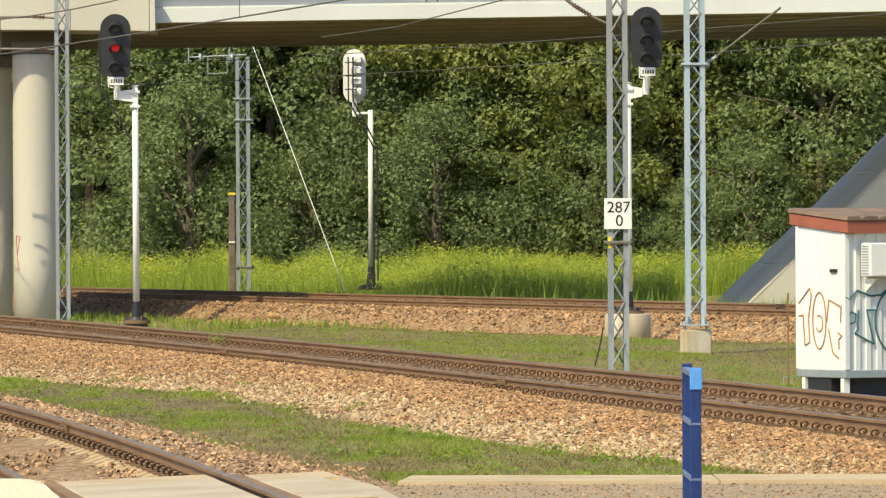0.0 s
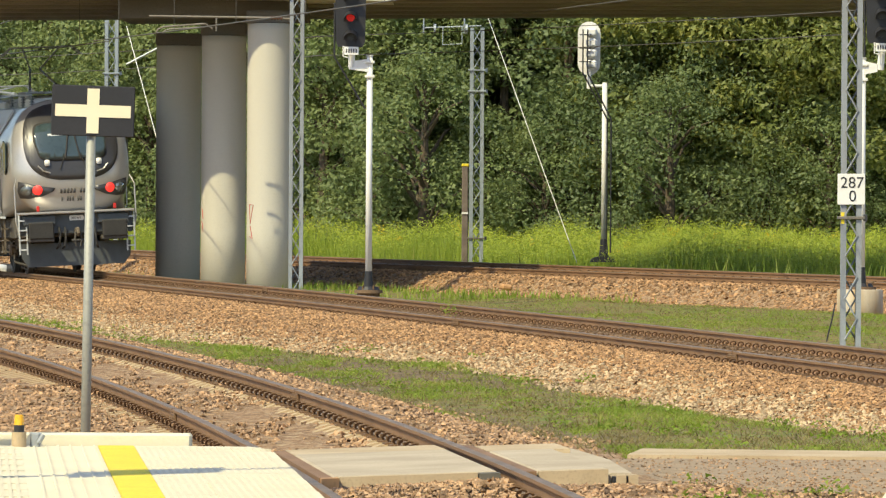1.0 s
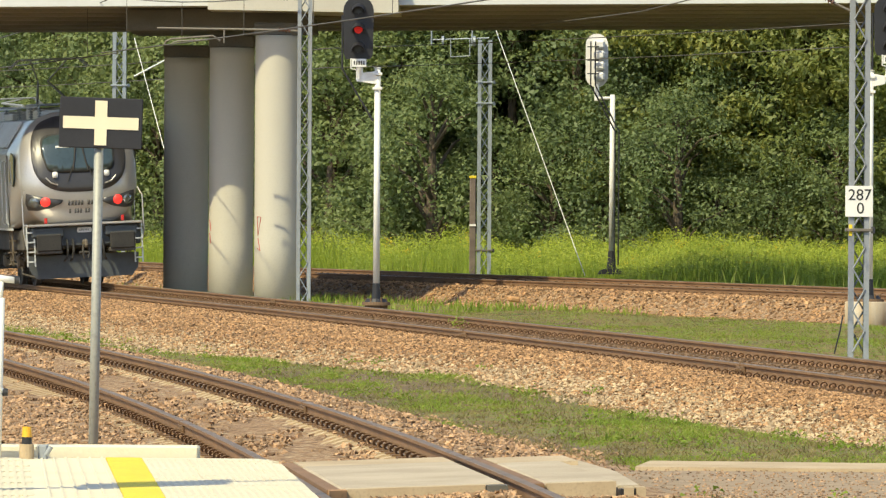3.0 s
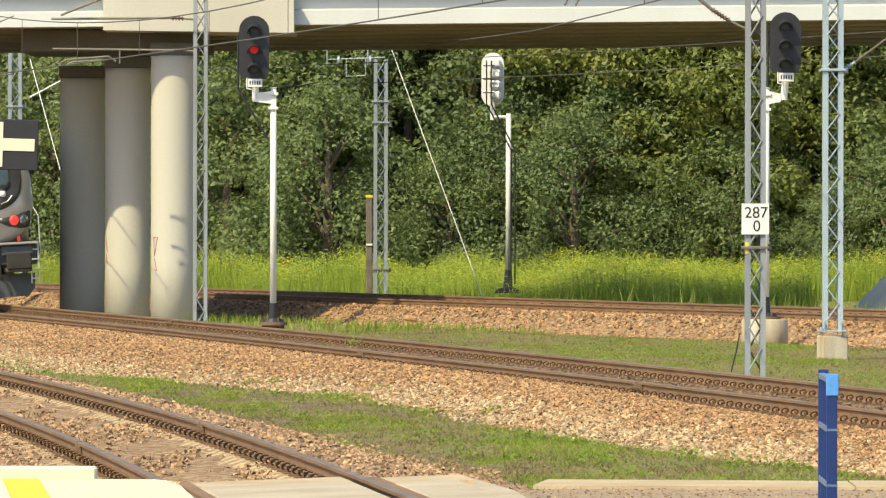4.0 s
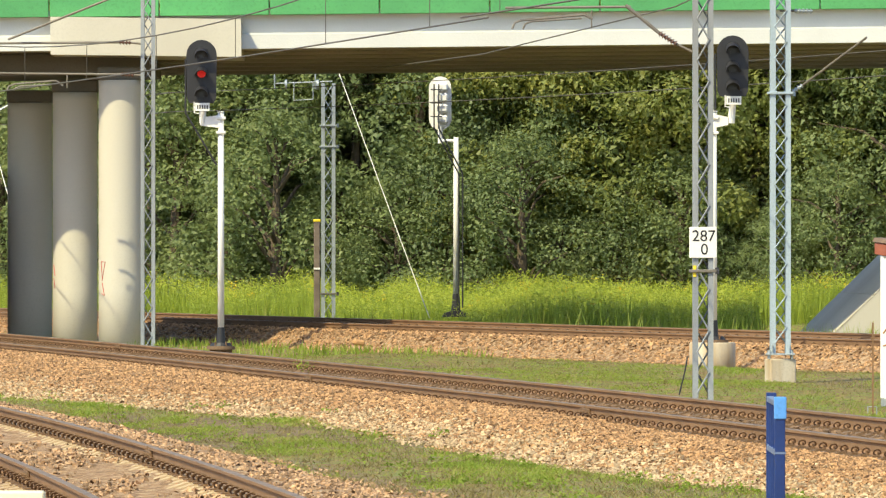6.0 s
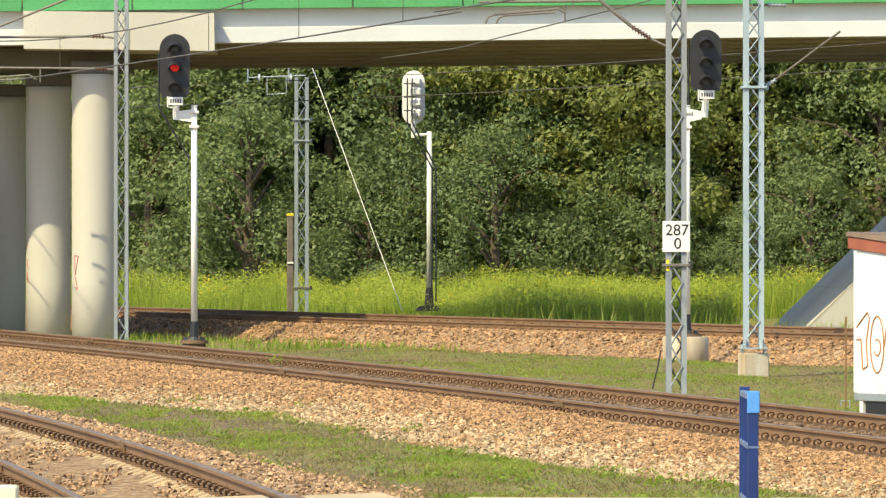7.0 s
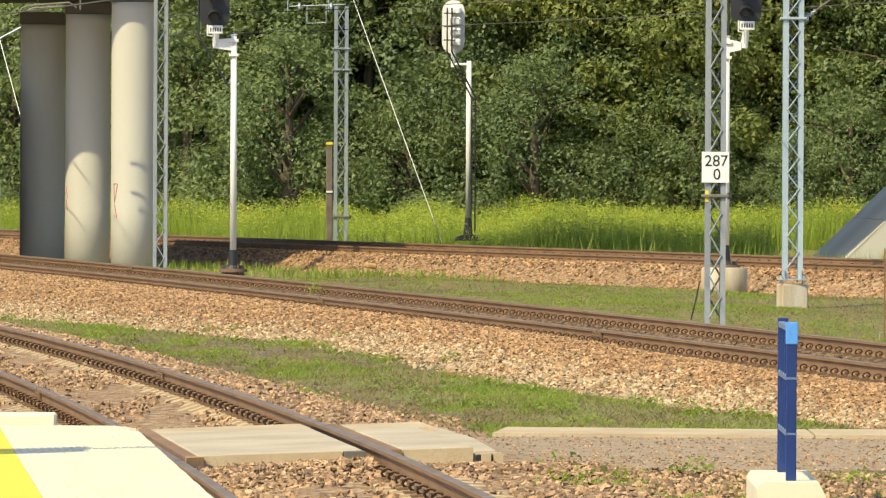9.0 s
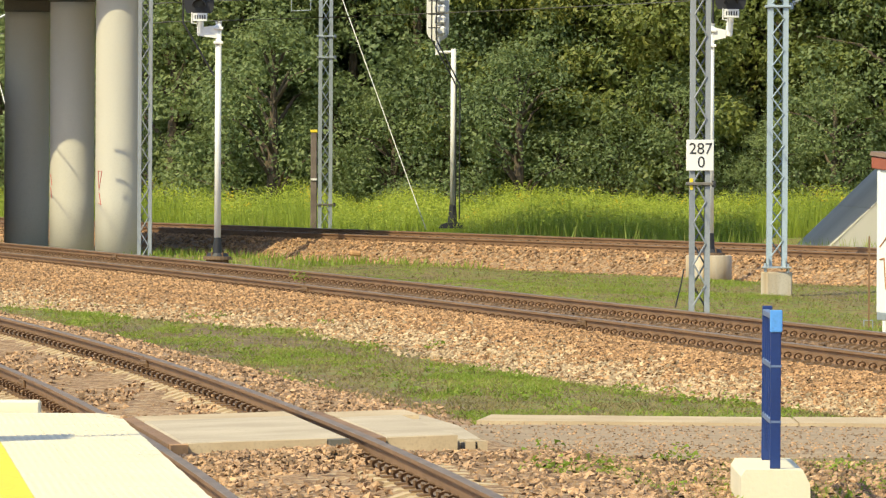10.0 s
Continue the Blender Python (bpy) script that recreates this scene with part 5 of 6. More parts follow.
def build_loco(y_front):
    yc = y_front + 9.9
    slope = float(main_x(yc + 4.9) - main_x(yc - 4.9)) / 9.8
    base = Matrix.Translation((float(main_x(yc)), yc, 0.0375)) @ Matrix.Rotation(-math.atan(slope), 4, "Z") @ Matrix.Rotation(-math.asin(0.05), 4, "Y") @ Matrix.Translation((0, -9.9, 0))
    top = thing("electric_locomotive", base, "silver and dusty grey electric locomotive with red tail lamps lit", "locomotive")
    N, L = 72, 19.8
    prof = body_profile(N)
    # main body between the cabs
    bm = bmesh.new()
    loft(bm, [[(x, y, z) for x, z in prof] for y in (2.7, 7.5, 12.3, 17.1)])
    body = part("body", bm, BODY_GREY, top, "dusty grey body side")
    body.data.polygons.foreach_set("use_smooth", [False] * len(body.data.polygons))
    # cabs at both ends
    for end in (0, 1):
        place = Matrix() if end == 0 else Matrix.Translation((0, L, 0)) @ Matrix.Rotation(math.pi, 4, "Z")
        bm = bmesh.new()
        egg = egg_ring(N, 1.0)
        rings = []
        for f in (1.0, 0.8, 0.6, 0.4, 0.2, 0.0):
            s = f * f * (3 - 2 * f)
            ring = []
            for (bx, bz), (ex, ez) in zip(prof, egg):
                y0 = front_y(ex, ez)
                ring.append((ex + (bx - ex) * s, y0 + (2.7 - y0) * f, ez + (bz - ez) * s))
            rings.append(ring)
        for q in (0.97, 0.92, 0.85, 0.75, 0.6, 0.45, 0.3, 0.15, 0.03):
            rings.append([(x, front_y(x, z), z) for x, z in egg_ring(N, q)])
        loft(bm, rings, caps=False)
        bm.faces.new([v for v in bm.verts][-N:])
        bmesh.ops.recalc_face_normals(bm, faces=bm.faces)
        cab = part("cab", bm, SILVER, top, "rounded silver cab", True)
        cab.matrix_local = place
        # black mask, windscreen, frame
        out = []
        for k in range(40):
            a = k * math.tau / 40
            c, s = math.cos(a), math.sin(a)
            hw = 1.13 - 0.12 * max(0, -s)
            x = hw * math.copysign(abs(c) ** 0.62, c)
            z = 3.02 + (1.06 if s > 0 else 0.78) * math.copysign(abs(s) ** 0.7, s)
            out.append((x, z))
        out = [(x * (0.95 if z > 3.95 else 1), z) for x, z in out]
        face_panel("front_mask", out, 0.004, MASK, cab, "black front mask")
        scr = []
        for k in range(36):
            a = k * math.tau / 36
            c, s = math.cos(a), math.sin(a)
            z = 3.17 + 0.44 * math.copysign(abs(s) ** 0.36, s)
            x = (0.86 if s > 0 else 0.8) * math.copysign(abs(c) ** 0.36, c)
            scr.append((x, z))
        face_panel("windscreen_seal", [(x * 1.045, 3.17 + (z - 3.17) * 1.08) for x, z in scr], 0.02, RUBBER, cab)
        screen = face_panel("windscreen", scr, 0.03, GLASS, cab, "dark reflecting windscreen")
        face_panel("sun_blind", [(-0.55, 3.3), (0.62, 3.3), (0.62, 3.35), (-0.55, 3.35)], 0.043, ROOF_LIGHT, screen, "pale blind behind the glass", thick=0.003)
        rimp = [(x, z) for x, z in [(0.16 * math.cos(k * math.tau / 20), 3.86 + 0.16 * math.sin(k * math.tau / 20)) for k in range(20)]]
        face_panel("top_lamp", rimp, 0.018, GLASS, cab, "round dark top lamp")
        for s in (-1, 1):
            bm = bmesh.new()
            tube(bm, [(s * 0.32, front_y(0.3, 2.55) - 0.05, 2.5), (s * 0.12, front_y(0.12, 3.0) - 0.06, 3.0), (s * 0.1, front_y(0.1, 3.3) - 0.06, 3.3)], 0.013, 6)
            tube(bm, [(s * 0.18, front_y(0.15, 2.7) - 0.055, 2.75), (s * 0.05, front_y(0.05, 3.4) - 0.06, 3.45)], 0.018, 6)
            part("wiper", bm, RUBBER, cab, "black windscreen wiper")
            lampo = [(s * 0.62 + 0.065 * math.copysign(abs(math.cos(k * math.tau / 16)) ** 0.5, math.cos(k * math.tau / 16)), 2.66 + 0.075 * math.copysign(abs(math.sin(k * math.tau / 16)) ** 0.5, math.sin(k * math.tau / 16))) for k in range(16)]
            face_panel("camera_pod", lampo, 0.02, WHITE, cab, "small white pod on the mask", thick=0.05)
            bm = bmesh.new()
            tube(bm, [(s * x, front_y(x, z) - 0.03, z) for x, z in ((0.56, 2.42), (0.72, 2.47), (0.84, 2.6))], 0.018, 6)
            part("hand_grip", bm, SILVER, cab, "bright hand grip")
            # head lamp cluster
            cl = [(s * x, z) for x, z in ((1.3, 2.24), (1.12, 2.2), (0.85, 2.12), (0.45, 2.06), (0.5, 1.98), (0.75, 1.87), (1.05, 1.82), (1.25, 1.84), (1.31, 2.0))]
            housing = face_panel("lamp_housing", cl if s > 0 else cl[::-1], 0.006, MASK, cab, "black glazed lamp housing")
            for x, r, mat, label in ((1.13, 0.12, CLEAR, "clear headlamp"), (0.87, 0.115, RED_LAMP if end == 0 else CLEAR, "lit red tail lamp" if end == 0 else "lamp")):
                face_panel("lamp", [(s * x + r * math.cos(k * math.tau / 18), 2.02 + r * math.sin(k * math.tau / 18)) for k in range(18)], 0.02, mat, housing, label)
        # plain bars in place of the running numbers
        for zc, w, n in ((1.98, 0.055, 9), (1.79, 0.045, 10)):
            for k in range(n):
                if (n == 9 and k == 5) or (n == 10 and k in (1, 5, 8)):
                    continue
                x = (k - n / 2 + 0.5) * w * 1.42
                face_panel("number_bar", [(x - w / 2, zc - 0.055), (x + w / 2, zc - 0.055), (x + w / 2, zc + 0.055), (x - w / 2, zc + 0.055)], 0.004, MARK, cab, "dark marking bar", thick=0.003)
        # beam, buffers, coupling, plough
        def cp(name, bm, mat, label="", parent=None):
            ob = part(name, bm, mat, parent or top, label)
            if parent is None:
                ob.matrix_local = place
            return ob
        bm = bmesh.new()
        box(bm, (0, 0.62, 1.2), (2.72, 0.55, 0.5), bevel=0.03)
        beam = cp("buffer_beam", bm, BEAM, "dark grey buffer beam")
        bm = bmesh.new()
        box(bm, (0, 0.5, 1.47), (2.76, 0.75, 0.06), bevel=0.02)
        cp("step_plate", bm, SILVER, "silver step plate")
        for s in (-1, 1):
            bm = bmesh.new()
            box(bm, (s * 0.88, 0.38, 1.3), (0.78, 0.32, 0.26), bevel=0.04)
            buf = cp("buffer", bm, BEAM, "rectangular crash buffer")
            bm = bmesh.new()
            rod(bm, (s * 0.88, 0.36, 1.06), (s * 0.88, 0.06, 1.06), 0.15, seg=18)
            part("shank", bm, UNDER, buf)
            bm = bmesh.new()
            box(bm, (s * 0.88, 0.04, 1.06), (0.6, 0.06, 0.4), bevel=0.025)
            part("buffer_head", bm, RUBBER, buf, "worn black buffer plate")
            bm = bmesh.new()
            box(bm, (s * 0.88, 0.3, 0.84), (0.62, 0.5, 0.1), bevel=0.02)
            part("bracket", bm, UNDER, buf)
            bm = bmesh.new()
            box(bm, (s * 0.92, 0.2, 1.58), (0.07, 0.05, 0.13), bevel=0.008)
            cp("marker", bm, RED_PAINT, "small red marker")
            bm = bmesh.new()
            tube(bm, [(s * 1.38, 0.35, 0.95), (s * 1.44, 0.35, 1.3), (s * 1.44, 0.4, 2.1), (s * 1.36, 0.62, 2.3)], 0.018, 8)
            cp("handrail", bm, SILVER, "bright handrail")
            bm = bmesh.new()
            for x in (1.2, 1.38):
                box(bm, (s * x, 0.3, 0.98), (0.03, 0.06, 0.95))
            for k in range(4):
                box(bm, (s * 1.29, 0.3, 0.62 + k * 0.23), (0.2, 0.12, 0.03))
            cp("step_ladder", bm, ROOF_LIGHT, "pale grey step ladder")
            for k in range(2):
                bm = bmesh.new()
                x = s * (0.28 + 0.14 * k)
                tube(bm, [(x, 0.34, 1.12), (x, 0.2, 1.02), (x + s * 0.01, 0.14, 0.85), (x + s * 0.03, 0.18, 0.68), (x + s * 0.08, 0.3, 0.62)], 0.028, 7)
                cp("brake_hose", bm, RUBBER, "black brake hose")
        bm = bmesh.new()
        box(bm, (0, 0.25, 1.03), (0.1, 0.3, 0.14), bevel=0.02)
        tube(bm, [(0, 0.1, 1.08), (0, 0.02, 1.05), (0, 0.0, 0.98), (0, 0.06, 0.93)], 0.04, 8)
        hook = cp("draw_hook", bm, BOGIE, "rusty draw hook")
        bm = bmesh.new()
        for s in (-1, 1):
            tube(bm, [(s * 0.06, 0.1, 1.0), (s * 0.08, 0.08, 0.8), (s * 0.05, 0.1, 0.66)], 0.025, 7)
        rod(bm, (-0.16, 0.09, 0.8), (0.16, 0.09, 0.8), 0.03)
        part("screw_coupling", bm, UNDER, hook, "hanging screw coupling")
        for x, mat in ((0.36, KERB_ORANGE), (0.24, RED_PAINT)):
            bm = bmesh.new()
            rod(bm, (x, 0.28, 1.1), (x, 0.24, 1.22), 0.014)
            cp("cock_handle", bm, mat, "small bright cock handle")
        bm = bmesh.new()
        prism(bm, [(-1.32, 0.75), (1.32, 0.75), (1.3, 0.4), (1.15, 0.2), (-1.15, 0.2), (-1.3, 0.4)], "y", 0.55, 0.62)
        cp("snow_plough", bm, BEAM, "dark grey snow plough")
        bm = bmesh.new()
        prism(bm, [(-0.17 + 0.02, 1.27), (0.17, 1.27), (0.19, 1.33), (0.17, 1.39), (-0.15, 1.39), (-0.17, 1.33)], "y", 0.325, 0.34)
        load = cp("load_plate", bm, WHITE, "white oval plate with a load figure")
        if end == 0:
            words("850 kN", 0.075, BLACK, load, pose(0, 0.32, 1.33))
        # side windows and doors of the cab
        for s in (-1, 1):
            bm = bmesh.new()
            prism(bm, [(1.5, 3.15), (1.9, 3.22), (2.3, 3.0), (2.35, 2.55), (1.75, 2.42), (1.55, 2.6)], "x", s * 1.47 - 0.015, s * 1.47 + 0.015)
            cp("cab_window", bm, GLASS, "dark side window")
            bm = bmesh.new()
            box(bm, (s * 1.492, 2.95, 2.3), (0.02, 0.62, 1.75), bevel=0.008)
            door = cp("cab_door", bm, BODY_GREY, "grey cab door")
            bm = bmesh.new()
            box(bm, (s * 1.503, 2.95, 2.75), (0.012, 0.34, 0.6), bevel=0.005)
            part("door_window", bm, GLASS, door)
            for yy in (2.58, 3.34):
                bm = bmesh.new()
                tube(bm, [(s * 1.5, yy, 1.5), (s * 1.55, yy, 1.55), (s * 1.55, yy, 3.0), (s * 1.5, yy, 3.05)], 0.016, 7)
                part("grab_rail", bm, ROOF_LIGHT, door, "pale grab rail")
            bm = bmesh.new()
            for k in range(3):
                box(bm, (s * 1.4, 2.95, 0.55 + 0.28 * k), (0.16, 0.5, 0.03))
            for yy in (2.72, 3.18):
                box(bm, (s * 1.42, yy, 0.95), (0.04, 0.04, 0.9))
            cp("door_steps", bm, BOGIE, "dusty door steps")
    # sill, side hatches, grilles
    for s in (-1, 1):
        bm = bmesh.new()
        box(bm, (s * 1.49, L / 2, 1.39), (0.04, L - 4.0, 0.05))
        part("sill", bm, ROOF_LIGHT, top, "pale sill line")
        for y0, w, z0, z1, mat in ((4.8, 0.7, 2.45, 3.1, KERB_GREY), (10.6, 1.5, 2.3, 3.1, KERB_GREY), (11.6, 0.5, 1.8, 2.3, KERB_GREY), (13.4, 0.6, 1.7, 2.8, BODY_GREY), (15.9, 0.9, 2.25, 3.05, KERB_GREY)):
            bm = bmesh.new()
            box(bm, (s * 1.485, y0, (z0 + z1) / 2), (0.03, w, z1 - z0), bevel=0.008)
            hatch = part("side_hatch", bm, mat, top, "dusty brown-grey hatch panel")
            bm = bmesh.new()
            for k in range(7):
                box(bm, (s * 1.502, y0, z0 + (k + 0.7) * (z1 - z0) / 8), (0.012, w * 0.85, 0.02))
            part("louvre", bm, mat, hatch)
        for yy in (4.6, 15.1):
            bm = bmesh.new()
            rod(bm, (s * 1.48, yy, 3.0), (s * 1.56, yy, 3.0), 0.07, seg=14)
            part("side_lamp", bm, WHITE, top, "round white side fitting")
        for k in range(2):
            bm = bmesh.new()
            box(bm, (s * 1.497, 5.0 + 0.5 * k, 1.5), (0.01, 0.14, 0.09))
            part("notice", bm, WHITE, top, "small white notice")
        for k in range(7):
            bm = bmesh.new()
            box(bm, (s * 1.499, 9.5 + k * 0.12, 2.12), (0.006, 0.07, 0.22))
            part("number_bar", bm, MARK, top, "dark marking bar")
    # roof panels and gear
    for k, (y0, y1, mat) in enumerate(((3.0, 6.2, ROOF_LIGHT), (6.3, 9.0, ROOF_LIGHT), (9.1, 12.6, BODY_GREY), (12.7, 14.5, ROOF_LIGHT))):
        for s in (-1, 1):
            bm = bmesh.new()
            prism(bm, [(s * 1.41, 3.36), (s * 1.02, 3.94), (s * 1.05, 3.97), (s * 1.45, 3.37)], "y", y0, y1)
            part("roof_panel", bm, mat, top, "sloping roof panel")
    for y0, sx, sy, sz in ((4.0, 1.1, 1.2, 0.22), (6.0, 0.9, 1.4, 0.3), (8.6, 1.3, 1.6, 0.18), (11.2, 1.0, 1.2, 0.26), (14.6, 1.4, 1.9, 0.2), (16.4, 0.8, 0.8, 0.16)):
        bm = bmesh.new()
        box(bm, (0, y0, 4.0 + sz / 2), (sx, sy, sz), bevel=0.03)
        part("roof_box", bm, ROOF_LIGHT, top, "pale roof equipment box")
    for y0 in (3.4, 5.0, 7.2, 9.8, 12.2, 13.2):
        for x in (-0.55, 0.55):
            bm = bmesh.new()
            insulator(bm, (x, y0, 3.98), (x, y0, 4.3), 5, 0.07)
            part("roof_insulator", bm, GALV, top, "grey roof insulator")
    bm = bmesh.new()
    tube(bm, [(-0.55, 3.4, 4.3), (-0.55, 7.2, 4.32), (-0.3, 9.8, 4.3), (-0.55, 13.2, 4.32)], 0.025, 7)
    part("roof_conductor", bm, GALV, top)
    for y0, up_now in ((5.2, True), (14.2, False)):
        bm = bmesh.new()
        box(bm, (0, y0, 4.36), (1.1, 1.5, 0.06), bevel=0.01)
        frame_ob = part("pantograph_frame", bm, DARKGREY, top, "grey pantograph frame")
        knee, head = ((0, y0 + 1.5, 4.95), (0, y0 + 0.25, 5.45)) if up_now else ((0, y0 + 1.7, 4.5), (0, y0 + 0.1, 4.58))
        bm = bmesh.new()
        for s in (-1, 1):
            rod(bm, (s * 0.4, y0 - 0.4, 4.4), (s * 0.12, knee[1], knee[2]), 0.035, 0.025, 8)
            rod(bm, (s * 0.12, knee[1], knee[2]), (s * 0.45, head[1], head[2]), 0.022, 0.018, 8)
        part("pantograph_arm", bm, DARKGREY, frame_ob)
        bm = bmesh.new()
        for dy in (-0.22, 0.22):
            tube(bm, [(-0.97, head[1] + dy, head[2] - 0.18), (-0.75, head[1] + dy, head[2] + 0.02), (0.75, head[1] + dy, head[2] + 0.02), (0.97, head[1] + dy, head[2] - 0.18)], 0.02, 7)
        part("pantograph_head", bm, DARKGREY, frame_ob)
    bm = bmesh.new()
    tube(bm, [(0.3, 5.6, 4.0), (0.35, 5.6, 4.3), (0.45, 5.7, 4.42)], 0.03, 8)
    part("horn", bm, GALV, top)
    # underframe, tanks
    bm = bmesh.new()
    box(bm, (0, L / 2, 1.12), (2.6, L - 3.4, 0.5), bevel=0.03)
    part("underframe", bm, UNDER, top)
    for y0, w, mat in ((8.6, 1.9, UNDER), (10.9, 2.2, BEAM), (12.2, 0.5, BOGIE)):
        for s in (-1, 1):
            bm = bmesh.new()
            box(bm, (s * 1.22, y0, 0.88), (0.46, w - 0.06, 0.86), bevel=0.04)
            tank = part("equipment_case", bm, mat, top, "dark equipment case")
            bm = bmesh.new()
            for k in range(8):
                box(bm, (s * 1.455, y0, 0.62 + 0.07 * k), (0.012, w * 0.4, 0.02))
            part("grille", bm, RUBBER, tank)
    # bogies
    for yb in (4.9, 14.9):
        bm = bmesh.new()
        for s in (-1, 1):
            prism(bm, [(yb - 2.1, 0.72), (yb - 1.9, 0.92), (yb - 0.8, 0.92), (yb - 0.5, 0.7), (yb + 0.5, 0.7), (yb + 0.8, 0.92), (yb + 1.9, 0.92), (yb + 2.1, 0.72), (yb + 1.9, 0.6), (yb - 1.9, 0.6)],
                  "x", s * 1.0 - 0.09, s * 1.0 + 0.09)
        box(bm, (0, yb, 0.72), (2.0, 0.6, 0.3), bevel=0.03)
        bogie = part("bogie", bm, BOGIE, top, "dusty brown bogie frame")
        for dy in (-1.3, 1.3):
            for s in (-1, 1):
                bm = bmesh.new()
                rings = []
                for u, r in ((-0.07, 0.66), (-0.04, 0.66), (-0.035, 0.625), (0.06, 0.62), (0.065, 0.52), (0.02, 0.5), (0.02, 0.2), (0.1, 0.18), (0.1, 0.05)):
                    rings.append([(s * (0.76 + u), yb + dy + r * math.cos(a), 0.6 + r * math.sin(a)) for a in [k * math.tau / 28 for k in range(28)]])
                loft(bm, rings)
                part("wheel", bm, UNDER, bogie, "steel wheel with dirt")
                bm = bmesh.new()
                box(bm, (s * 1.12, yb + dy, 0.6), (0.2, 0.34, 0.34), bevel=0.05)
                part("axle_box", bm, BOGIE, bogie)
                for q in (-0.33, 0.33):
                    bm = bmesh.new()
                    tube(bm, [(s * 1.12 + 0.07 * math.cos(k * 0.9), yb + dy + q + 0.07 * math.sin(k * 0.9), 0.62 + k * 0.013) for k in range(30)], 0.018, 5)
                    part("spring", bm, UNDER, bogie, "coil spring")
            bm = bmesh.new()
            rod(bm, (-0.8, yb + dy, 0.6), (0.8, yb + dy, 0.6), 0.09, seg=12)
            part("axle", bm, UNDER, bogie)
        for s in (-1, 1):
            bm = bmesh.new()
            rod(bm, (s * 1.035, yb - 0.2, 0.62), (s * 1.2, yb + 0.1, 1.2), 0.07, 0.05, 10)
            part("damper", bm, BOGIE, bogie, "slanting damper")
            bm = bmesh.new()
            tube(bm, [(s * 1.2, yb - 2.0, 0.5), (s * 1.2, yb - 2.1, 0.3), (s * 0.76, yb - 2.15, 0.16)], 0.03, 7)
            part("sand_pipe", bm, UNDER, bogie)
    return top


KERB_GREY = material("brownish_grille_panel", (0.2, 0.17, 0.13), (0.15, 0.125, 0.1), 2, 20, 0.7, 0.1, 0.1)
build_loco(187.5)

# ---- trees, tall herbs, grass, loose ballast ----
rng = np.random.default_rng(7)


def unit(v):
    return v / np.maximum(np.linalg.norm(v, axis=1, keepdims=True), 1e-6)


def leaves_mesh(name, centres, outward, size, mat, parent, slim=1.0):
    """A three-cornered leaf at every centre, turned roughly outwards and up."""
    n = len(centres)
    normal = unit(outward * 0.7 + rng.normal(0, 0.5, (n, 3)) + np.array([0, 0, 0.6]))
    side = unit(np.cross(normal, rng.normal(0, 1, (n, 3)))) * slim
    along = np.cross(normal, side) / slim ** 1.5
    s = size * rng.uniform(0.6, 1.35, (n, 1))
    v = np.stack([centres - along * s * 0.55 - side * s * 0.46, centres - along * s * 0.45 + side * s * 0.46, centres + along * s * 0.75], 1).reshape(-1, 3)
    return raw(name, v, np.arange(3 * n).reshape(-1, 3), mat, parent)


def tree_kind(height, radius, leaf, count, mat, label, low=0.04, seed=0, stem=0.2, limbs=4, bark=None):
    top = thing("tree", pose(0, 0, 0), label, "tree", "woodland trees")
    r = np.random.default_rng(seed)
    bm = bmesh.new()
    lean = r.normal(0, 0.02, 2)
    pts = [Vector((lean[0] * h * h * 0.06, lean[1] * h * h * 0.06, h)) for h in np.linspace(-0.4, height * 0.86, 9)]
    for k, (a, b) in enumerate(zip(pts, pts[1:])):
        rod(bm, a, b, stem * (1 - k / 9) + 0.02, stem * (1 - (k + 1) / 9) + 0.02, 9)
    clumps = []
    for k in range(96):
        h = height * (low + (1 - low) * ((k + r.uniform(0, 1)) / 96))
        f = (h / height - low) / (1 - low)
        reach = radius * (0.55 + 0.6 * math.sin(math.pi * min(1, f * 0.82 + 0.16)) ** 0.8) * r.uniform(0.55, 1.05) * (1.0 if f < 0.8 else (1.2 - f) * 2.4)
        a = r.uniform(0, math.tau)
        tip = Vector((reach * math.cos(a), reach * math.sin(a), h))
        clumps.append((tip, r.uniform(0.6, 1.1) * radius * 0.37))
        if k % limbs == 0:
            base = pts[min(len(pts) - 1, max(1, int(h / height / 0.86 * 8) - 1))]
            mid = base.lerp(tip, 0.5) + Vector((0, 0, 0.25))
            rod(bm, base, mid, 0.06, 0.035, 6)
            rod(bm, mid, tip, 0.035, 0.012, 5)
    part("trunk", bm, bark or BARK, top, "grey-brown trunk with limbs")
    per = count // len(clumps)
    cs, outs = [], []
    for tip, size in clumps:
        d = unit(r.normal(0, 1, (per, 3)))
        p = d * (r.uniform(0.25, 1.0, (per, 1)) ** 0.5) * size * np.array([1, 1, 0.72])
        cs.append(p + np.array(tip))
        outs.append(d)
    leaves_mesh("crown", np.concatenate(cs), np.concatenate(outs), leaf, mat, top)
    return top


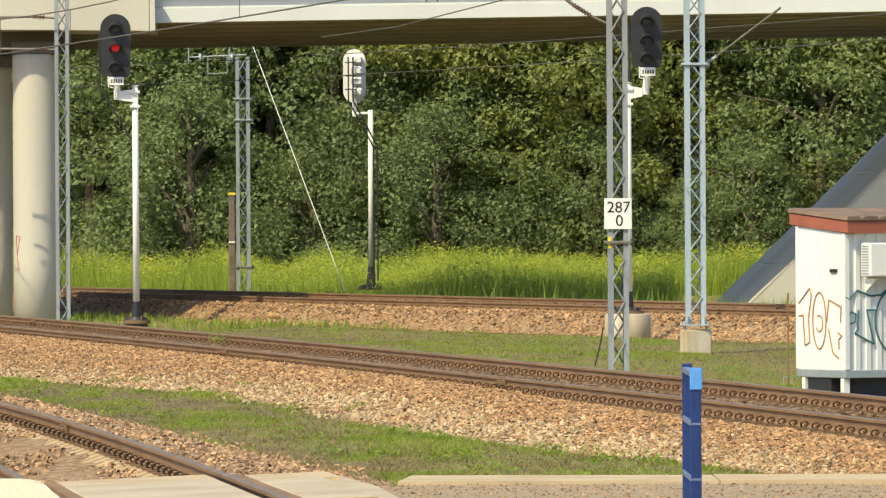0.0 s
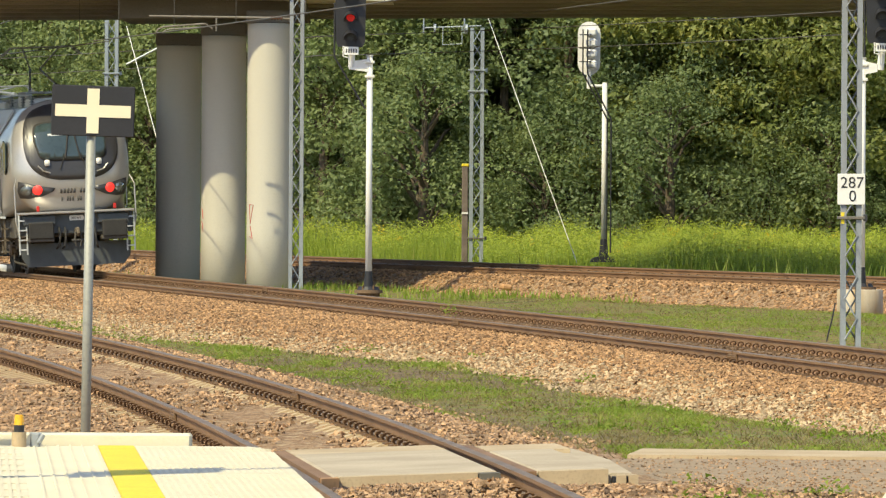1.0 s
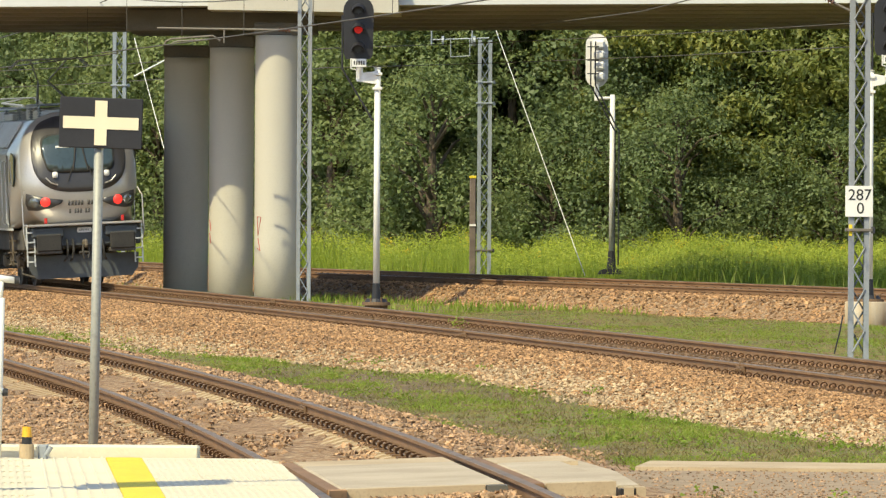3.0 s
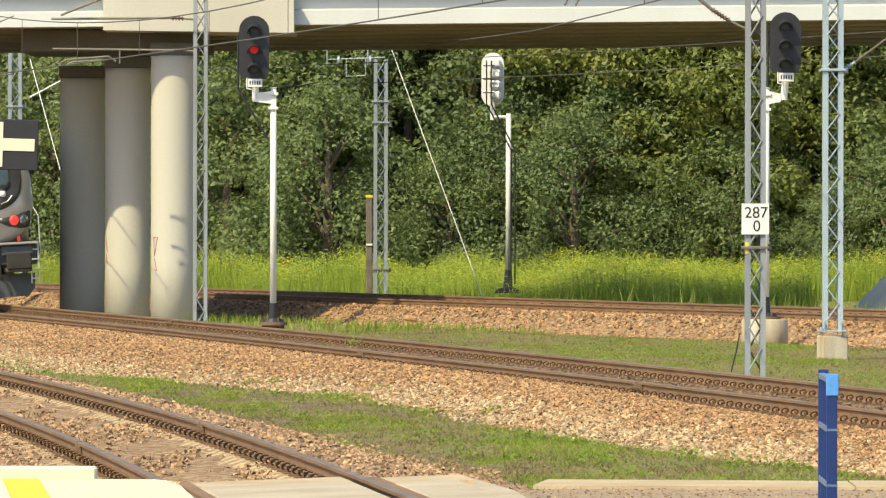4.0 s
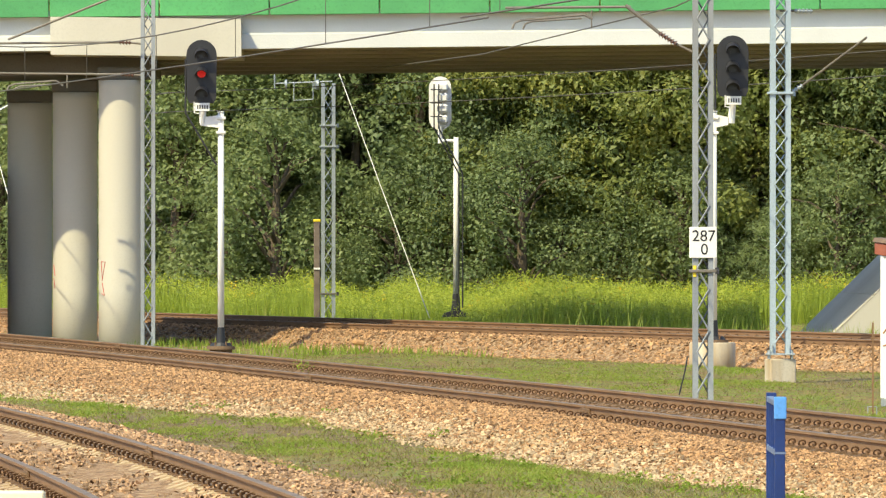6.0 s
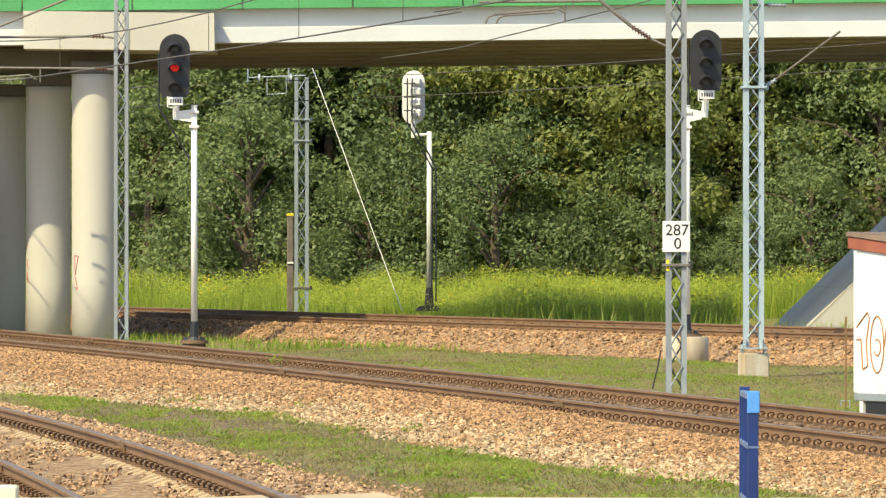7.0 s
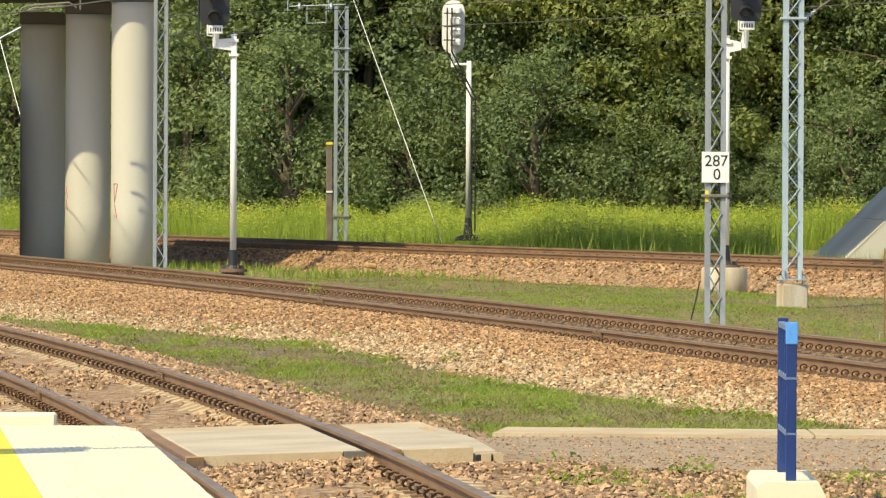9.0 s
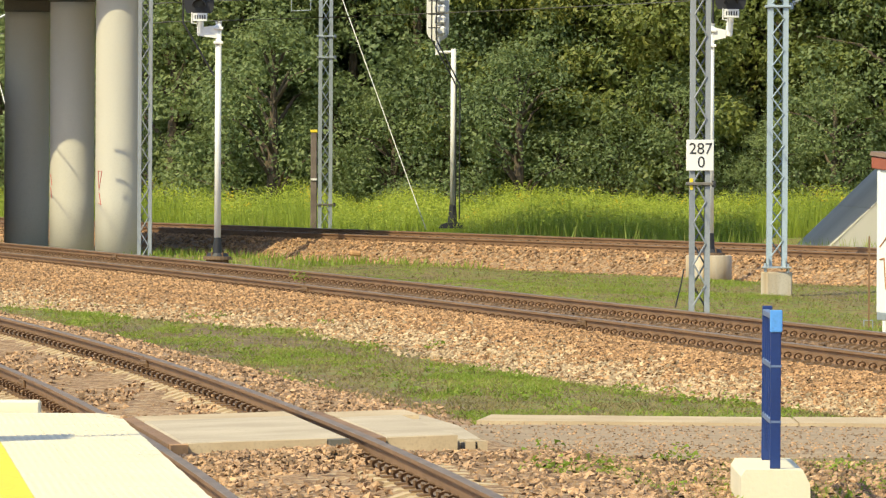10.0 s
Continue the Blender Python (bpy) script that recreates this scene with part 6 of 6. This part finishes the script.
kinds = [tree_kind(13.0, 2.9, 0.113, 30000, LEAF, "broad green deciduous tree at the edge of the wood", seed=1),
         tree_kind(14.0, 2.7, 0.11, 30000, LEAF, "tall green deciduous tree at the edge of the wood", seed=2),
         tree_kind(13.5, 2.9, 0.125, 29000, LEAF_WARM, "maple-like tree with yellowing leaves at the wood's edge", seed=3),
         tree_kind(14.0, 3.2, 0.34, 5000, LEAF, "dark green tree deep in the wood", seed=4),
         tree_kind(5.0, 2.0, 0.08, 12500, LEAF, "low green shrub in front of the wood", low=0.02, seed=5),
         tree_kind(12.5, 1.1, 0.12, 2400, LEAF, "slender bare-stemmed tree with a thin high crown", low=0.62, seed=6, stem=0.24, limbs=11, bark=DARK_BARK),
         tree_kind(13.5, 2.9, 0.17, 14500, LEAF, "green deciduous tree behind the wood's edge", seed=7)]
kinds[4]["category"] = "shrub"
kinds[4].name = "shrub"
spots = []
for row, (y, gap) in enumerate(((243, 2.2), (246.0, 2.5), (251, 2.6), (257, 3.0))):
    x = -25 - row
    while x < 25 + row:
        spots.append((x + rng.uniform(-0.8, 0.8) * (0.5 if row == 0 else 1), y + rng.uniform(-1.4, 1.4) * (0.3 if row == 0 else 1), row))
        x += gap
first = set()


def wood_front(x):
    """Where the wood begins: it keeps off the far track, which runs away to one side."""
    return 243 + 2.5 * max(0.0, -5.0 - x) - 0.4 * min(18.0, max(0.0, x + 5.0))


for k, px in enumerate((470, 508, 512)):
    m = pose(at(px, 242.3), 242.3 + 0.4 * k, 0, 0, 0, 70 * k)
    if k == 0:
        kinds[5].matrix_world = m
    else:
        copy_thing(kinds[5], m)
spots = [(x, y - 243 + wood_front(x), row) for x, y, row in spots] + [(-4.4, 244.4, 0), (-2.7, 243.2, 0), (7.6, 238.4, 0), (9.0, 239.0, 0)]
for x, y, row in spots:
    warm = x > 2.5 and rng.uniform() < 0.7 or x < -14 and rng.uniform() < 0.5
    k = (2 if warm else int(rng.choice([0, 1]))) if row == 0 else (2 if warm and row == 1 else (6 if row == 1 else 3))
    s = rng.uniform(0.92, 1.15)
    z = float(land(x, y)[0])
    m = pose(x, y, z, 0, 0, rng.uniform(0, 360)) @ Matrix.Diagonal((s, s, s * rng.uniform(0.95, 1.1), 1))
    if k not in first:
        first.add(k)
        kinds[k].matrix_world = m
    else:
        c = copy_thing(kinds[k], m)
        c.matrix_world = m
x = -24.0
while x < 23:
    s = rng.uniform(0.6, 1.5)
    ys = wood_front(x) - 3.2 + rng.uniform(-1, 1)
    m = pose(x, ys, float(land(x, ys)[0]) - 0.1, 0, 0, rng.uniform(0, 360)) @ Matrix.Diagonal((s, s, s, 1))
    if 4 not in first:
        first.add(4)
        kinds[4].matrix_world = m
    else:
        c = copy_thing(kinds[4], m)
        c.matrix_world = m
    x += rng.uniform(1.2, 2.2)


def blades(name, roots, height, width, lean, mat, label):
    """Upright bent blades of three-cornered shape, one to a root."""
    n = len(roots)
    a = rng.uniform(0, math.tau, n)
    side = np.stack([np.cos(a), np.sin(a), np.zeros(n)], 1) * (np.broadcast_to(width, n)[:, None])
    tip = roots + np.stack([rng.normal(0, lean, n), rng.normal(0, lean, n), np.ones(n)], 1) * (np.broadcast_to(height, n)[:, None])
    v = np.stack([roots - side, roots + side, tip], 1).reshape(-1, 3)
    ob = raw(name, v, np.arange(3 * n).reshape(-1, 3), mat)
    return tagged(ob, label, "grass", kind="stuff")


def scatter(n, x0, x1, y0, y1, fan=True):
    y = rng.uniform(y0, y1, n)
    return (rng.uniform(x0, x1, n) * y if fan else rng.uniform(x0, x1, n)), y


LATTICE = rng.uniform(0, 1, (256, 256))


def cloudy(x, y, octaves=3):
    """Smooth random patches between 0 and 1."""
    total, weight = 0.0, 0.0
    for o in range(octaves):
        u, v = np.asarray(x) * 2 ** o + 17.3 * o, np.asarray(y) * 2 ** o + 5.1 * o
        i, j = np.floor(u).astype(int), np.floor(v).astype(int)
        a, b = step(0, 1, u - i), step(0, 1, v - j)
        g = lambda p, q: LATTICE[(i + p) % 256, (j + q) % 256]
        total = total + ((g(0, 0) * (1 - a) + g(1, 0) * a) * (1 - b) + (g(0, 1) * (1 - a) + g(1, 1) * a) * b) * 0.6 ** o
        weight += 0.6 ** o
    return total / weight


# goldenrod belt between the far track and the wood
x, y = scatter(90000, -0.085, 0.088, 198, 282)
df = aside(far_x, x, y)
keep = (df > 6.5 + 0.8 * np.sin(x * 1.7)) & ((x < 9.5) | (y > 220)) & (y < 240 + 2.5 * np.maximum(0, -5 - x))
x, y = x[keep], y[keep]
z = land(x, y)[0]
tall = 0.95 + rng.uniform(-0.1, 0.28, len(x)) + 0.7 * (cloudy(x * 0.8, y * 0.3) - 0.5) + 0.4 * (cloudy(x * 3.1 + 30, y * 1.1) - 0.4) + 0.35 * step(0.0, -5.0, x)
tall = np.clip(tall * (1 + 0.12 * np.sin(x * 1.3 + 2 * np.sin(x * 0.37))), 0.5, 1.8)
cs, outs = [], []
for k in range(9):
    f = 0.12 + 0.88 * k / 8
    p = np.stack([x, y, z + tall * f], 1) + rng.normal(0, 0.1, (len(x), 3)) * np.array([1, 1, 0.6]) * (1.25 - 0.8 * f)
    cs.append(p)
    outs.append(np.tile([0.0, -0.3, 0.5], (len(x), 1)))
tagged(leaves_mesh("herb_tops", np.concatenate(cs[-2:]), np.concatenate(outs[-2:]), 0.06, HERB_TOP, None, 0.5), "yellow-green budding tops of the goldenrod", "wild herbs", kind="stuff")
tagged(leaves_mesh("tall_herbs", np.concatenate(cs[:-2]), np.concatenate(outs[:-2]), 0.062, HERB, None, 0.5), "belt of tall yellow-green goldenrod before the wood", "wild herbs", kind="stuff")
bx, by, bz, bt = x, y, z, tall
bx, by, bz, bt = (np.repeat(v, 3) for v in (bx, by, bz, bt))
bx, by = bx + rng.normal(0, 0.12, len(bx)), by + rng.normal(0, 0.12, len(bx))
pick = rng.uniform(0, 1, len(bx)) < 0.5
blades("herb_stems", np.stack([bx, by, bz], 1)[pick], (bt * rng.uniform(0.6, 1.12, len(bt)))[pick], 0.02, 0.13, HERB, "upright stems and blades among the tall herbs")
# a few clusters already in yellow flower
cs = []
for k in range(60):
    j = int(rng.integers(0, len(bx)))
    n = int(rng.integers(10, 26))
    cs.append(rng.normal(0, 1, (n, 3)) * np.array([0.12, 0.12, 0.07]) + np.array([bx[j], by[j], bz[j] + bt[j] * 0.98]))
cs = np.concatenate(cs)
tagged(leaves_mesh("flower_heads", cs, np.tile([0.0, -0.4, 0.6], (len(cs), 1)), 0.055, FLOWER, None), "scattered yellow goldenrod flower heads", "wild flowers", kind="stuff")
x, y = scatter(40000, -0.1, 0.09, 170, 270)
df, dm = aside(far_x, x, y), aside(main_x, x, y)
keep = ((df > 2.7) & (df < 10)) | ((df < -2.6) & (dm > 2.8) & (y > 172) & (rng.uniform(0, 1, len(x)) < 0.8))
x, y = x[keep], y[keep]
blades("long_grass", np.stack([x, y, land(x, y)[0]], 1), np.where(df[keep] > 0, rng.uniform(0.3, 0.75, len(x)), rng.uniform(0.08, 0.25, len(x))), 0.022, 0.25, GRASS, "long pale grass along the far track")

# short grass between the tracks
def patchy(x, y):
    return np.clip((cloudy(x * 0.9, y * 0.13, 4) - 0.5) * 2.2 + 0.5, 0, 1.2)


x, y = scatter(1000000, -0.075, 0.075, 53, 175)
z, stones, grass, tar = land(x, y)
dm, dn = aside(main_x, x, y), aside(near_x, x, y)
ragged = 0.9 * (cloudy(x * 1.5, y * 0.35) - 0.5)
middle = (dm < -0.15 - toe(y) + ragged) & (dn > 2.65 + ragged) & (tar < 0.3) & (y > 68.5)
beyond = (dm > 2.5) & (aside(far_x, x, y) < -2.4)
side = (dn > 2.3) & (y < 62.5) & (tar < 0.15)
spots_of_grass = step(0.4, 0.58, patchy(x, y)) * (0.25 + 0.75 * step(0.4, 0.6, cloudy(x * 3.5 + 9, y * 0.6)))
dens = np.where(middle, 0.08 + 0.8 * spots_of_grass + 0.3 * step(-1.8, -0.5, dm + toe(y)), np.where(beyond, 0.4 * step(0.3, 0.75, patchy(x * 0.7 + 40, y * 0.8)) + 0.04, np.where(side, 0.8 * step(0.45, 0.75, patchy(x * 1.6 + 3, y * 2.0)), 0)))
keep = (rng.uniform(0, 1, len(x)) < dens) & (middle | beyond | side)
x, y, z = x[keep], y[keep], z[keep]
tall = rng.uniform(0.012, 0.055, len(x)) * (0.45 + 0.9 * np.clip(patchy(x, y), 0, 1.2)) * np.where(y > 110, 1.25, 1)
blades("short_grass", np.stack([x, y, z - 0.008], 1), tall, 0.009, 1.0, GRASS, "patchy short grass between the tracks")
x, y = scatter(300000, -0.075, 0.075, 62, 175)
z, _, _, tar = land(x, y)
dm, dn = aside(main_x, x, y), aside(near_x, x, y)
here = ((dm < -0.3 - toe(y)) & (dn > 2.6) & (y > 69) & (tar < 0.3)) | ((dm > 2.6) & (aside(far_x, x, y) < -2.6))
keep = here & (rng.uniform(0, 1, len(x)) < np.where(dm < 0, 0.42, 0.4) * (0.35 + step(0.3, 0.7, cloudy(x * 2.5 + 60, y * 0.5))))
x, y, z = x[keep], y[keep], z[keep]
blades("dry_grass", np.stack([x, y, z - 0.008], 1), rng.uniform(0.015, 0.07, len(x)), 0.01, 1.0, DRY, "withered brown and olive tufts among the grass")
# weed clumps
cs, outs = [], []
for k in range(150):
    yy = rng.uniform(55, 150)
    pick = rng.uniform()
    xx = float(main_x(yy)) + 0.5 - float(toe(yy)) - rng.uniform(0, 4) if pick < 0.65 and yy > 69 else (rng.uniform(1.0, 0.075 * yy) if yy < 62 else float(main_x(yy)) + rng.uniform(2.8, 6))
    n = int(rng.integers(25, 80))
    p = rng.normal(0, 1, (n, 3)) * np.array([0.09, 0.09, 0.05])
    p[:, 2] = np.abs(p[:, 2])
    cs.append(p + np.array([xx, yy, float(land(xx, yy)[0])]))
    outs.append(unit(rng.normal(0, 1, (n, 3)) + np.array([0, 0, 0.8])))
n = 90
cs.append(rng.normal(0, 1, (n, 3)) * np.array([0.1, 0.1, 0.06]) + np.array([at(641, 138), 138, 0.03]))
outs.append(unit(rng.normal(0, 1, (n, 3))))
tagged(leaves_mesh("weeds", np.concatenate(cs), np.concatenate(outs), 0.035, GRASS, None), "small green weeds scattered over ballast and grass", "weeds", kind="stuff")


def stones(name, x, y, z, size, mat, label):
    """Broken stones: octahedra with pushed corners."""
    n = len(x)
    base = np.array([[1, 0, 0], [-1, 0, 0], [0, 1, 0], [0, -1, 0], [0, 0, 1], [0, 0, -1]], float)
    v = base[None] * rng.uniform(0.6, 1.3, (n, 6, 1)) + rng.normal(0, 0.22, (n, 6, 3))
    q = rng.normal(0, 1, (n, 4))
    q /= np.linalg.norm(q, axis=1, keepdims=True)
    w, a, b, c = q.T
    m = np.stack([np.stack([1 - 2 * (b * b + c * c), 2 * (a * b - c * w), 2 * (a * c + b * w)], 1), np.stack([2 * (a * b + c * w), 1 - 2 * (a * a + c * c), 2 * (b * c - a * w)], 1),
                  np.stack([2 * (a * c - b * w), 2 * (b * c + a * w), 1 - 2 * (a * a + b * b)], 1)], 1)
    v = np.einsum("nij,nkj->nki", m, v) * (size * rng.uniform(0.55, 1.3, n))[:, None, None]
    v = v * np.array([1, 1, 0.8]) + np.stack([x, y, z + size * 0.15], 1)[:, None]
    f = np.array([[0, 2, 4], [2, 1, 4], [1, 3, 4], [3, 0, 4], [2, 0, 5], [1, 2, 5], [3, 1, 5], [0, 3, 5]])
    corner = v[:, f]
    facing = np.cross(corner[:, :, 1] - corner[:, :, 0], corner[:, :, 2] - corner[:, :, 0])
    seen = facing[..., 2] > -0.35 * np.linalg.norm(facing, axis=-1)      # faces that lie in the bed are left out
    f = (np.arange(n)[:, None, None] * 6 + f[None])[seen]
    return tagged(raw(name, v.reshape(-1, 3), f, mat), label, "ballast", kind="stuff")


y = 71 + 141 * rng.uniform(0, 1, 98000) ** 1.5
off = rng.uniform(-0.9, 0, len(y)) * (toe(y) + 0.1) * 1.12 - 0.85
x = main_x(y) + off
keep = ((off < -1.05) | (y > 102)) & (off > -toe(y) - 0.9 * (cloudy(x * 1.5, y * 0.35) - 0.5) - 0.6 * rng.uniform(0, 1, len(y)) ** 2)
x, y = x[keep], y[keep]
stones("ballast_shoulder", x, y, land(x, y)[0], 0.031, STONE, "loose pinkish ballast stones on the main track's shoulder")
y = 72 + 105 * rng.uniform(0, 1, 10000) ** 1.2
x = main_x(y) + 0.15 - toe(y) + rng.normal(0, 0.33, len(y)) * toe(y) / 2.8 + 0.12 * np.sin(y * 0.9)
stones("pale_ballast", x, y, land(x, y)[0] + 0.01, 0.034, PALE_STONE, "pale dusty ballast stones at the foot of the shoulder")
y = rng.uniform(78, 185, 7000)
x = main_x(y) + rng.uniform(-0.68, 0.68, len(y))
stones("rusty_ballast", x, y, land(x, y)[0] + 0.01, 0.034, RUSTY_STONE, "rust-brown ballast stones between the main rails")
y = rng.uniform(80, 185, 9000)
x = main_x(y) + rng.uniform(0.85, 2.7, len(y))
stones("ballast_bed", x, y, land(x, y)[0] + 0.0, 0.034, STONE, "loose pinkish ballast stones of the main track bed")
y = 46 + 84 * rng.uniform(0, 1, 48000) ** 1.4
off = rng.uniform(-3.2, 3.3, len(y))
x = near_x(y) + off
z, _, _, tar = land(x, y)
keep = ~((off > -1.0) & (off < 2.3) & (y > 58.9) & (y < 66.2)) & (tar < 0.2) & (x > np.where(y < 48.1, edge_x(y) + 0.05, -50))
crib = np.abs(off) < 1.3
z = np.where(crib, z + 0.015, z)
keep &= (off < 2.3 + 1.1 * rng.uniform(0, 1, len(y)) * np.clip(1.1 - patchy(x, y), 0, 1))
keep &= ~crib | (rng.uniform(0, 1, len(y)) < 0.85 * step(0.25, 0.7, patchy(x * 2.1, y * 1.9)))
stones("side_track_ballast", x[keep], y[keep], z[keep], 0.03, GREY_STONE, "loose brown ballast stones of the side track")
y = rng.uniform(150, 250, 20000)
x = far_x(y) + rng.uniform(-2.75, -0.8, len(y))
stones("far_ballast", x, y, land(x, y)[0], 0.045, STONE, "loose pinkish ballast stones on the far bank")
x, y = scatter(20000, -0.01, 0.085, 57, 69)
low, high = path_low(x)
keep = (y > low - 3.5) & (y < high - 0.3) & (aside(near_x, x, y) > 2.2) & (rng.uniform(0, 1, len(x)) < 0.5 * step(-2.5, 0.0, low - y) + 0.25)
stones("path_gravel", x[keep], y[keep], land(x[keep], y[keep])[0], 0.013, GREY_STONE, "fine brown gravel on the worn path")
y = rng.uniform(56.8, 59.05, 3200)
x = near_x(y) + np.where(rng.uniform(0, 1, len(y)) < 0.5, rng.uniform(-0.66, 0.66, len(y)), rng.uniform(0.86, 2.3, len(y)))
stones("heaped_ballast", x, y, -0.24 + 0.15 * step(56.8, 58.7, y) + 0.066 * (x - near_x(y)) * (x < near_x(y) + 0.7), 0.028, GREY_STONE, "ballast heaped against the crossing slab")
x, y = scatter(11000, 0.0, 0.085, 49, 60.8)
keep = aside(near_x, x, y) > 2.6
stones("rubble", x[keep], y[keep], land(x[keep], y[keep])[0], 0.03, GREY_STONE, "loose pale rubble beside the path")
